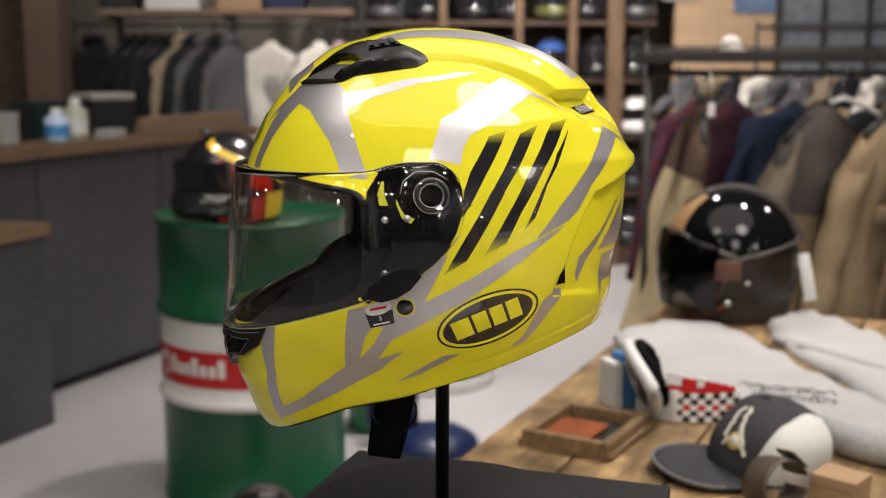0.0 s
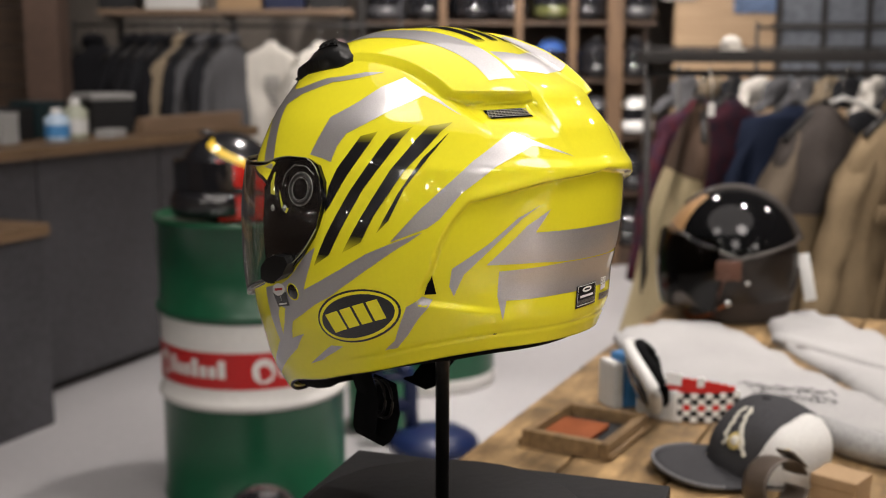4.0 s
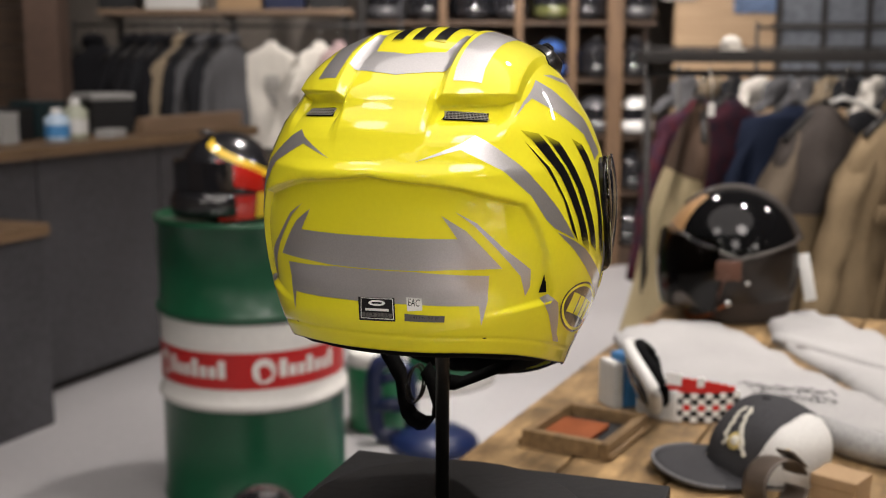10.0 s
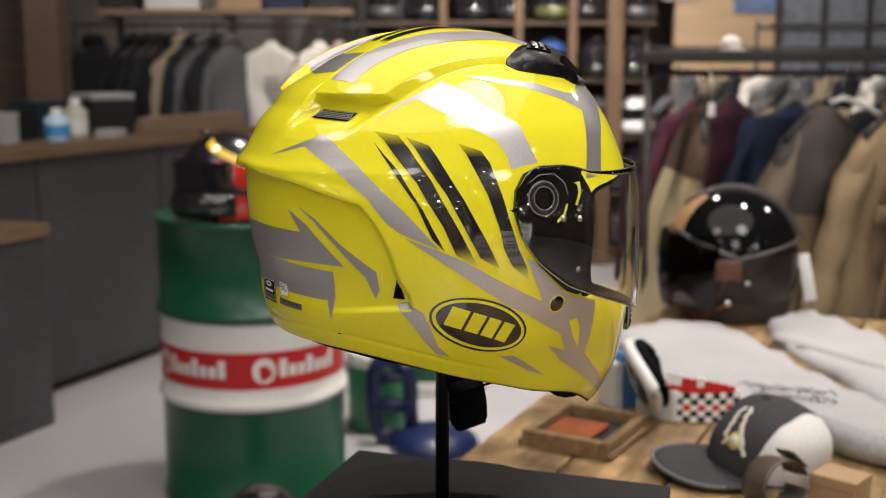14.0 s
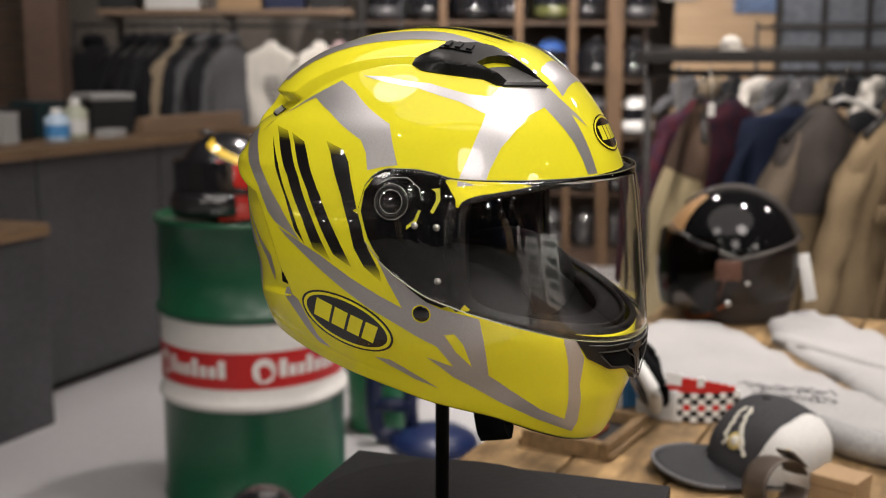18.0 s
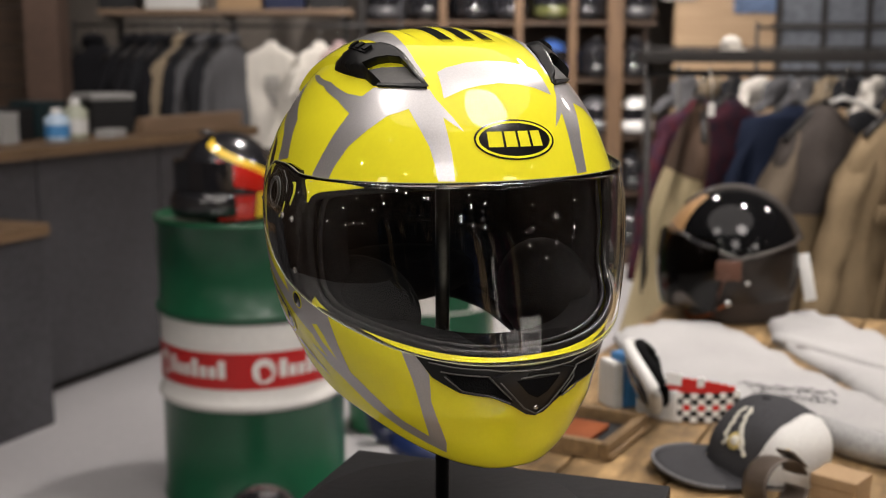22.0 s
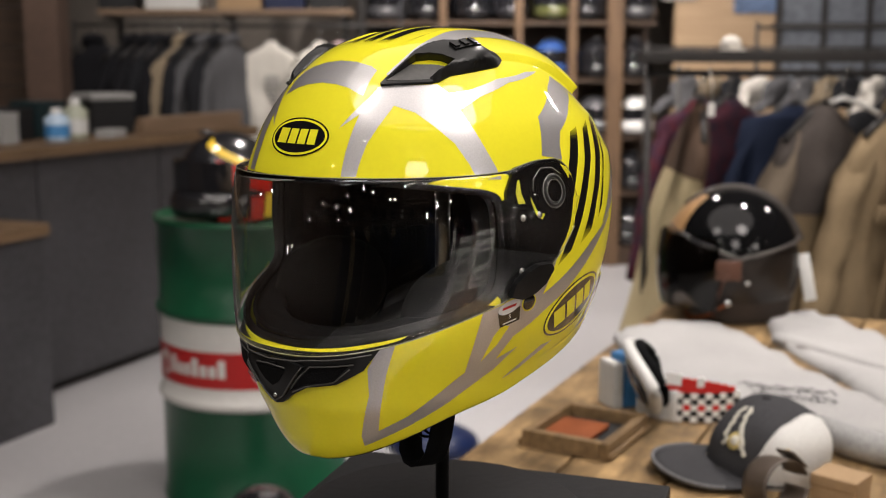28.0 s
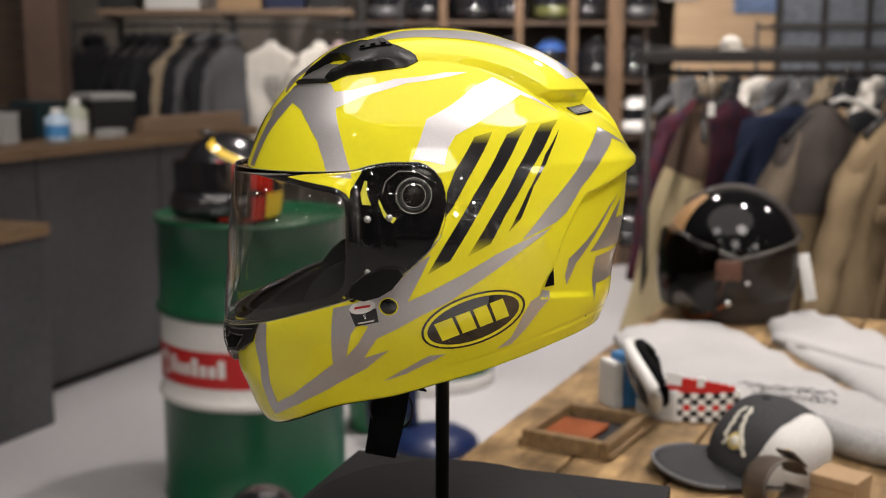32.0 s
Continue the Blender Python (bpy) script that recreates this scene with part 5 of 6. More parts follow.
for k in range(22):
    side = -1 if k % 2 else 1
    t = thing("wall_spot", pose(0.5 + side * rw.uniform(2.9, 3.6), rw.uniform(-2.6, 1.6), rw.uniform(1.02, 1.75)), "unseen warm bulb on a black arm, added for sparkle in reflections", "spotlight", "wall spots")
    part("bulb", lathe_bm([(0, -0.022), (0.010, -0.020), (0.017, -0.010), (0.018, 0.0), (0.012, 0.010)], 14), BULB, t)
    part("arm", tube_bm([(0, 0, 0.008), (0, 0, 0.03), (side * 0.04, 0, 0.045), (0.5 + side * 4.02 - t.matrix_basis.translation.x, 0, 0.045)], 0.006, 6, up=(0, 1, 0)), BLACK_METAL, t)

# unseen racks of dark clothes behind the camera, added to block the floor's reflection
JK = [o for o in scene.objects if o.parent is None and o.name.split(".")[0] in ("jacket", "sweatshirt", "shirt", "t_shirt")]
rj = random.Random(8)
for cx, cy in ((-1.35, -1.5), (1.45, -1.7), (0.1, -3.1)):
    rack("clothes_rack", (cx, cy, 0), 0, 1.7, 1.42, "unseen rack of mixed dark clothes, added to darken reflections")
    for k in range(9):
        src = JK[rj.choice((5, 6, 7, 8, 9, 20, 21, 22, 23, 25, 10, 3)) % len(JK)]
        copy_thing(src, pose(cx - 0.72 + 0.18 * k, cy, 1.433, 0, 0, rj.uniform(25, 70)))

# ---------------------------------------------------------------- helmet on its stand
from mathutils.bvhtree import BVHTree

AXIS = (-0.0059, 0.9017, 1.047)


def helmet_pose(t):
    return pose(*AXIS) @ pose(0, 0, 0, 0, 0, math.degrees(0.08124 - 0.1992 * (t - 23.8))) @ pose(-0.00016, 0, 0, 0, math.degrees(-0.01447), 0)


helmet = thing("motorcycle_helmet", helmet_pose(0), "glossy fluorescent yellow full-face helmet with silver bands", "helmet")
SKIN = grid_bm(shell_grid(620, 380))
SKIN.normal_update()
TREE = BVHTree.FromBMesh(SKIN)
HEART = Vector((0, 0, 0.15))
# the eye port, seen from the side (y, z)


def rounded(points, times=2):
    """Cuts the corners of an open outline, so that it bends softly."""
    for _ in range(times):
        out = [points[0]]
        for (a, b), (c, d) in zip(points, points[1:]):
            out += [(0.75 * a + 0.25 * c, 0.75 * b + 0.25 * d), (0.25 * a + 0.75 * c, 0.25 * b + 0.75 * d)]
        points = out + [points[-1]]
    return points


PORT = rounded([(-0.21, 0.1995), (-0.137, 0.1988), (-0.112, 0.1962), (-0.088, 0.1920), (-0.066, 0.1885), (-0.0602, 0.181), (-0.0600, 0.160), (-0.0600, 0.136), (-0.0615, 0.119),
                (-0.071, 0.1090), (-0.087, 0.1022), (-0.113, 0.0945), (-0.138, 0.0860), (-0.162, 0.0785), (-0.21, 0.0645)])


def prism_bm(outline, half):
    bm = bmesh.new()
    a = [bm.verts.new((-half, y, z)) for y, z in outline]
    b = [bm.verts.new((half, y, z)) for y, z in outline]
    bm.faces.new(a)
    bm.faces.new(b[::-1])
    for i in range(len(a)):
        j = (i + 1) % len(a)
        bm.faces.new((a[j], a[i], b[i], b[j]))
    bmesh.ops.recalc_face_normals(bm, faces=bm.faces)
    return bm


def carved(bm, cutter, thick):
    """A skin given thickness inwards, with an opening cut through it, as a plain mesh."""
    a, b = link("body", bm, []), link("cutter", cutter, [])
    so = a.modifiers.new("thick", "SOLIDIFY")
    so.thickness, so.offset = thick, -1
    bo = a.modifiers.new("cut", "BOOLEAN")
    bo.object, bo.operation, bo.solver = b, "DIFFERENCE", "EXACT"
    me = bpy.data.meshes.new_from_object(a.evaluated_get(bpy.context.evaluated_depsgraph_get()))
    out = bmesh.new()
    out.from_mesh(me)
    for o in (a, b):
        old = o.data
        bpy.data.objects.remove(o)
        bpy.data.meshes.remove(old)
    bpy.data.meshes.remove(me)
    return out


def dirv(az, el):
    az, el = radians(az), radians(el)
    return Vector((math.cos(el) * math.cos(az), math.cos(el) * math.sin(az), math.sin(el)))


def on_shell(u, v, mode="sph"):
    """The shell's point and normal in a direction from its heart, or straight under a place seen from above."""
    if mode == "sph":
        p, n, _, _ = TREE.ray_cast(HEART, dirv(u, v))
        return p, (n if n.dot(p - HEART) > 0 else -n)
    p, n, _, _ = TREE.ray_cast(Vector((u, v, 0.6)), Vector((0, 0, -1)))
    return p, (n if n.z > 0 else -n)


def patch_bm(outline, mode="sph", lift=0.0005, skirt=0.0, cell=None):
    """Lays a flat outline on the shell. lift: a height, or a function of the place in the outline; skirt: walls down to the shell."""
    flat = bmesh.new()
    flat.faces.new([flat.verts.new((u, v, 0)) for u, v in outline])
    flat.normal_update()
    bmesh.ops.triangulate(flat, faces=flat.faces[:])
    cell = cell or (1.0 if mode == "sph" else 0.0035)
    us, vs = [u for u, _ in outline], [v for _, v in outline]
    for axis, lo, hi in ((Vector((1, 0, 0)), min(us), max(us)), (Vector((0, 1, 0)), min(vs), max(vs))):
        k = math.floor(lo / cell) + 1
        while k * cell < hi:
            bmesh.ops.bisect_plane(flat, geom=flat.verts[:] + flat.edges[:] + flat.faces[:], dist=1e-7, plane_co=axis * (k * cell), plane_no=axis)
            k += 1
    rim = [e for e in flat.edges if len(e.link_faces) == 1]
    low = {}
    if skirt:
        for e in rim:
            for w in e.verts:
                low.setdefault(w, None)
    spot = {w: on_shell(w.co.x, w.co.y, mode) for w in flat.verts}
    for w in low:
        p, n = spot[w]
        low[w] = flat.verts.new(p - n * skirt)
    walls = [(e.verts[0], e.verts[1]) for e in rim] if skirt else []
    for w, (p, n) in spot.items():
        w.co = p + n * (lift(w.co.x, w.co.y) if callable(lift) else lift)
    for a, b in walls:
        flat.faces.new((a, b, low[b], low[a]))
    bmesh.ops.recalc_face_normals(flat, faces=flat.faces)
    if flat.faces:
        f = max(flat.faces, key=lambda q: q.calc_area())
        c = f.calc_center_median()
        if f.normal.dot(c - HEART) < 0:
            bmesh.ops.reverse_faces(flat, faces=flat.faces)
    return flat


def mirrored(bm):
    for v in bm.verts:
        v.co.x = -v.co.x
    bmesh.ops.reverse_faces(bm, faces=bm.faces)
    return bm


LIFT = [0.00022]


def decal(name, outline, material, mode="sph", both=True, label="", parent=None):
    LIFT[0] += 0.000009
    obs = []
    bm = patch_bm(outline, mode, LIFT[0])
    if both:
        obs.append(part(name, mirrored(bm.copy()), material, parent or helmet, label))
    obs.append(part(name, bm, material, parent or helmet, label))
    return obs


def raised(name, outline, material, lift, both=True, mode="sph", cell=None, label="", smooth="edges"):
    bm = patch_bm(outline, mode, lift, 0.0015, cell)
    if both:
        part(name, mirrored(bm.copy()), material, helmet, label, smooth)
    part(name, bm, material, helmet, label, smooth)


def ellipse(c, a, b, k=1.0, n=40, kb=None):
    kb = k if kb is None else kb
    return [(c[0] + (a[0] - c[0]) * k * math.cos(2 * math.pi * i / n) + (b[0] - c[0]) * kb * math.sin(2 * math.pi * i / n),
             c[1] + (a[1] - c[1]) * k * math.cos(2 * math.pi * i / n) + (b[1] - c[1]) * kb * math.sin(2 * math.pi * i / n)) for i in range(n)]


def fade_mat(name, lo0, lo1, hi0, hi1):
    """Black print that was sprayed out to yellow at its lower and upper end."""
    m = mat(name, (0.006, 0.006, 0.007), 0.25, 0, 0.2, 6, 200, 0.0, coat=1.0)
    nt = m.node_tree
    b = nt.nodes["Principled BSDF"]
    tc, sep, mix, mul = (nt.nodes.new(k) for k in ("ShaderNodeTexCoord", "ShaderNodeSeparateXYZ", "ShaderNodeMix", "ShaderNodeMath"))
    mix.data_type, mul.operation = "RGBA", "MULTIPLY"
    nt.links.new(tc.outputs["Object"], sep.inputs[0])
    for i, (x, y) in enumerate(((lo0, lo1), (hi1, hi0))):
        mr = nt.nodes.new("ShaderNodeMapRange")
        mr.interpolation_type = "SMOOTHSTEP"
        mr.inputs[1].default_value, mr.inputs[2].default_value = x, y
        nt.links.new(sep.outputs[2], mr.inputs[0])
        nt.links.new(mr.outputs[0], mul.inputs[i])
    nt.links.new(mul.outputs[0], mix.inputs["Factor"])
    mix.inputs["A"].default_value, mix.inputs["B"].default_value = (0.86, 0.79, 0.025, 1), (0.006, 0.006, 0.007, 1)
    nt.links.new(mix.outputs["Result"], b.inputs["Base Color"])
    return m


def edge_x(y, z, grow=0.0):
    """Half breadth of the shell at a place seen from the side."""
    s = math.sqrt(max(CROWN + grow - z, 0))
    w, f, r = (float(smooth_curve(k, np.array(s))) for k in (HALF, FORE, REAR))
    d = (y - MID) / (r + grow - MID) if y > MID else (MID - y) / (f + grow + MID)
    return (w + grow) * max(0.0, 1 - abs(d) ** 2.17) ** (1 / 2.17)


def front_y(z, grow=0.0):
    return -float(smooth_curve(FORE, np.array(math.sqrt(CROWN + grow - z)))) - grow


# shell, liner and the parts of the eye port
part("shell", carved(SKIN.copy(), prism_bm(PORT, 0.25), 0.0045), YELLOW, helmet, "fluorescent yellow lacquered shell")
lin = shell_grid(120, 60, False)
nrm = np.cross(np.roll(lin, -1, 0) - np.roll(lin, 1, 0), np.gradient(lin, axis=1))
nrm[:, -1] = (0, 0, 1)
nrm /= np.maximum(np.linalg.norm(nrm, axis=-1, keepdims=True), 1e-9)
part("liner", carved(grid_bm(lin - nrm * 0.0085 + np.array((0, 0, -0.001))), prism_bm(PORT, 0.25), 0.022), BLACK_CLOTH, helmet, "black padded cloth liner")


def port_loop(grow, shrink):
    """The eye port's edge all round, from the front over the left to the right."""
    c = Vector((-0.125, 0.14))
    pts = []
    for (y0, z0), (y1, z1) in zip(PORT[:-1], PORT[1:]):
        for k in range(8):
            p = Vector((y0 + (y1 - y0) * k / 8, z0 + (z1 - z0) * k / 8))
            d = (c - p) if p.x > -0.09 else Vector((0, c.y - p.y))
            p = p + d.normalized() * shrink
            pts.append((p.x, p.y))
    half = [(edge_x(y, z, grow), y, z) for y, z in pts if y > front_y(z, grow) + 0.0004]
    zt, zb = half[0][2], half[-1][2]
    top, bottom = (0, front_y(zt, grow), zt), (0, front_y(zb, grow), zb)
    return [top] + half + [bottom] + [(-x, y, z) for x, y, z in half[::-1]]


part("eye_port_gasket", tube_bm(port_loop(-0.0022, 0.0016), 0.0030, 10, True), GASKET, helmet, "black rubber edging of the eye port")
part("eye_port_gasket", tube_bm(port_loop(-0.009, 0.0022), 0.0020, 8, True), GASKET, helmet, "black rubber edging of the eye port")

for s in (1, -1):
    # the flat lip of the edging on the pillar between the eye port and the pivot plate
    lip = [(x * s, y, z) for x, y, z in port_loop(0.0002, -0.0042) if x > 0.05 and y > -0.0685 and 0.112 < z < 0.184]
    part("gasket_lip", tube_bm(lip, 0.0052, 10, False, 0.9), GASKET, helmet, "black rubber lip beside the eye port")

# visor: upper and lower edge by y, seen from the side
V_TOP = [(-0.18, 0.1995), (-0.16, 0.1998), (-0.10, 0.2005), (-0.06, 0.2025), (-0.045, 0.2065), (-0.03, 0.2085), (-0.014, 0.2085), (-0.004, 0.204), (0.004, 0.1935), (0.0075, 0.179)]
V_LOW = [(-0.18, 0.0735), (-0.164, 0.0762), (-0.1322, 0.0855), (-0.1147, 0.0920), (-0.093, 0.1000), (-0.0723, 0.1075), (-0.0561, 0.1138), (-0.0403, 0.1203), (-0.0310, 0.1262), (-0.014, 0.139), (-0.002, 0.1525), (0.0055, 0.166), (0.0075, 0.179)]


def visor_bm(nt=150, nk=26, grow=0.0062):
    bm = bmesh.new()
    th, k = np.meshgrid(np.radians(-90 + 102.0 * np.linspace(-1, 1, nt + 1)), np.linspace(0, 1, nk + 1), indexing="ij")
    z = np.full_like(th, 0.14)
    for _ in range(14):
        y = section(th, z, grow)[1]
        z = (1 - k) * smooth_curve(V_LOW, y) + k * smooth_curve(V_TOP, y)
    x, y = section(th, z, grow)
    y = y - 0.002 * np.clip(-np.sin(th), 0, None) ** 2
    p = np.stack([x, y, z], -1)
    rows = [[bm.verts.new(p[i, j]) for j in range(nk + 1)] for i in range(nt + 1)]
    for a, b in zip(rows, rows[1:]):
        for j in range(nk):
            bm.faces.new((a[j], b[j], b[j + 1], a[j + 1]))
    bmesh.ops.remove_doubles(bm, verts=bm.verts, dist=1e-6)
    return bm, [Vector(q) for q in p[:, 0]], [Vector(q) for q in p[:, -1]]


vbm, vlow, vtop = visor_bm()
visor = part("visor", vbm, VISOR, helmet, "clear polycarbonate visor, closed")
so = visor.modifiers.new("thick", "SOLIDIFY")
so.thickness, so.offset = 0.0010, -1
visor.visible_shadow = False
# thin pale tubes paint the glint along the visor's edges
part("visor_edge", tube_bm(vlow[6:-6], 0.00042, 6), EDGE_GLINT, visor, "lower edge of the visor, its glint painted pale")
part("visor_edge", tube_bm(vtop[6:-6], 0.00030, 6), EDGE_GLINT, visor, "upper edge of the visor, its glint painted pale")

# pivot plates under the visor
PLATE = [(-23.2, 19.7), (-21.7, 21.9), (-15, 23.6), (-6.2, 24), (-1.8, 22.5), (1.7, 17.8), (2.6, 12), (1.6, 8.4), (0.2, 4.2), (-2, 0.3), (-7, -5.7), (-12.9, -10.8), (-17.2, -13.9), (-21.6, -15.3), (-25.7, -14.3), (-25.7, -9.9), (-25.7, -5.7), (-25.7, 5.7), (-25.6, 15.2)]
raised("pivot_plate", PLATE, mat("polished_black_plastic", (0.004, 0.004, 0.0045), 0.07, 0, 0.2, 8, 200, 0.0, spec=0.3), 0.0034, label="black pivot plate under the visor")
for s in (1, -1):
    # the thin bright rings are highlights of the clear moulding, painted in
    for r, h, q in ((0.0122, 0.0040, BRIGHT_GLINT), (0.0104, 0.0042, BLACK_SATIN), (0.0082, 0.0046, BRIGHT_GLINT)):
        p, n = on_shell(-7.2 if s > 0 else 187.2, 14.8)
        ring = part("pivot_ring", tube_bm([(r * math.cos(a * math.pi / 20), r * math.sin(a * math.pi / 20), 0) for a in range(40)], 0.00035 if q is BRIGHT_GLINT else 0.0012, 8, True), q, helmet)
        ring.matrix_basis = Matrix.Translation(p + n * h) @ n.to_track_quat("Z", "Y").to_matrix().to_4x4()
    for az, el in ((-20.3, 7.7), (-14.1, 8.3), (-20.6, -7.5)):
        p, n = on_shell(az if s > 0 else 180 - az, el)
        b = part("screw", lathe_bm([(0, 0.0044), (0.0014, 0.0044), (0.0014, 0.0040), (0.0024, 0.0040), (0.0026, 0.003)], 16), BRIGHT_GLINT, helmet)
        b.matrix_basis = Matrix.Translation(p) @ n.to_track_quat("Z", "Y").to_matrix().to_4x4()
    # slots in the plate, patches of the shell's yellow with shade painted in, and moulded ridges
    flip = (lambda q: q) if s > 0 else (lambda q: (180 - q[0], q[1]))
    for slot in ([(-21.6, 18.2), (-20.9, 18.2), (-20.7, 14.8), (-19.4, 11.7), (-21.9, 11.7), (-22.6, 14.7)], [(-17.2, 13.5), (-15.9, 10.9), (-14.6, 8.9), (-12.0, 8.4), (-13.0, 6.8), (-15.6, 8.4), (-17.3, 12.4)]) if s > 0 else ([(-19.0, 18.2), (-21.4, 18.3), (-21.5, 15.2), (-19.4, 11.5), (-18.6, 12.0), (-20.3, 15.2), (-20.2, 17.4)], [(-16.0, 12.4), (-14.6, 9.0), (-11.8, 7.2), (-11.6, 8.0), (-14.0, 9.8), (-15.2, 12.6)]):
        part("plate_slot", patch_bm([flip(q) for q in slot], lift=0.0037), SLOT_SHADE, helmet, "slot patch in the shell's yellow, shade painted in")
    for line in ([(-2.5, 19.5), (-6.5, 21.6), (-12.0, 21.5), (-15.5, 18.5), (-16.4, 14.0)], [(-22.5, 1.0), (-19.5, 0.2), (-12.0, 3.4), (-8.0, 6.5)], [(-10.5, 10.0), (-16.0, -7.5), (-18.0, -12.0)]):
        pts = [on_shell(*flip(((line[k][0] * (4 - f) + line[k + 1][0] * f) / 4, (line[k][1] * (4 - f) + line[k + 1][1] * f) / 4))) for k in range(len(line) - 1) for f in range(4)]
        part("plate_ridge", tube_bm([p + n * 0.0037 for p, n in pts], 0.0003, 6), BRIGHT_GLINT if len(line) == 5 else BLACK_GLOSS, helmet)
TAB = [(-25.5, -13.9), (-24.6, -10.5), (-20.5, -7.4), (-16.1, -5.8), (-11.3, -5.9), (-10.2, -7.9), (-13.4, -11.7), (-17.2, -13.9), (-21.6, -15)]
raised("visor_tab", TAB, BLACK_SATIN, 0.0105, both=False, label="black thumb tab of the visor")

# printed bands, darts and stripes
for nm, pts, mode in (("silver_band", [(-90.0, 53.7), (-80.3, 53), (-71.4, 51.1), (-67.9, 49.4), (-69, 44.3), (-69.5, 40.6), (-76.4, 43.1), (-82.1, 44.2), (-90.0, 44.9)], "sph"),
                      ("silver_band", [(-61.7, 44.2), (-54.1, 44.5), (-44.1, 45.3), (-40.2, 42.9), (-32.5, 44.4), (-17.9, 49.3), (3.6, 52.8), (14.3, 52.9), (-12.5, 48.4), (-28.6, 42.6), (-36.9, 38), (-33, 32.1), (-30, 27), (-27, 21.5), (-26, 18.7), (-33.6, 18.7), (-35.8, 22.9), (-39.7, 28.2), (-45.4, 32.5), (-51.5, 36.3), (-58.3, 38), (-61.9, 32.4), (-64.8, 27.3), (-66.1, 22.8), (-66.9, 18.6), (-71.3, 18.5), (-70.9, 24.9), (-69.9, 30.9), (-68.9, 35.2), (-74.7, 31.1), (-72, 34.8), (-67, 40.4), (-64.9, 43.4)], "sph"),
                      ("silver_band", [(-8, 25.4), (-5.8, 31.4), (-3.8, 37.5), (5.6, 42.3), (15.1, 47.7), (24.9, 50.7), (32.1, 46.8), (39.7, 42.5), (47.3, 36.4), (39.4, 41.6), (34.1, 44), (22.5, 40.1), (13.5, 35.9), (6, 32.6), (3.4, 28.9), (2.1, 23.9), (-2.7, 24.9)], "sph"),
                      ("silver_band", [(61.8, 30.4), (65.9, 28), (78.2, 22.4), (66.4, 26.2), (55, 21.1), (45.9, 14.9), (40.1, 8.2), (36.6, 5.7), (32.1, 3.9), (25.7, 1.3), (29.7, 5.7), (34.5, 10.8), (41.1, 16.5), (49.5, 23.3), (57.7, 28.4)], "sph"),
                      ("silver_band", [(35.3, 4.5), (26.6, 1.2), (17.9, -2.7), (7.7, -8.7), (-1.8, -13.7), (-9.4, -17.1), (-5.2, -9.2), (-2.1, -2.6), (-6.9, -5.7), (-12, -10.8), (-16.4, -14.2), (-20.8, -16.2), (-26, -17.2), (-32.2, -18.4), (-36.8, -35.6), (-44.2, -38.8), (-54.7, -42.3), (-63.5, -43.9), (-62, -38.9), (-59.4, -30.3), (-56.5, -23.2), (-60.5, -23.4), (-63.9, -28.2), (-64.3, -34.6), (-68.4, -44.1), (-68.5, -47), (-54.6, -45.2), (-41.6, -42.7), (-32.4, -40.3), (-25.7, -38.2), (-16.5, -32.6), (-25.6, -34.6), (-20, -28.4), (-12.9, -25.5), (-5.5, -21.7), (2.6, -17.9), (11.3, -12.2), (19.9, -6.2), (26.7, -1.3), (32, 2.1)], "sph"),
                      ("yellow_dart", [(-31.4, -33.7), (-28, -26.5), (-25.3, -23.6), (-22.2, -24.3), (-26.2, -29.5)], "sph"),
                      ("silver_band", [(-20.7, -43.1), (-11.6, -39.5), (-3.1, -35.5), (3, -35.1), (-2.1, -37.6), (-11.9, -41.5)], "sph"),
                      ("silver_band", [(21.3, -33.7), (25.6, -29.7), (28.2, -23), (30.3, -18.1), (34.8, -15.1), (38.4, -15.8), (34, -21.4), (30.2, -27.4), (26.2, -32.2)], "sph"),
                      ("silver_dart", [(67.9, 11.2), (61.8, 8.2), (53.6, 1.1), (46.4, -4.1), (43.8, -6), (43.2, -11.3), (44.6, -14.3), (47.3, -7.6), (56.1, 1.4), (62.8, 7.8)], "sph"),
                      ("silver_block", [(71.3, 10.1), (67, 4.1), (78.8, 4.2), (90.0, 4.3), (90.0, -4.7), (78.5, -4.7), (68.7, -4.4), (53.6, -4.8), (59.4, 1), (64.7, 6.2)], "sph"),
                      ("silver_block", [(57.4, -6.7), (78.5, -5), (90.0, -5.0), (90.0, -14.5), (78.3, -14.5), (60.1, -15.3), (59.2, -20.9), (57.4, -14.2)], "sph"),
                      ("silver_band", [(0.0369, 0.0375), (0.0316, 0.0324), (0.0268, 0.0699), (0.0, 0.0781), (0.0, 0.1031), (0.0161, 0.0994), (0.0319, 0.0934), (0.0387, 0.0941)], "top"),
                      ("silver_band", [(0.0479, -0.0961), (0.0535, -0.0975), (0.057, -0.080), (0.0590, -0.06), (0.0605, -0.03), (0.0605, 0.0), (0.0600, 0.044), (0.0602, 0.084), (0.0615, 0.0965),
                                       (0.0438, 0.1065), (0.0425, 0.0958), (0.0415, 0.06), (0.0425, 0.03), (0.0435, 0.0), (0.045, -0.03), (0.0475, -0.055), (0.049, -0.08)], "top")):
    decal(nm, pts, YELLOW if nm == "yellow_dart" else SILVER, mode)
# the slanting stripes; those of the right side sit lower and further back, and the foremost runs on down
STRIPE_A = [(12.4, 32), (18.8, 33.3), (16.3, 29.6), (9.6, 20.1), (4.2, 11.2), (2.1, 8.5), (2.8, 16.1), (5.2, 21.9), (9.3, 27.6)]
STRIPE_B = [(23.7, 32.1), (31.3, 34.2), (27.8, 30.9), (16.4, 16.6), (7.5, 1.9), (3.6, -4.6), (-3.2, -8.7), (2.4, 1.1), (11.1, 15.2), (20.6, 28.4)]
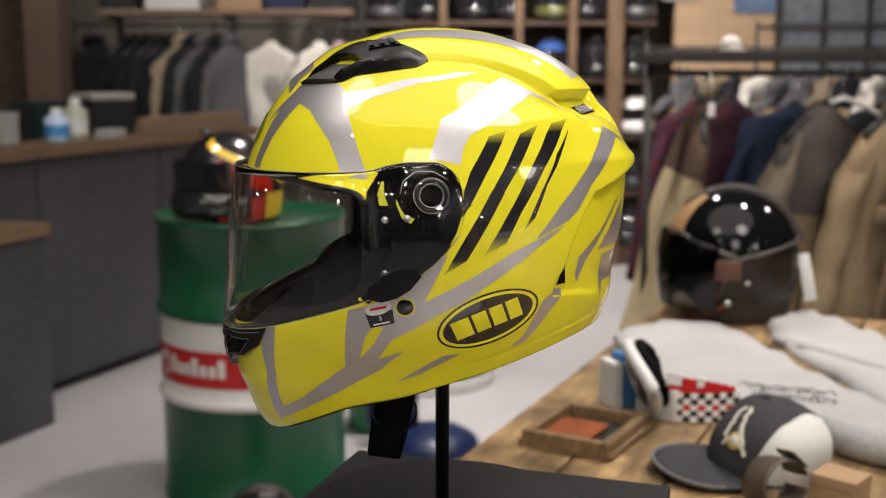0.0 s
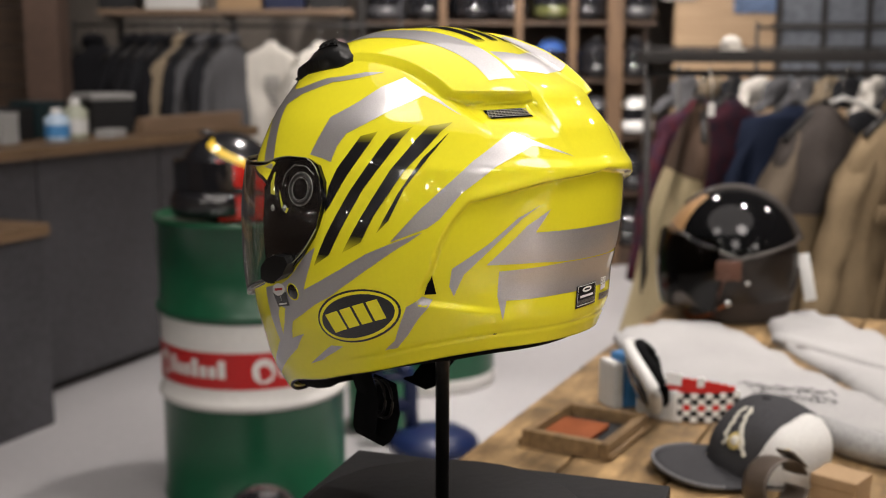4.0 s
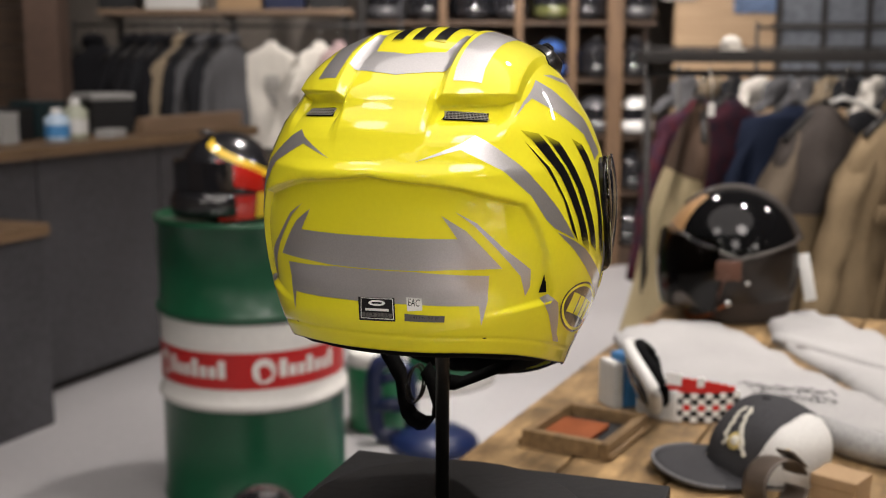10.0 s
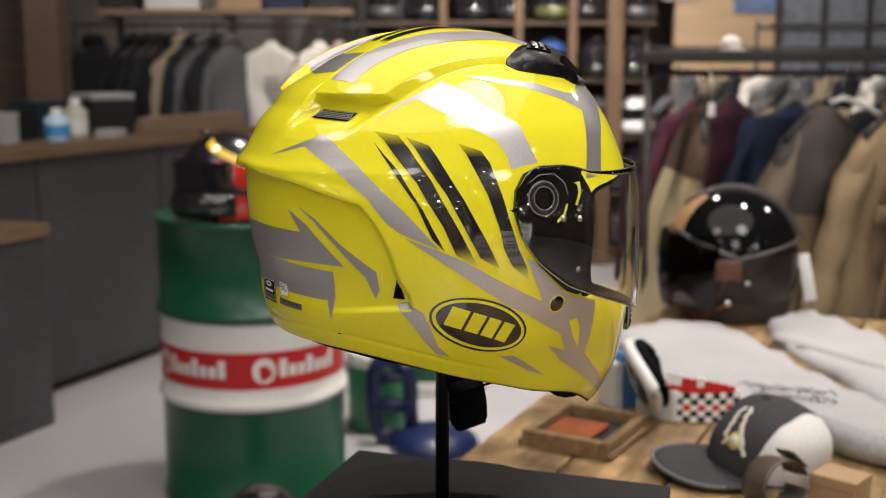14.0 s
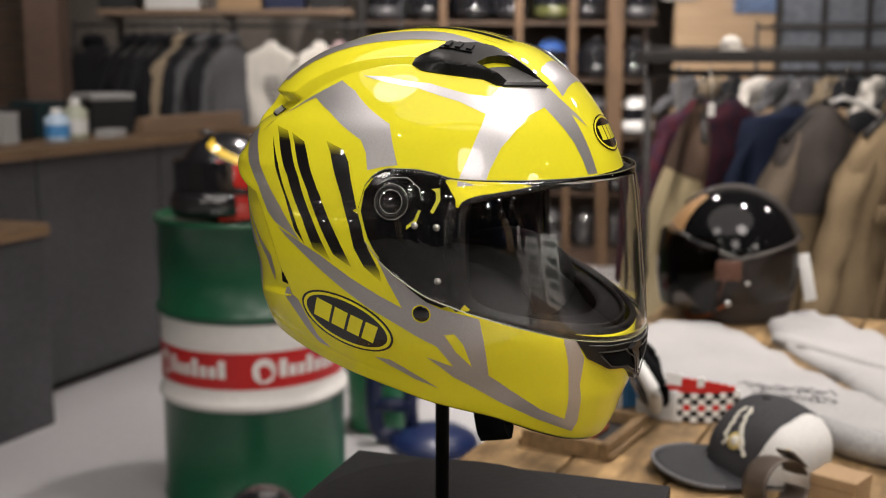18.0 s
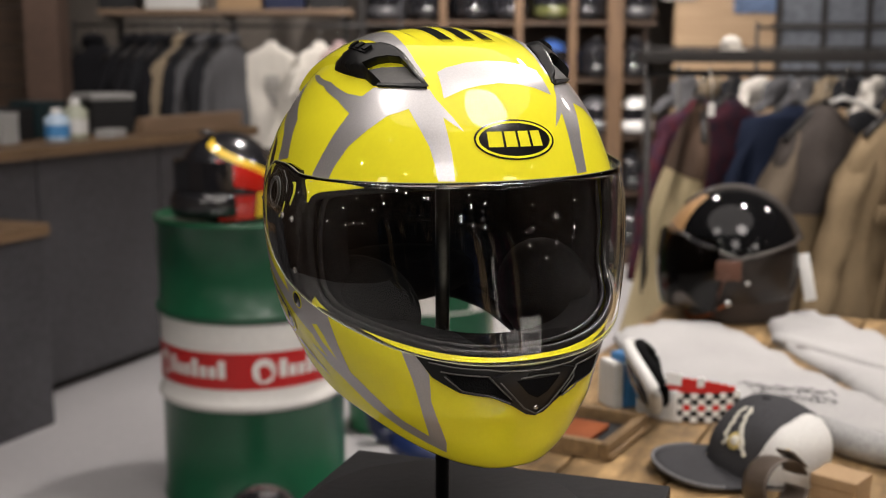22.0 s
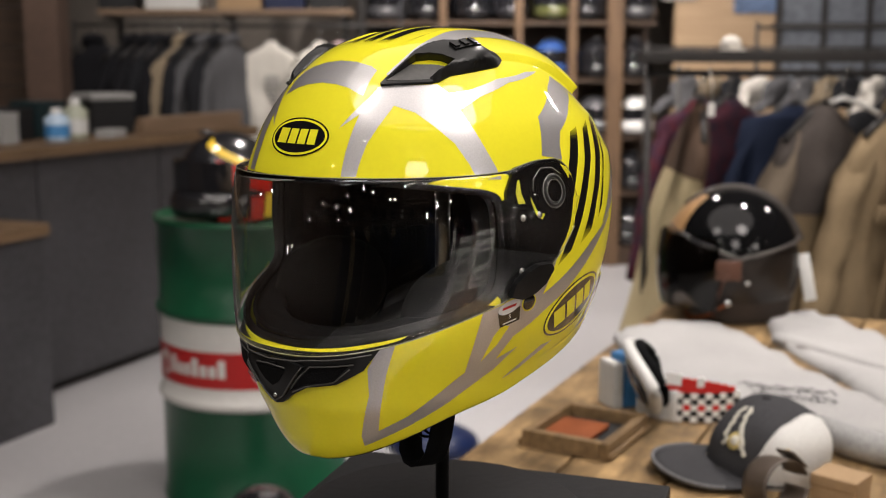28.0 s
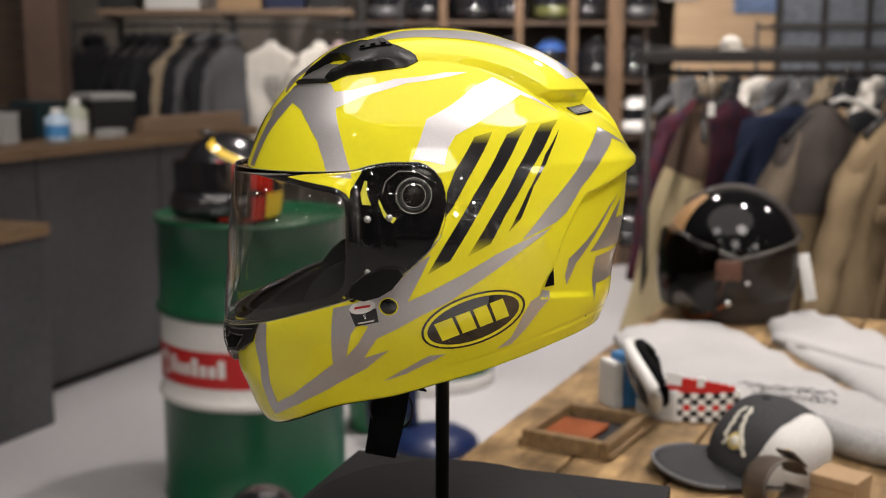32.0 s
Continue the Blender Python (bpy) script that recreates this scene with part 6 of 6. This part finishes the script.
STRIPE_C = [(36.6, 33.9), (44.2, 34.5), (40.5, 32.1), (29.4, 21.3), (20.5, 9), (15.9, 0.5), (8.9, -3.3), (16.1, 8.4), (24.9, 21.7), (33.1, 30.9)]
STRIPE_D = [(43.1, 31.8), (37.2, 25.5), (29.7, 16.5), (25.2, 7.5), (21.3, 3.7), (27.8, 15.1), (35, 24.9)]
LONG_A = [(12, 29.5), (19.5, 31.5), (16.8, 28.2), (10.6, 16.5), (7.2, 7), (5.6, 0.5), (2.5, -5), (-3.2, -9.5), (-2.6, -6), (0.8, 0.5), (3.4, 8), (5.8, 16), (9.3, 26)]


def shifted(outline, top, foot):
    """An outline moved by top at elevation 32 and by foot at elevation -4."""
    k = [(32 - e) / 36 for _, e in outline]
    return [(a + top[0] + (foot[0] - top[0]) * f, e + top[1] + (foot[1] - top[1]) * f) for (a, e), f in zip(outline, k)]


for side, outline, fade in ((1, STRIPE_A, (0.0, 0.01, 0.219, 0.2335)), (1, STRIPE_B, (0.124, 0.141, 0.222, 0.238)), (1, STRIPE_C, (0.138, 0.157, 0.226, 0.241)), (1, STRIPE_D, (0.148, 0.170, 0.3, 0.31)),
                            (-1, LONG_A, (0.124, 0.142, 0.214, 0.229)), (-1, shifted(STRIPE_B, (5.2, -1.8), (9.4, 2.6)), (0.131, 0.148, 0.219, 0.234)),
                            (-1, shifted(STRIPE_C, (2.1, -1.6), (5.0, -1.0)), (0.136, 0.155, 0.222, 0.237)), (-1, shifted(STRIPE_D, (2.5, -2.0), (2.4, -3.8)), (0.138, 0.158, 0.3, 0.31))):
    decal("black_stripe", [(a if side > 0 else 180 - a, e) for a, e in outline], fade_mat("black_spray", *fade), both=False)
TOP_SPRAY = fade_mat("black_spray_top", 0.2922, 0.2955, 0.4, 0.41)
for x0 in (-0.0212, -0.0045, 0.0122):
    decal("black_stripe", [(x0, -0.069), (x0 + 0.009, -0.069), (x0 + 0.009, 0.055), (x0, 0.055)], TOP_SPRAY, "top", both=False)


def badge(c, a, b, both, slant):
    """A black oval badge with a yellow ring and a row of plain yellow blocks."""
    for s in (1, -1) if both else (1,):
        flip = (lambda q: q) if s == 1 else (lambda q: (180 - q[0], q[1]))
        root = decal("oval_badge", [flip(p) for p in ellipse(c, a, b)], BLACK_GLOSS, both=False, label="black oval badge with a yellow ring")[0]
        decal("ring", [flip(p) for p in ellipse(c, a, b, 0.955, kb=0.92)], YELLOW, both=False, parent=root)
        decal("field", [flip(p) for p in ellipse(c, a, b, 0.885, kb=0.81)], BLACK_GLOSS, both=False, parent=root)
        for u0, u1 in ((-0.68, -0.33), (-0.27, 0.01), (0.07, 0.33), (0.39, 0.64)):
            q = [(u0 - slant, 0.36), (u1 - slant, 0.36), (u1 + slant, -0.40), (u0 + slant, -0.40)]
            if s == -1:
                q = [(-u, v) for u, v in q]
            decal("block", [flip((c[0] + (a[0] - c[0]) * u + (b[0] - c[0]) * v, c[1] + (a[1] - c[1]) * u + (b[1] - c[1]) * v)) for u, v in q], YELLOW, both=False, parent=root)


badge(*[(11.5, -23.5), (28.1, -17.5), (15.3, -31.1)], True, 0.0)
badge((-90.0, 28.6), (-77.2, 28.4), (-90.0, 23.2), False, 0.0)

# air vents
VENT_OUT = [(-47, 45.4), (-43.5, 46.0), (-39, 48.4), (-30, 50.4), (-23, 51.9), (-14, 53.8), (-9.2, 56.3)]
VENT_IN = [(-64.4, 45), (-58, 52.5), (-52.6, 57.5), (-46.5, 60.5), (-40, 61.7), (-32, 61.9), (-24, 61.2), (-10.7, 57.8)]


def vent_lift(u, v):
    """The hood's height: crisp flanks along both edges, low at the rear tip and at the ends of the arms."""
    rise = 0.0012 + 0.0052 * float(step(-9, -30, u)) * (1 - 0.65 * float(step(-52, -64, u)))
    flank = min(1.0, max(0.0, v - float(smooth_curve(VENT_OUT, np.array(float(u))))) / 2.0)
    inner_side = min(1.0, max(0.0, float(smooth_curve(VENT_IN, np.array(float(u)))) - v) / 2.4)
    return 0.0008 + rise * min(flank, inner_side)


raised("vent_floor", [(-37.6, 51.2), (-45, 52.0), (-55.0, 51.6), (-62.2, 45.1), (-47.6, 45.9)], VENT_GREY, lambda u, v: 0.0010 + 0.0010 * float(step(50, 46, v)), cell=0.8)
raised("top_vent", [(-64.6, 44.6), (-63.0, 44.0), (-61.4, 45.6), (-56.2, 50.8), (-53.0, 53.2), (-47.5, 53.9), (-42.2, 53.6), (-37.0, 52.0), (-42.0, 49.0), (-47.0, 46.3), (-46.2, 45.5)] + VENT_OUT[1:] + VENT_IN[:0:-1],
       BLACK_SATIN, vent_lift, cell=0.8, label="black plastic intake vent")
raised("vent_lip", [(-64.0, 43.7), (-56, 44.4), (-45.6, 45.4), (-46.4, 46.1), (-56, 45.2), (-62.6, 44.7)], BLACK_SATIN, 0.0026, cell=0.8)
raised("slider", [(-22.2, 58.2), (-27.8, 60.0), (-38.2, 57.2), (-36.2, 55.2)], BLACK_SATIN, lambda p, q: vent_lift(p, q) + 0.0012, cell=1.2, label="black vent slider with ribs")
for k in range(3):
    u, v = -24.6 - 4.6 * k, 58.0 - 0.9 * k
    raised("slider_rib", [(u, v), (u - 2.2, v - 0.5), (u - 4.6, v + 1.0), (u - 2.4, v + 1.6)], BLACK_SATIN, lambda p, q: vent_lift(p, q) + 0.0026)
for s in (1, -1):
    q = [(55.0, 38.7), (69.3, 38.8), (71.6, 35.2), (56.8, 35.2)]
    q = q if s > 0 else [(180 - u, v) for u, v in q]
    root = decal("exhaust_mesh", q, BLACK_CLOTH, both=False, label="dark wire mesh in an exhaust vent")[0]
    c0, c1 = min(u for u, _ in q), max(u for u, _ in q)
    e0, e1 = min(v for _, v in q) + 0.5, max(v for _, v in q) - 0.5
    wires = bmesh.new()

    def wire_at(u, v):
        p, n = on_shell(u, v)
        return p + n * (LIFT[0] + 0.0005)
    for k in range(13):
        u = c0 + 1.3 + (c1 - c0 - 2.6) * k / 12
        tube_bm([wire_at(u, e0 + (e1 - e0) * j / 4) for j in range(5)], 0.00026, 4, bm=wires)
    for k in range(5):
        v = e0 + (e1 - e0) * k / 4
        tube_bm([wire_at(c0 + 1.0 + (c1 - c0 - 2.0) * j / 8, v) for j in range(9)], 0.00026, 4, bm=wires)
    part("wire", wires, WIRE_GREY, root)
decal("side_exhaust", [(38.0, -8.0), (39.4, -13.9), (35.8, -14.4), (36.8, -10.8)], BLACK_CLOTH, label="small dark side exhaust")
CHIN_ALL = [(-60.0, -23.4), (-64.8, -28.2), (-71.7, -30.6), (-79.4, -31.2), (-84.2, -33.0), (-87.6, -34.8), (-90.0, -35.2), (-92.4, -34.8), (-95.8, -33.0), (-100.6, -31.2), (-108.3, -30.6), (-115.2, -28.2),
            (-120.0, -23.4), (-114.5, -23.9), (-107.8, -24.5), (-99, -25.1), (-90, -25.4), (-81, -25.1), (-72.2, -24.5), (-65.5, -23.9)]


def chin_lift(u, v):
    return 0.001 + 0.0036 * float(step(32, 18, abs(u + 90)))


raised("chin_vent", CHIN_ALL, BLACK_SATIN, chin_lift, both=False, label="black plastic chin vent")
raised("chin_vent_slot", [(-68.0, -26.6), (-78.0, -27.2), (-84.0, -32.0), (-79.2, -30.3), (-72, -29.6)], BLACK_CLOTH, lambda u, v: chin_lift(u, v) + 0.0006 + 0.002 * float(step(-27, -31, v)))
raised("chin_vent_shield", [(-79.5, -27.0), (-86.8, -33.4), (-90, -34.7), (-93.2, -33.4), (-100.5, -27.0), (-96, -26.0), (-90, -25.8), (-84, -26.0)], BLACK_SATIN, lambda u, v: 0.0052 + 0.0028 * float(step(-34, -28, v)), both=False)
raised("chin_vent_inset", [(-84.5, -27.8), (-87.5, -30.6), (-90, -31.6), (-92.5, -30.6), (-95.5, -27.8)], BLACK_CLOTH, lambda u, v: 0.0052 + 0.0028 * float(step(-34, -28, v)) + 0.0006, both=False)
raised("chin_vent_button", [(-87, -27.4), (-93, -27.4), (-92.4, -26.6), (-87.6, -26.6)], RUBBER, 0.0092, both=False)
# grey lines that paint the sheen on the edges of the slots and of the shield
for line in ([(-67.0, -26.4), (-78.2, -26.9), (-84.4, -32.2)], [(-68.0, -27.4), (-72.2, -30.0), (-79.4, -30.8), (-84.0, -32.4)], [(-79.5, -26.8), (-86.8, -33.4), (-90, -34.7), (-93.2, -33.4), (-100.5, -26.8)], [(-84.5, -27.4), (-90, -27.1), (-95.5, -27.4)], [(-113, -26.4), (-101.8, -26.9), (-95.6, -32.2)], [(-112.0, -27.4), (-107.8, -30.0), (-100.6, -30.8), (-96.0, -32.4)], [(-62.5, -24.6), (-72.2, -25.3), (-90, -26.1), (-107.8, -25.3), (-117.5, -24.6)]):
    pts = []
    for (u0, v0), (u1, v1) in zip(line, line[1:]):
        for f in range(6):
            u, v = u0 + (u1 - u0) * f / 6, v0 + (v1 - v0) * f / 6
            q, n = on_shell(u, v)
            pts.append(q + n * (max(chin_lift(u, v), 0.0052 + 0.0028 * float(step(-34, -28, v)) if abs(u + 90) < 10.6 else 0) + 0.0012))
    part("vent_edge", tube_bm(pts, 0.00055, 6), VENT_GREY, helmet, "grey line, sheen painted along a chin vent edge")
p, n = on_shell(-90, -33.6)
b = part("screw", lathe_bm([(0, 0.0066), (0.0016, 0.0064), (0.002, 0.005), (0.002, 0.003)], 16), STEEL, helmet)
b.matrix_basis = Matrix.Translation(p) @ n.to_track_quat("Z", "Y").to_matrix().to_4x4()

# plugs, stickers
for s in (1, -1):
    p, n = on_shell(-15.3 if s > 0 else 195.3, -18.3)
    m = Matrix.Translation(p) @ n.to_track_quat("Z", "Y").to_matrix().to_4x4()
    plug = part("visor_plug", lathe_bm([(0, 0.0006), (0.0052, 0.0008), (0.0060, 0.0003), (0.006, -0.001)], 24), BLACK_GLOSS, helmet)
    plug.matrix_basis = m
    rim = part("plug_rim", tube_bm([(0.0064 * math.cos(a * math.pi / 16), 0.0064 * math.sin(a * math.pi / 16), 0) for a in range(32)], 0.0006, 6, True), YELLOW, helmet)
    rim.matrix_basis = m


def print_on(text, c, size, ratio, material, parent, tilt=0.0, wide=1.0):
    """Lettering with the built-in font, laid on the shell round a direction."""
    cu = bpy.data.curves.new("print", "FONT")
    cu.body, cu.align_x, cu.align_y, cu.resolution_u = text, "CENTER", "CENTER", 2
    tmp = new("print", cu)
    me = bpy.data.meshes.new_from_object(tmp.evaluated_get(bpy.context.evaluated_depsgraph_get()))
    bpy.data.objects.remove(tmp)
    bpy.data.curves.remove(cu)
    bm = bmesh.new()
    bm.from_mesh(me)
    bpy.data.meshes.remove(me)
    LIFT[0] += 0.00002
    ct, st = math.cos(radians(tilt)), math.sin(radians(tilt))
    for v in bm.verts:
        x, y = v.co.x * wide * ct - v.co.y * st, v.co.x * wide * st + v.co.y * ct
        p, n = on_shell(c[0] + x * size * ratio, c[1] + y * size)
        v.co = p + n * LIFT[0]
    part("lettering", bm, material, parent)


tag = decal("size_sticker", [(-27.3, -19.3), (-19, -18.7), (-18.7, -23), (-26.1, -24.1)], BLACK_GLOSS, both=False, label="small black size sticker with a white and red oval")[0]
decal("oval", ellipse((-23.2, -18.2), (-19.2, -17.6), (-22.9, -16.2)), WHITE_STICKER, both=False, parent=tag)
decal("bar", [(-25.8, -18.9), (-20.9, -18.2), (-20.6, -17.4), (-25.5, -18.1)], RED_STICKER, both=False, parent=tag)
print_on("S", (-22.8, -21.2), 2.0, 1.05, WHITE_STICKER, tag, 7)
decal("bar", [(-25.2, -23.4), (-20.2, -22.7), (-20.0, -22.2), (-25.0, -22.9)], WHITE_STICKER, both=False, parent=tag)
tag = decal("type_sticker", [(85.1, -13.3), (95.9, -12.9), (96.2, -19.3), (85.3, -19.7)], BLACK_GLOSS, both=False, label="black type sticker with white lettering")[0]
decal("frame", [(85.9, -13.4), (95.5, -13.1), (95.7, -18.8), (85.8, -19.1)], WHITE_STICKER, both=False, parent=tag)
decal("field", [(86.1, -13.6), (95.3, -13.3), (95.5, -18.6), (86.0, -18.9)], BLACK_GLOSS, both=False, parent=tag)
decal("oval", ellipse((90.7, -14.6), (93.2, -14.5), (90.7, -13.8)), WHITE_STICKER, both=False, parent=tag)
decal("bar", [(89.2, -14.9), (92.2, -14.8), (92.2, -14.3), (89.2, -14.4)], BLACK_GLOSS, both=False, parent=tag)
decal("bar", [(87.2, -16.9), (94.3, -16.7), (94.3, -16.0), (87.2, -16.2)], WHITE_STICKER, both=False, parent=tag)
decal("plate", [(86.3, -18.6), (95.2, -18.3), (95.2, -17.2), (86.3, -17.4)], GREY_STICKER, both=False, parent=tag)
print_on("ECE 22.05", (90.7, -17.9), 1.35, 1.05, BLACK_GLOSS, tag, 0, 1.25)
tag = decal("approval_sticker", [(99.2, -12.4), (103.6, -12.7), (103.8, -16), (99.6, -16.3)], WHITE_STICKER, both=False, label="small white approval sticker")[0]
print_on("EAC", (101.4, -14.0), 2.9, 1.0, BLACK_GLOSS, tag, -4, 0.62)
tag = decal("weight_sticker", [(98.8, -17), (110.1, -17.5), (109.9, -19.2), (98.8, -19)], GREY_STICKER, both=False, label="narrow dark grey weight sticker")[0]
print_on("1417+/-50 gr", (104.4, -17.9), 1.25, 1.05, BLACK_GLOSS, tag, -1, 1.2)

# lower rim, neck roll, strap
rim = [Vector(shell_point(np.array([a]), np.array([0.0]))[0]) for a in np.linspace(0, 2 * math.pi, 96, endpoint=False)]
part("rim_trim", tube_bm([p.lerp(Vector((0, -0.02, p.z)), 0.018) + Vector((0, 0, 0.0005)) for p in rim], 0.0014, 8, True), RUBBER, helmet, "thin black rim trim")
mid = sum(rim, Vector()) / len(rim)
roll = [p.lerp(Vector((mid.x, mid.y, p.z)), 0.17) + Vector((0, 0, 0.012 - 0.012 * min(1, max(0, (p.y + 0.03) / 0.12)))) for p in rim]
part("neck_roll", tube_bm(roll, 0.015, 12, True, 0.6), BLACK_CLOTH, helmet, "black padded neck roll")
for s in (1, -1):
    pad = bmesh.new()
    bmesh.ops.create_uvsphere(pad, u_segments=24, v_segments=16, radius=1)
    bmesh.ops.transform(pad, matrix=pose(0.080 * s, -0.040, 0.094, 0, 0, -12 * s) @ Matrix.Diagonal((0.036, 0.062, 0.042, 1)), verts=pad.verts)
    part("cheek_pad", pad, BLACK_CLOTH, helmet, "black cheek pad")


pad = bmesh.new()
bmesh.ops.create_uvsphere(pad, u_segments=24, v_segments=16, radius=1)
bmesh.ops.transform(pad, matrix=pose(0, 0.092, 0.092) @ Matrix.Diagonal((0.085, 0.042, 0.026, 1)), verts=pad.verts)
part("neck_pad", pad, BLACK_CLOTH, helmet, "black neck pad")


def ribbon_bm(path, width, thick=0.0016):
    """A strap along path, with its breadth along y."""
    bm = bmesh.new()
    rows = []
    pts = [Vector(p) for p in path]
    for i, p in enumerate(pts):
        d = (pts[min(i + 1, len(pts) - 1)] - pts[max(i - 1, 0)]).normalized()
        side = Vector((0, 1, -0.18)).normalized()
        n = d.cross(side).normalized() * thick / 2
        rows.append([bm.verts.new(p + side * a * width / 2 + n * b) for a, b in ((-1, -1), (1, -1), (1, 1), (-1, 1))])
    for a, b in zip(rows, rows[1:]):
        for k in range(4):
            bm.faces.new((a[k], a[(k + 1) % 4], b[(k + 1) % 4], b[k]))
    bm.faces.new(rows[0][::-1])
    bm.faces.new(rows[-1])
    bmesh.ops.recalc_face_normals(bm, faces=bm.faces)
    return bm


loop = [(0.070, -0.03, 0.06), (0.056, -0.033, 0.03), (0.044, -0.036, 0.008), (0.043, -0.040, -0.012), (0.041, -0.043, -0.024), (0.036, -0.0445, -0.032), (0.028, -0.0455, -0.0365), (0.020, -0.0455, -0.0350), (0.014, -0.044, -0.027), (0.012, -0.042, -0.012), (0.017, -0.040, 0.006), (0.024, -0.036, 0.02)]
part("chin_strap", ribbon_bm([tuple(Vector(loop[i]).lerp(Vector(loop[i + 1]), k / 4)) for i in range(len(loop) - 1) for k in range(4)], 0.025), BLACK_CLOTH, helmet, "black woven chin strap hanging in a loop")
part("chin_strap", ribbon_bm([(-0.078, -0.03, 0.06), (-0.055, -0.03, 0.03), (-0.03, -0.028, 0.018), (-0.012, -0.024, 0.010), (0.004, -0.02, 0.012)], 0.025), BLACK_CLOTH, helmet, "black woven chin strap")
for dy in (-0.004, 0.004):
    part("d_ring", tube_bm([(0.030 + 0.003 * math.cos(a * math.pi / 12), -0.036 + dy + 0.013 * math.cos(a * math.pi / 12), 0.002 + 0.016 * math.sin(a * math.pi / 12)) for a in range(24)], 0.0011, 8, True), ROD_STEEL, helmet)

stand = thing("helmet_stand", pose(-0.0005, 0.9011, 0.947), "dark steel rod stand with a round turning base", "stand")
part("rod", lathe_bm([(0, 0.006), (0.0058, 0.006), (0.0058, 0.355), (0, 0.355)], 20), ROD_STEEL, stand)
part("rod_head", lathe_bm([(0, 0.350), (0.035, 0.350), (0.042, 0.362), (0.03, 0.372), (0, 0.376)], 32), BLACK_CLOTH, stand)
part("base", lathe_bm([(0, 0.0), (0.118, 0.0), (0.12, 0.001), (0.12, 0.005), (0.118, 0.006), (0, 0.006)], 72), CHARCOAL, stand)
ped = link("display_box", box_bm((0.305, 0.305, 0.197), (0, 0, 0), 0.002), CHARCOAL, smooth=False)
ped.matrix_basis = pose(0.013, 0.872, 0.75, 0, 0, math.degrees(math.atan2(-0.093, 0.28)))
tagged(ped, "matt charcoal display box on the table", "display box")

# ---------------------------------------------------------------- what moves
def motions():
    walk(helmet, [(t, helmet_pose(t)) for t in range(0, 33)])


motions()
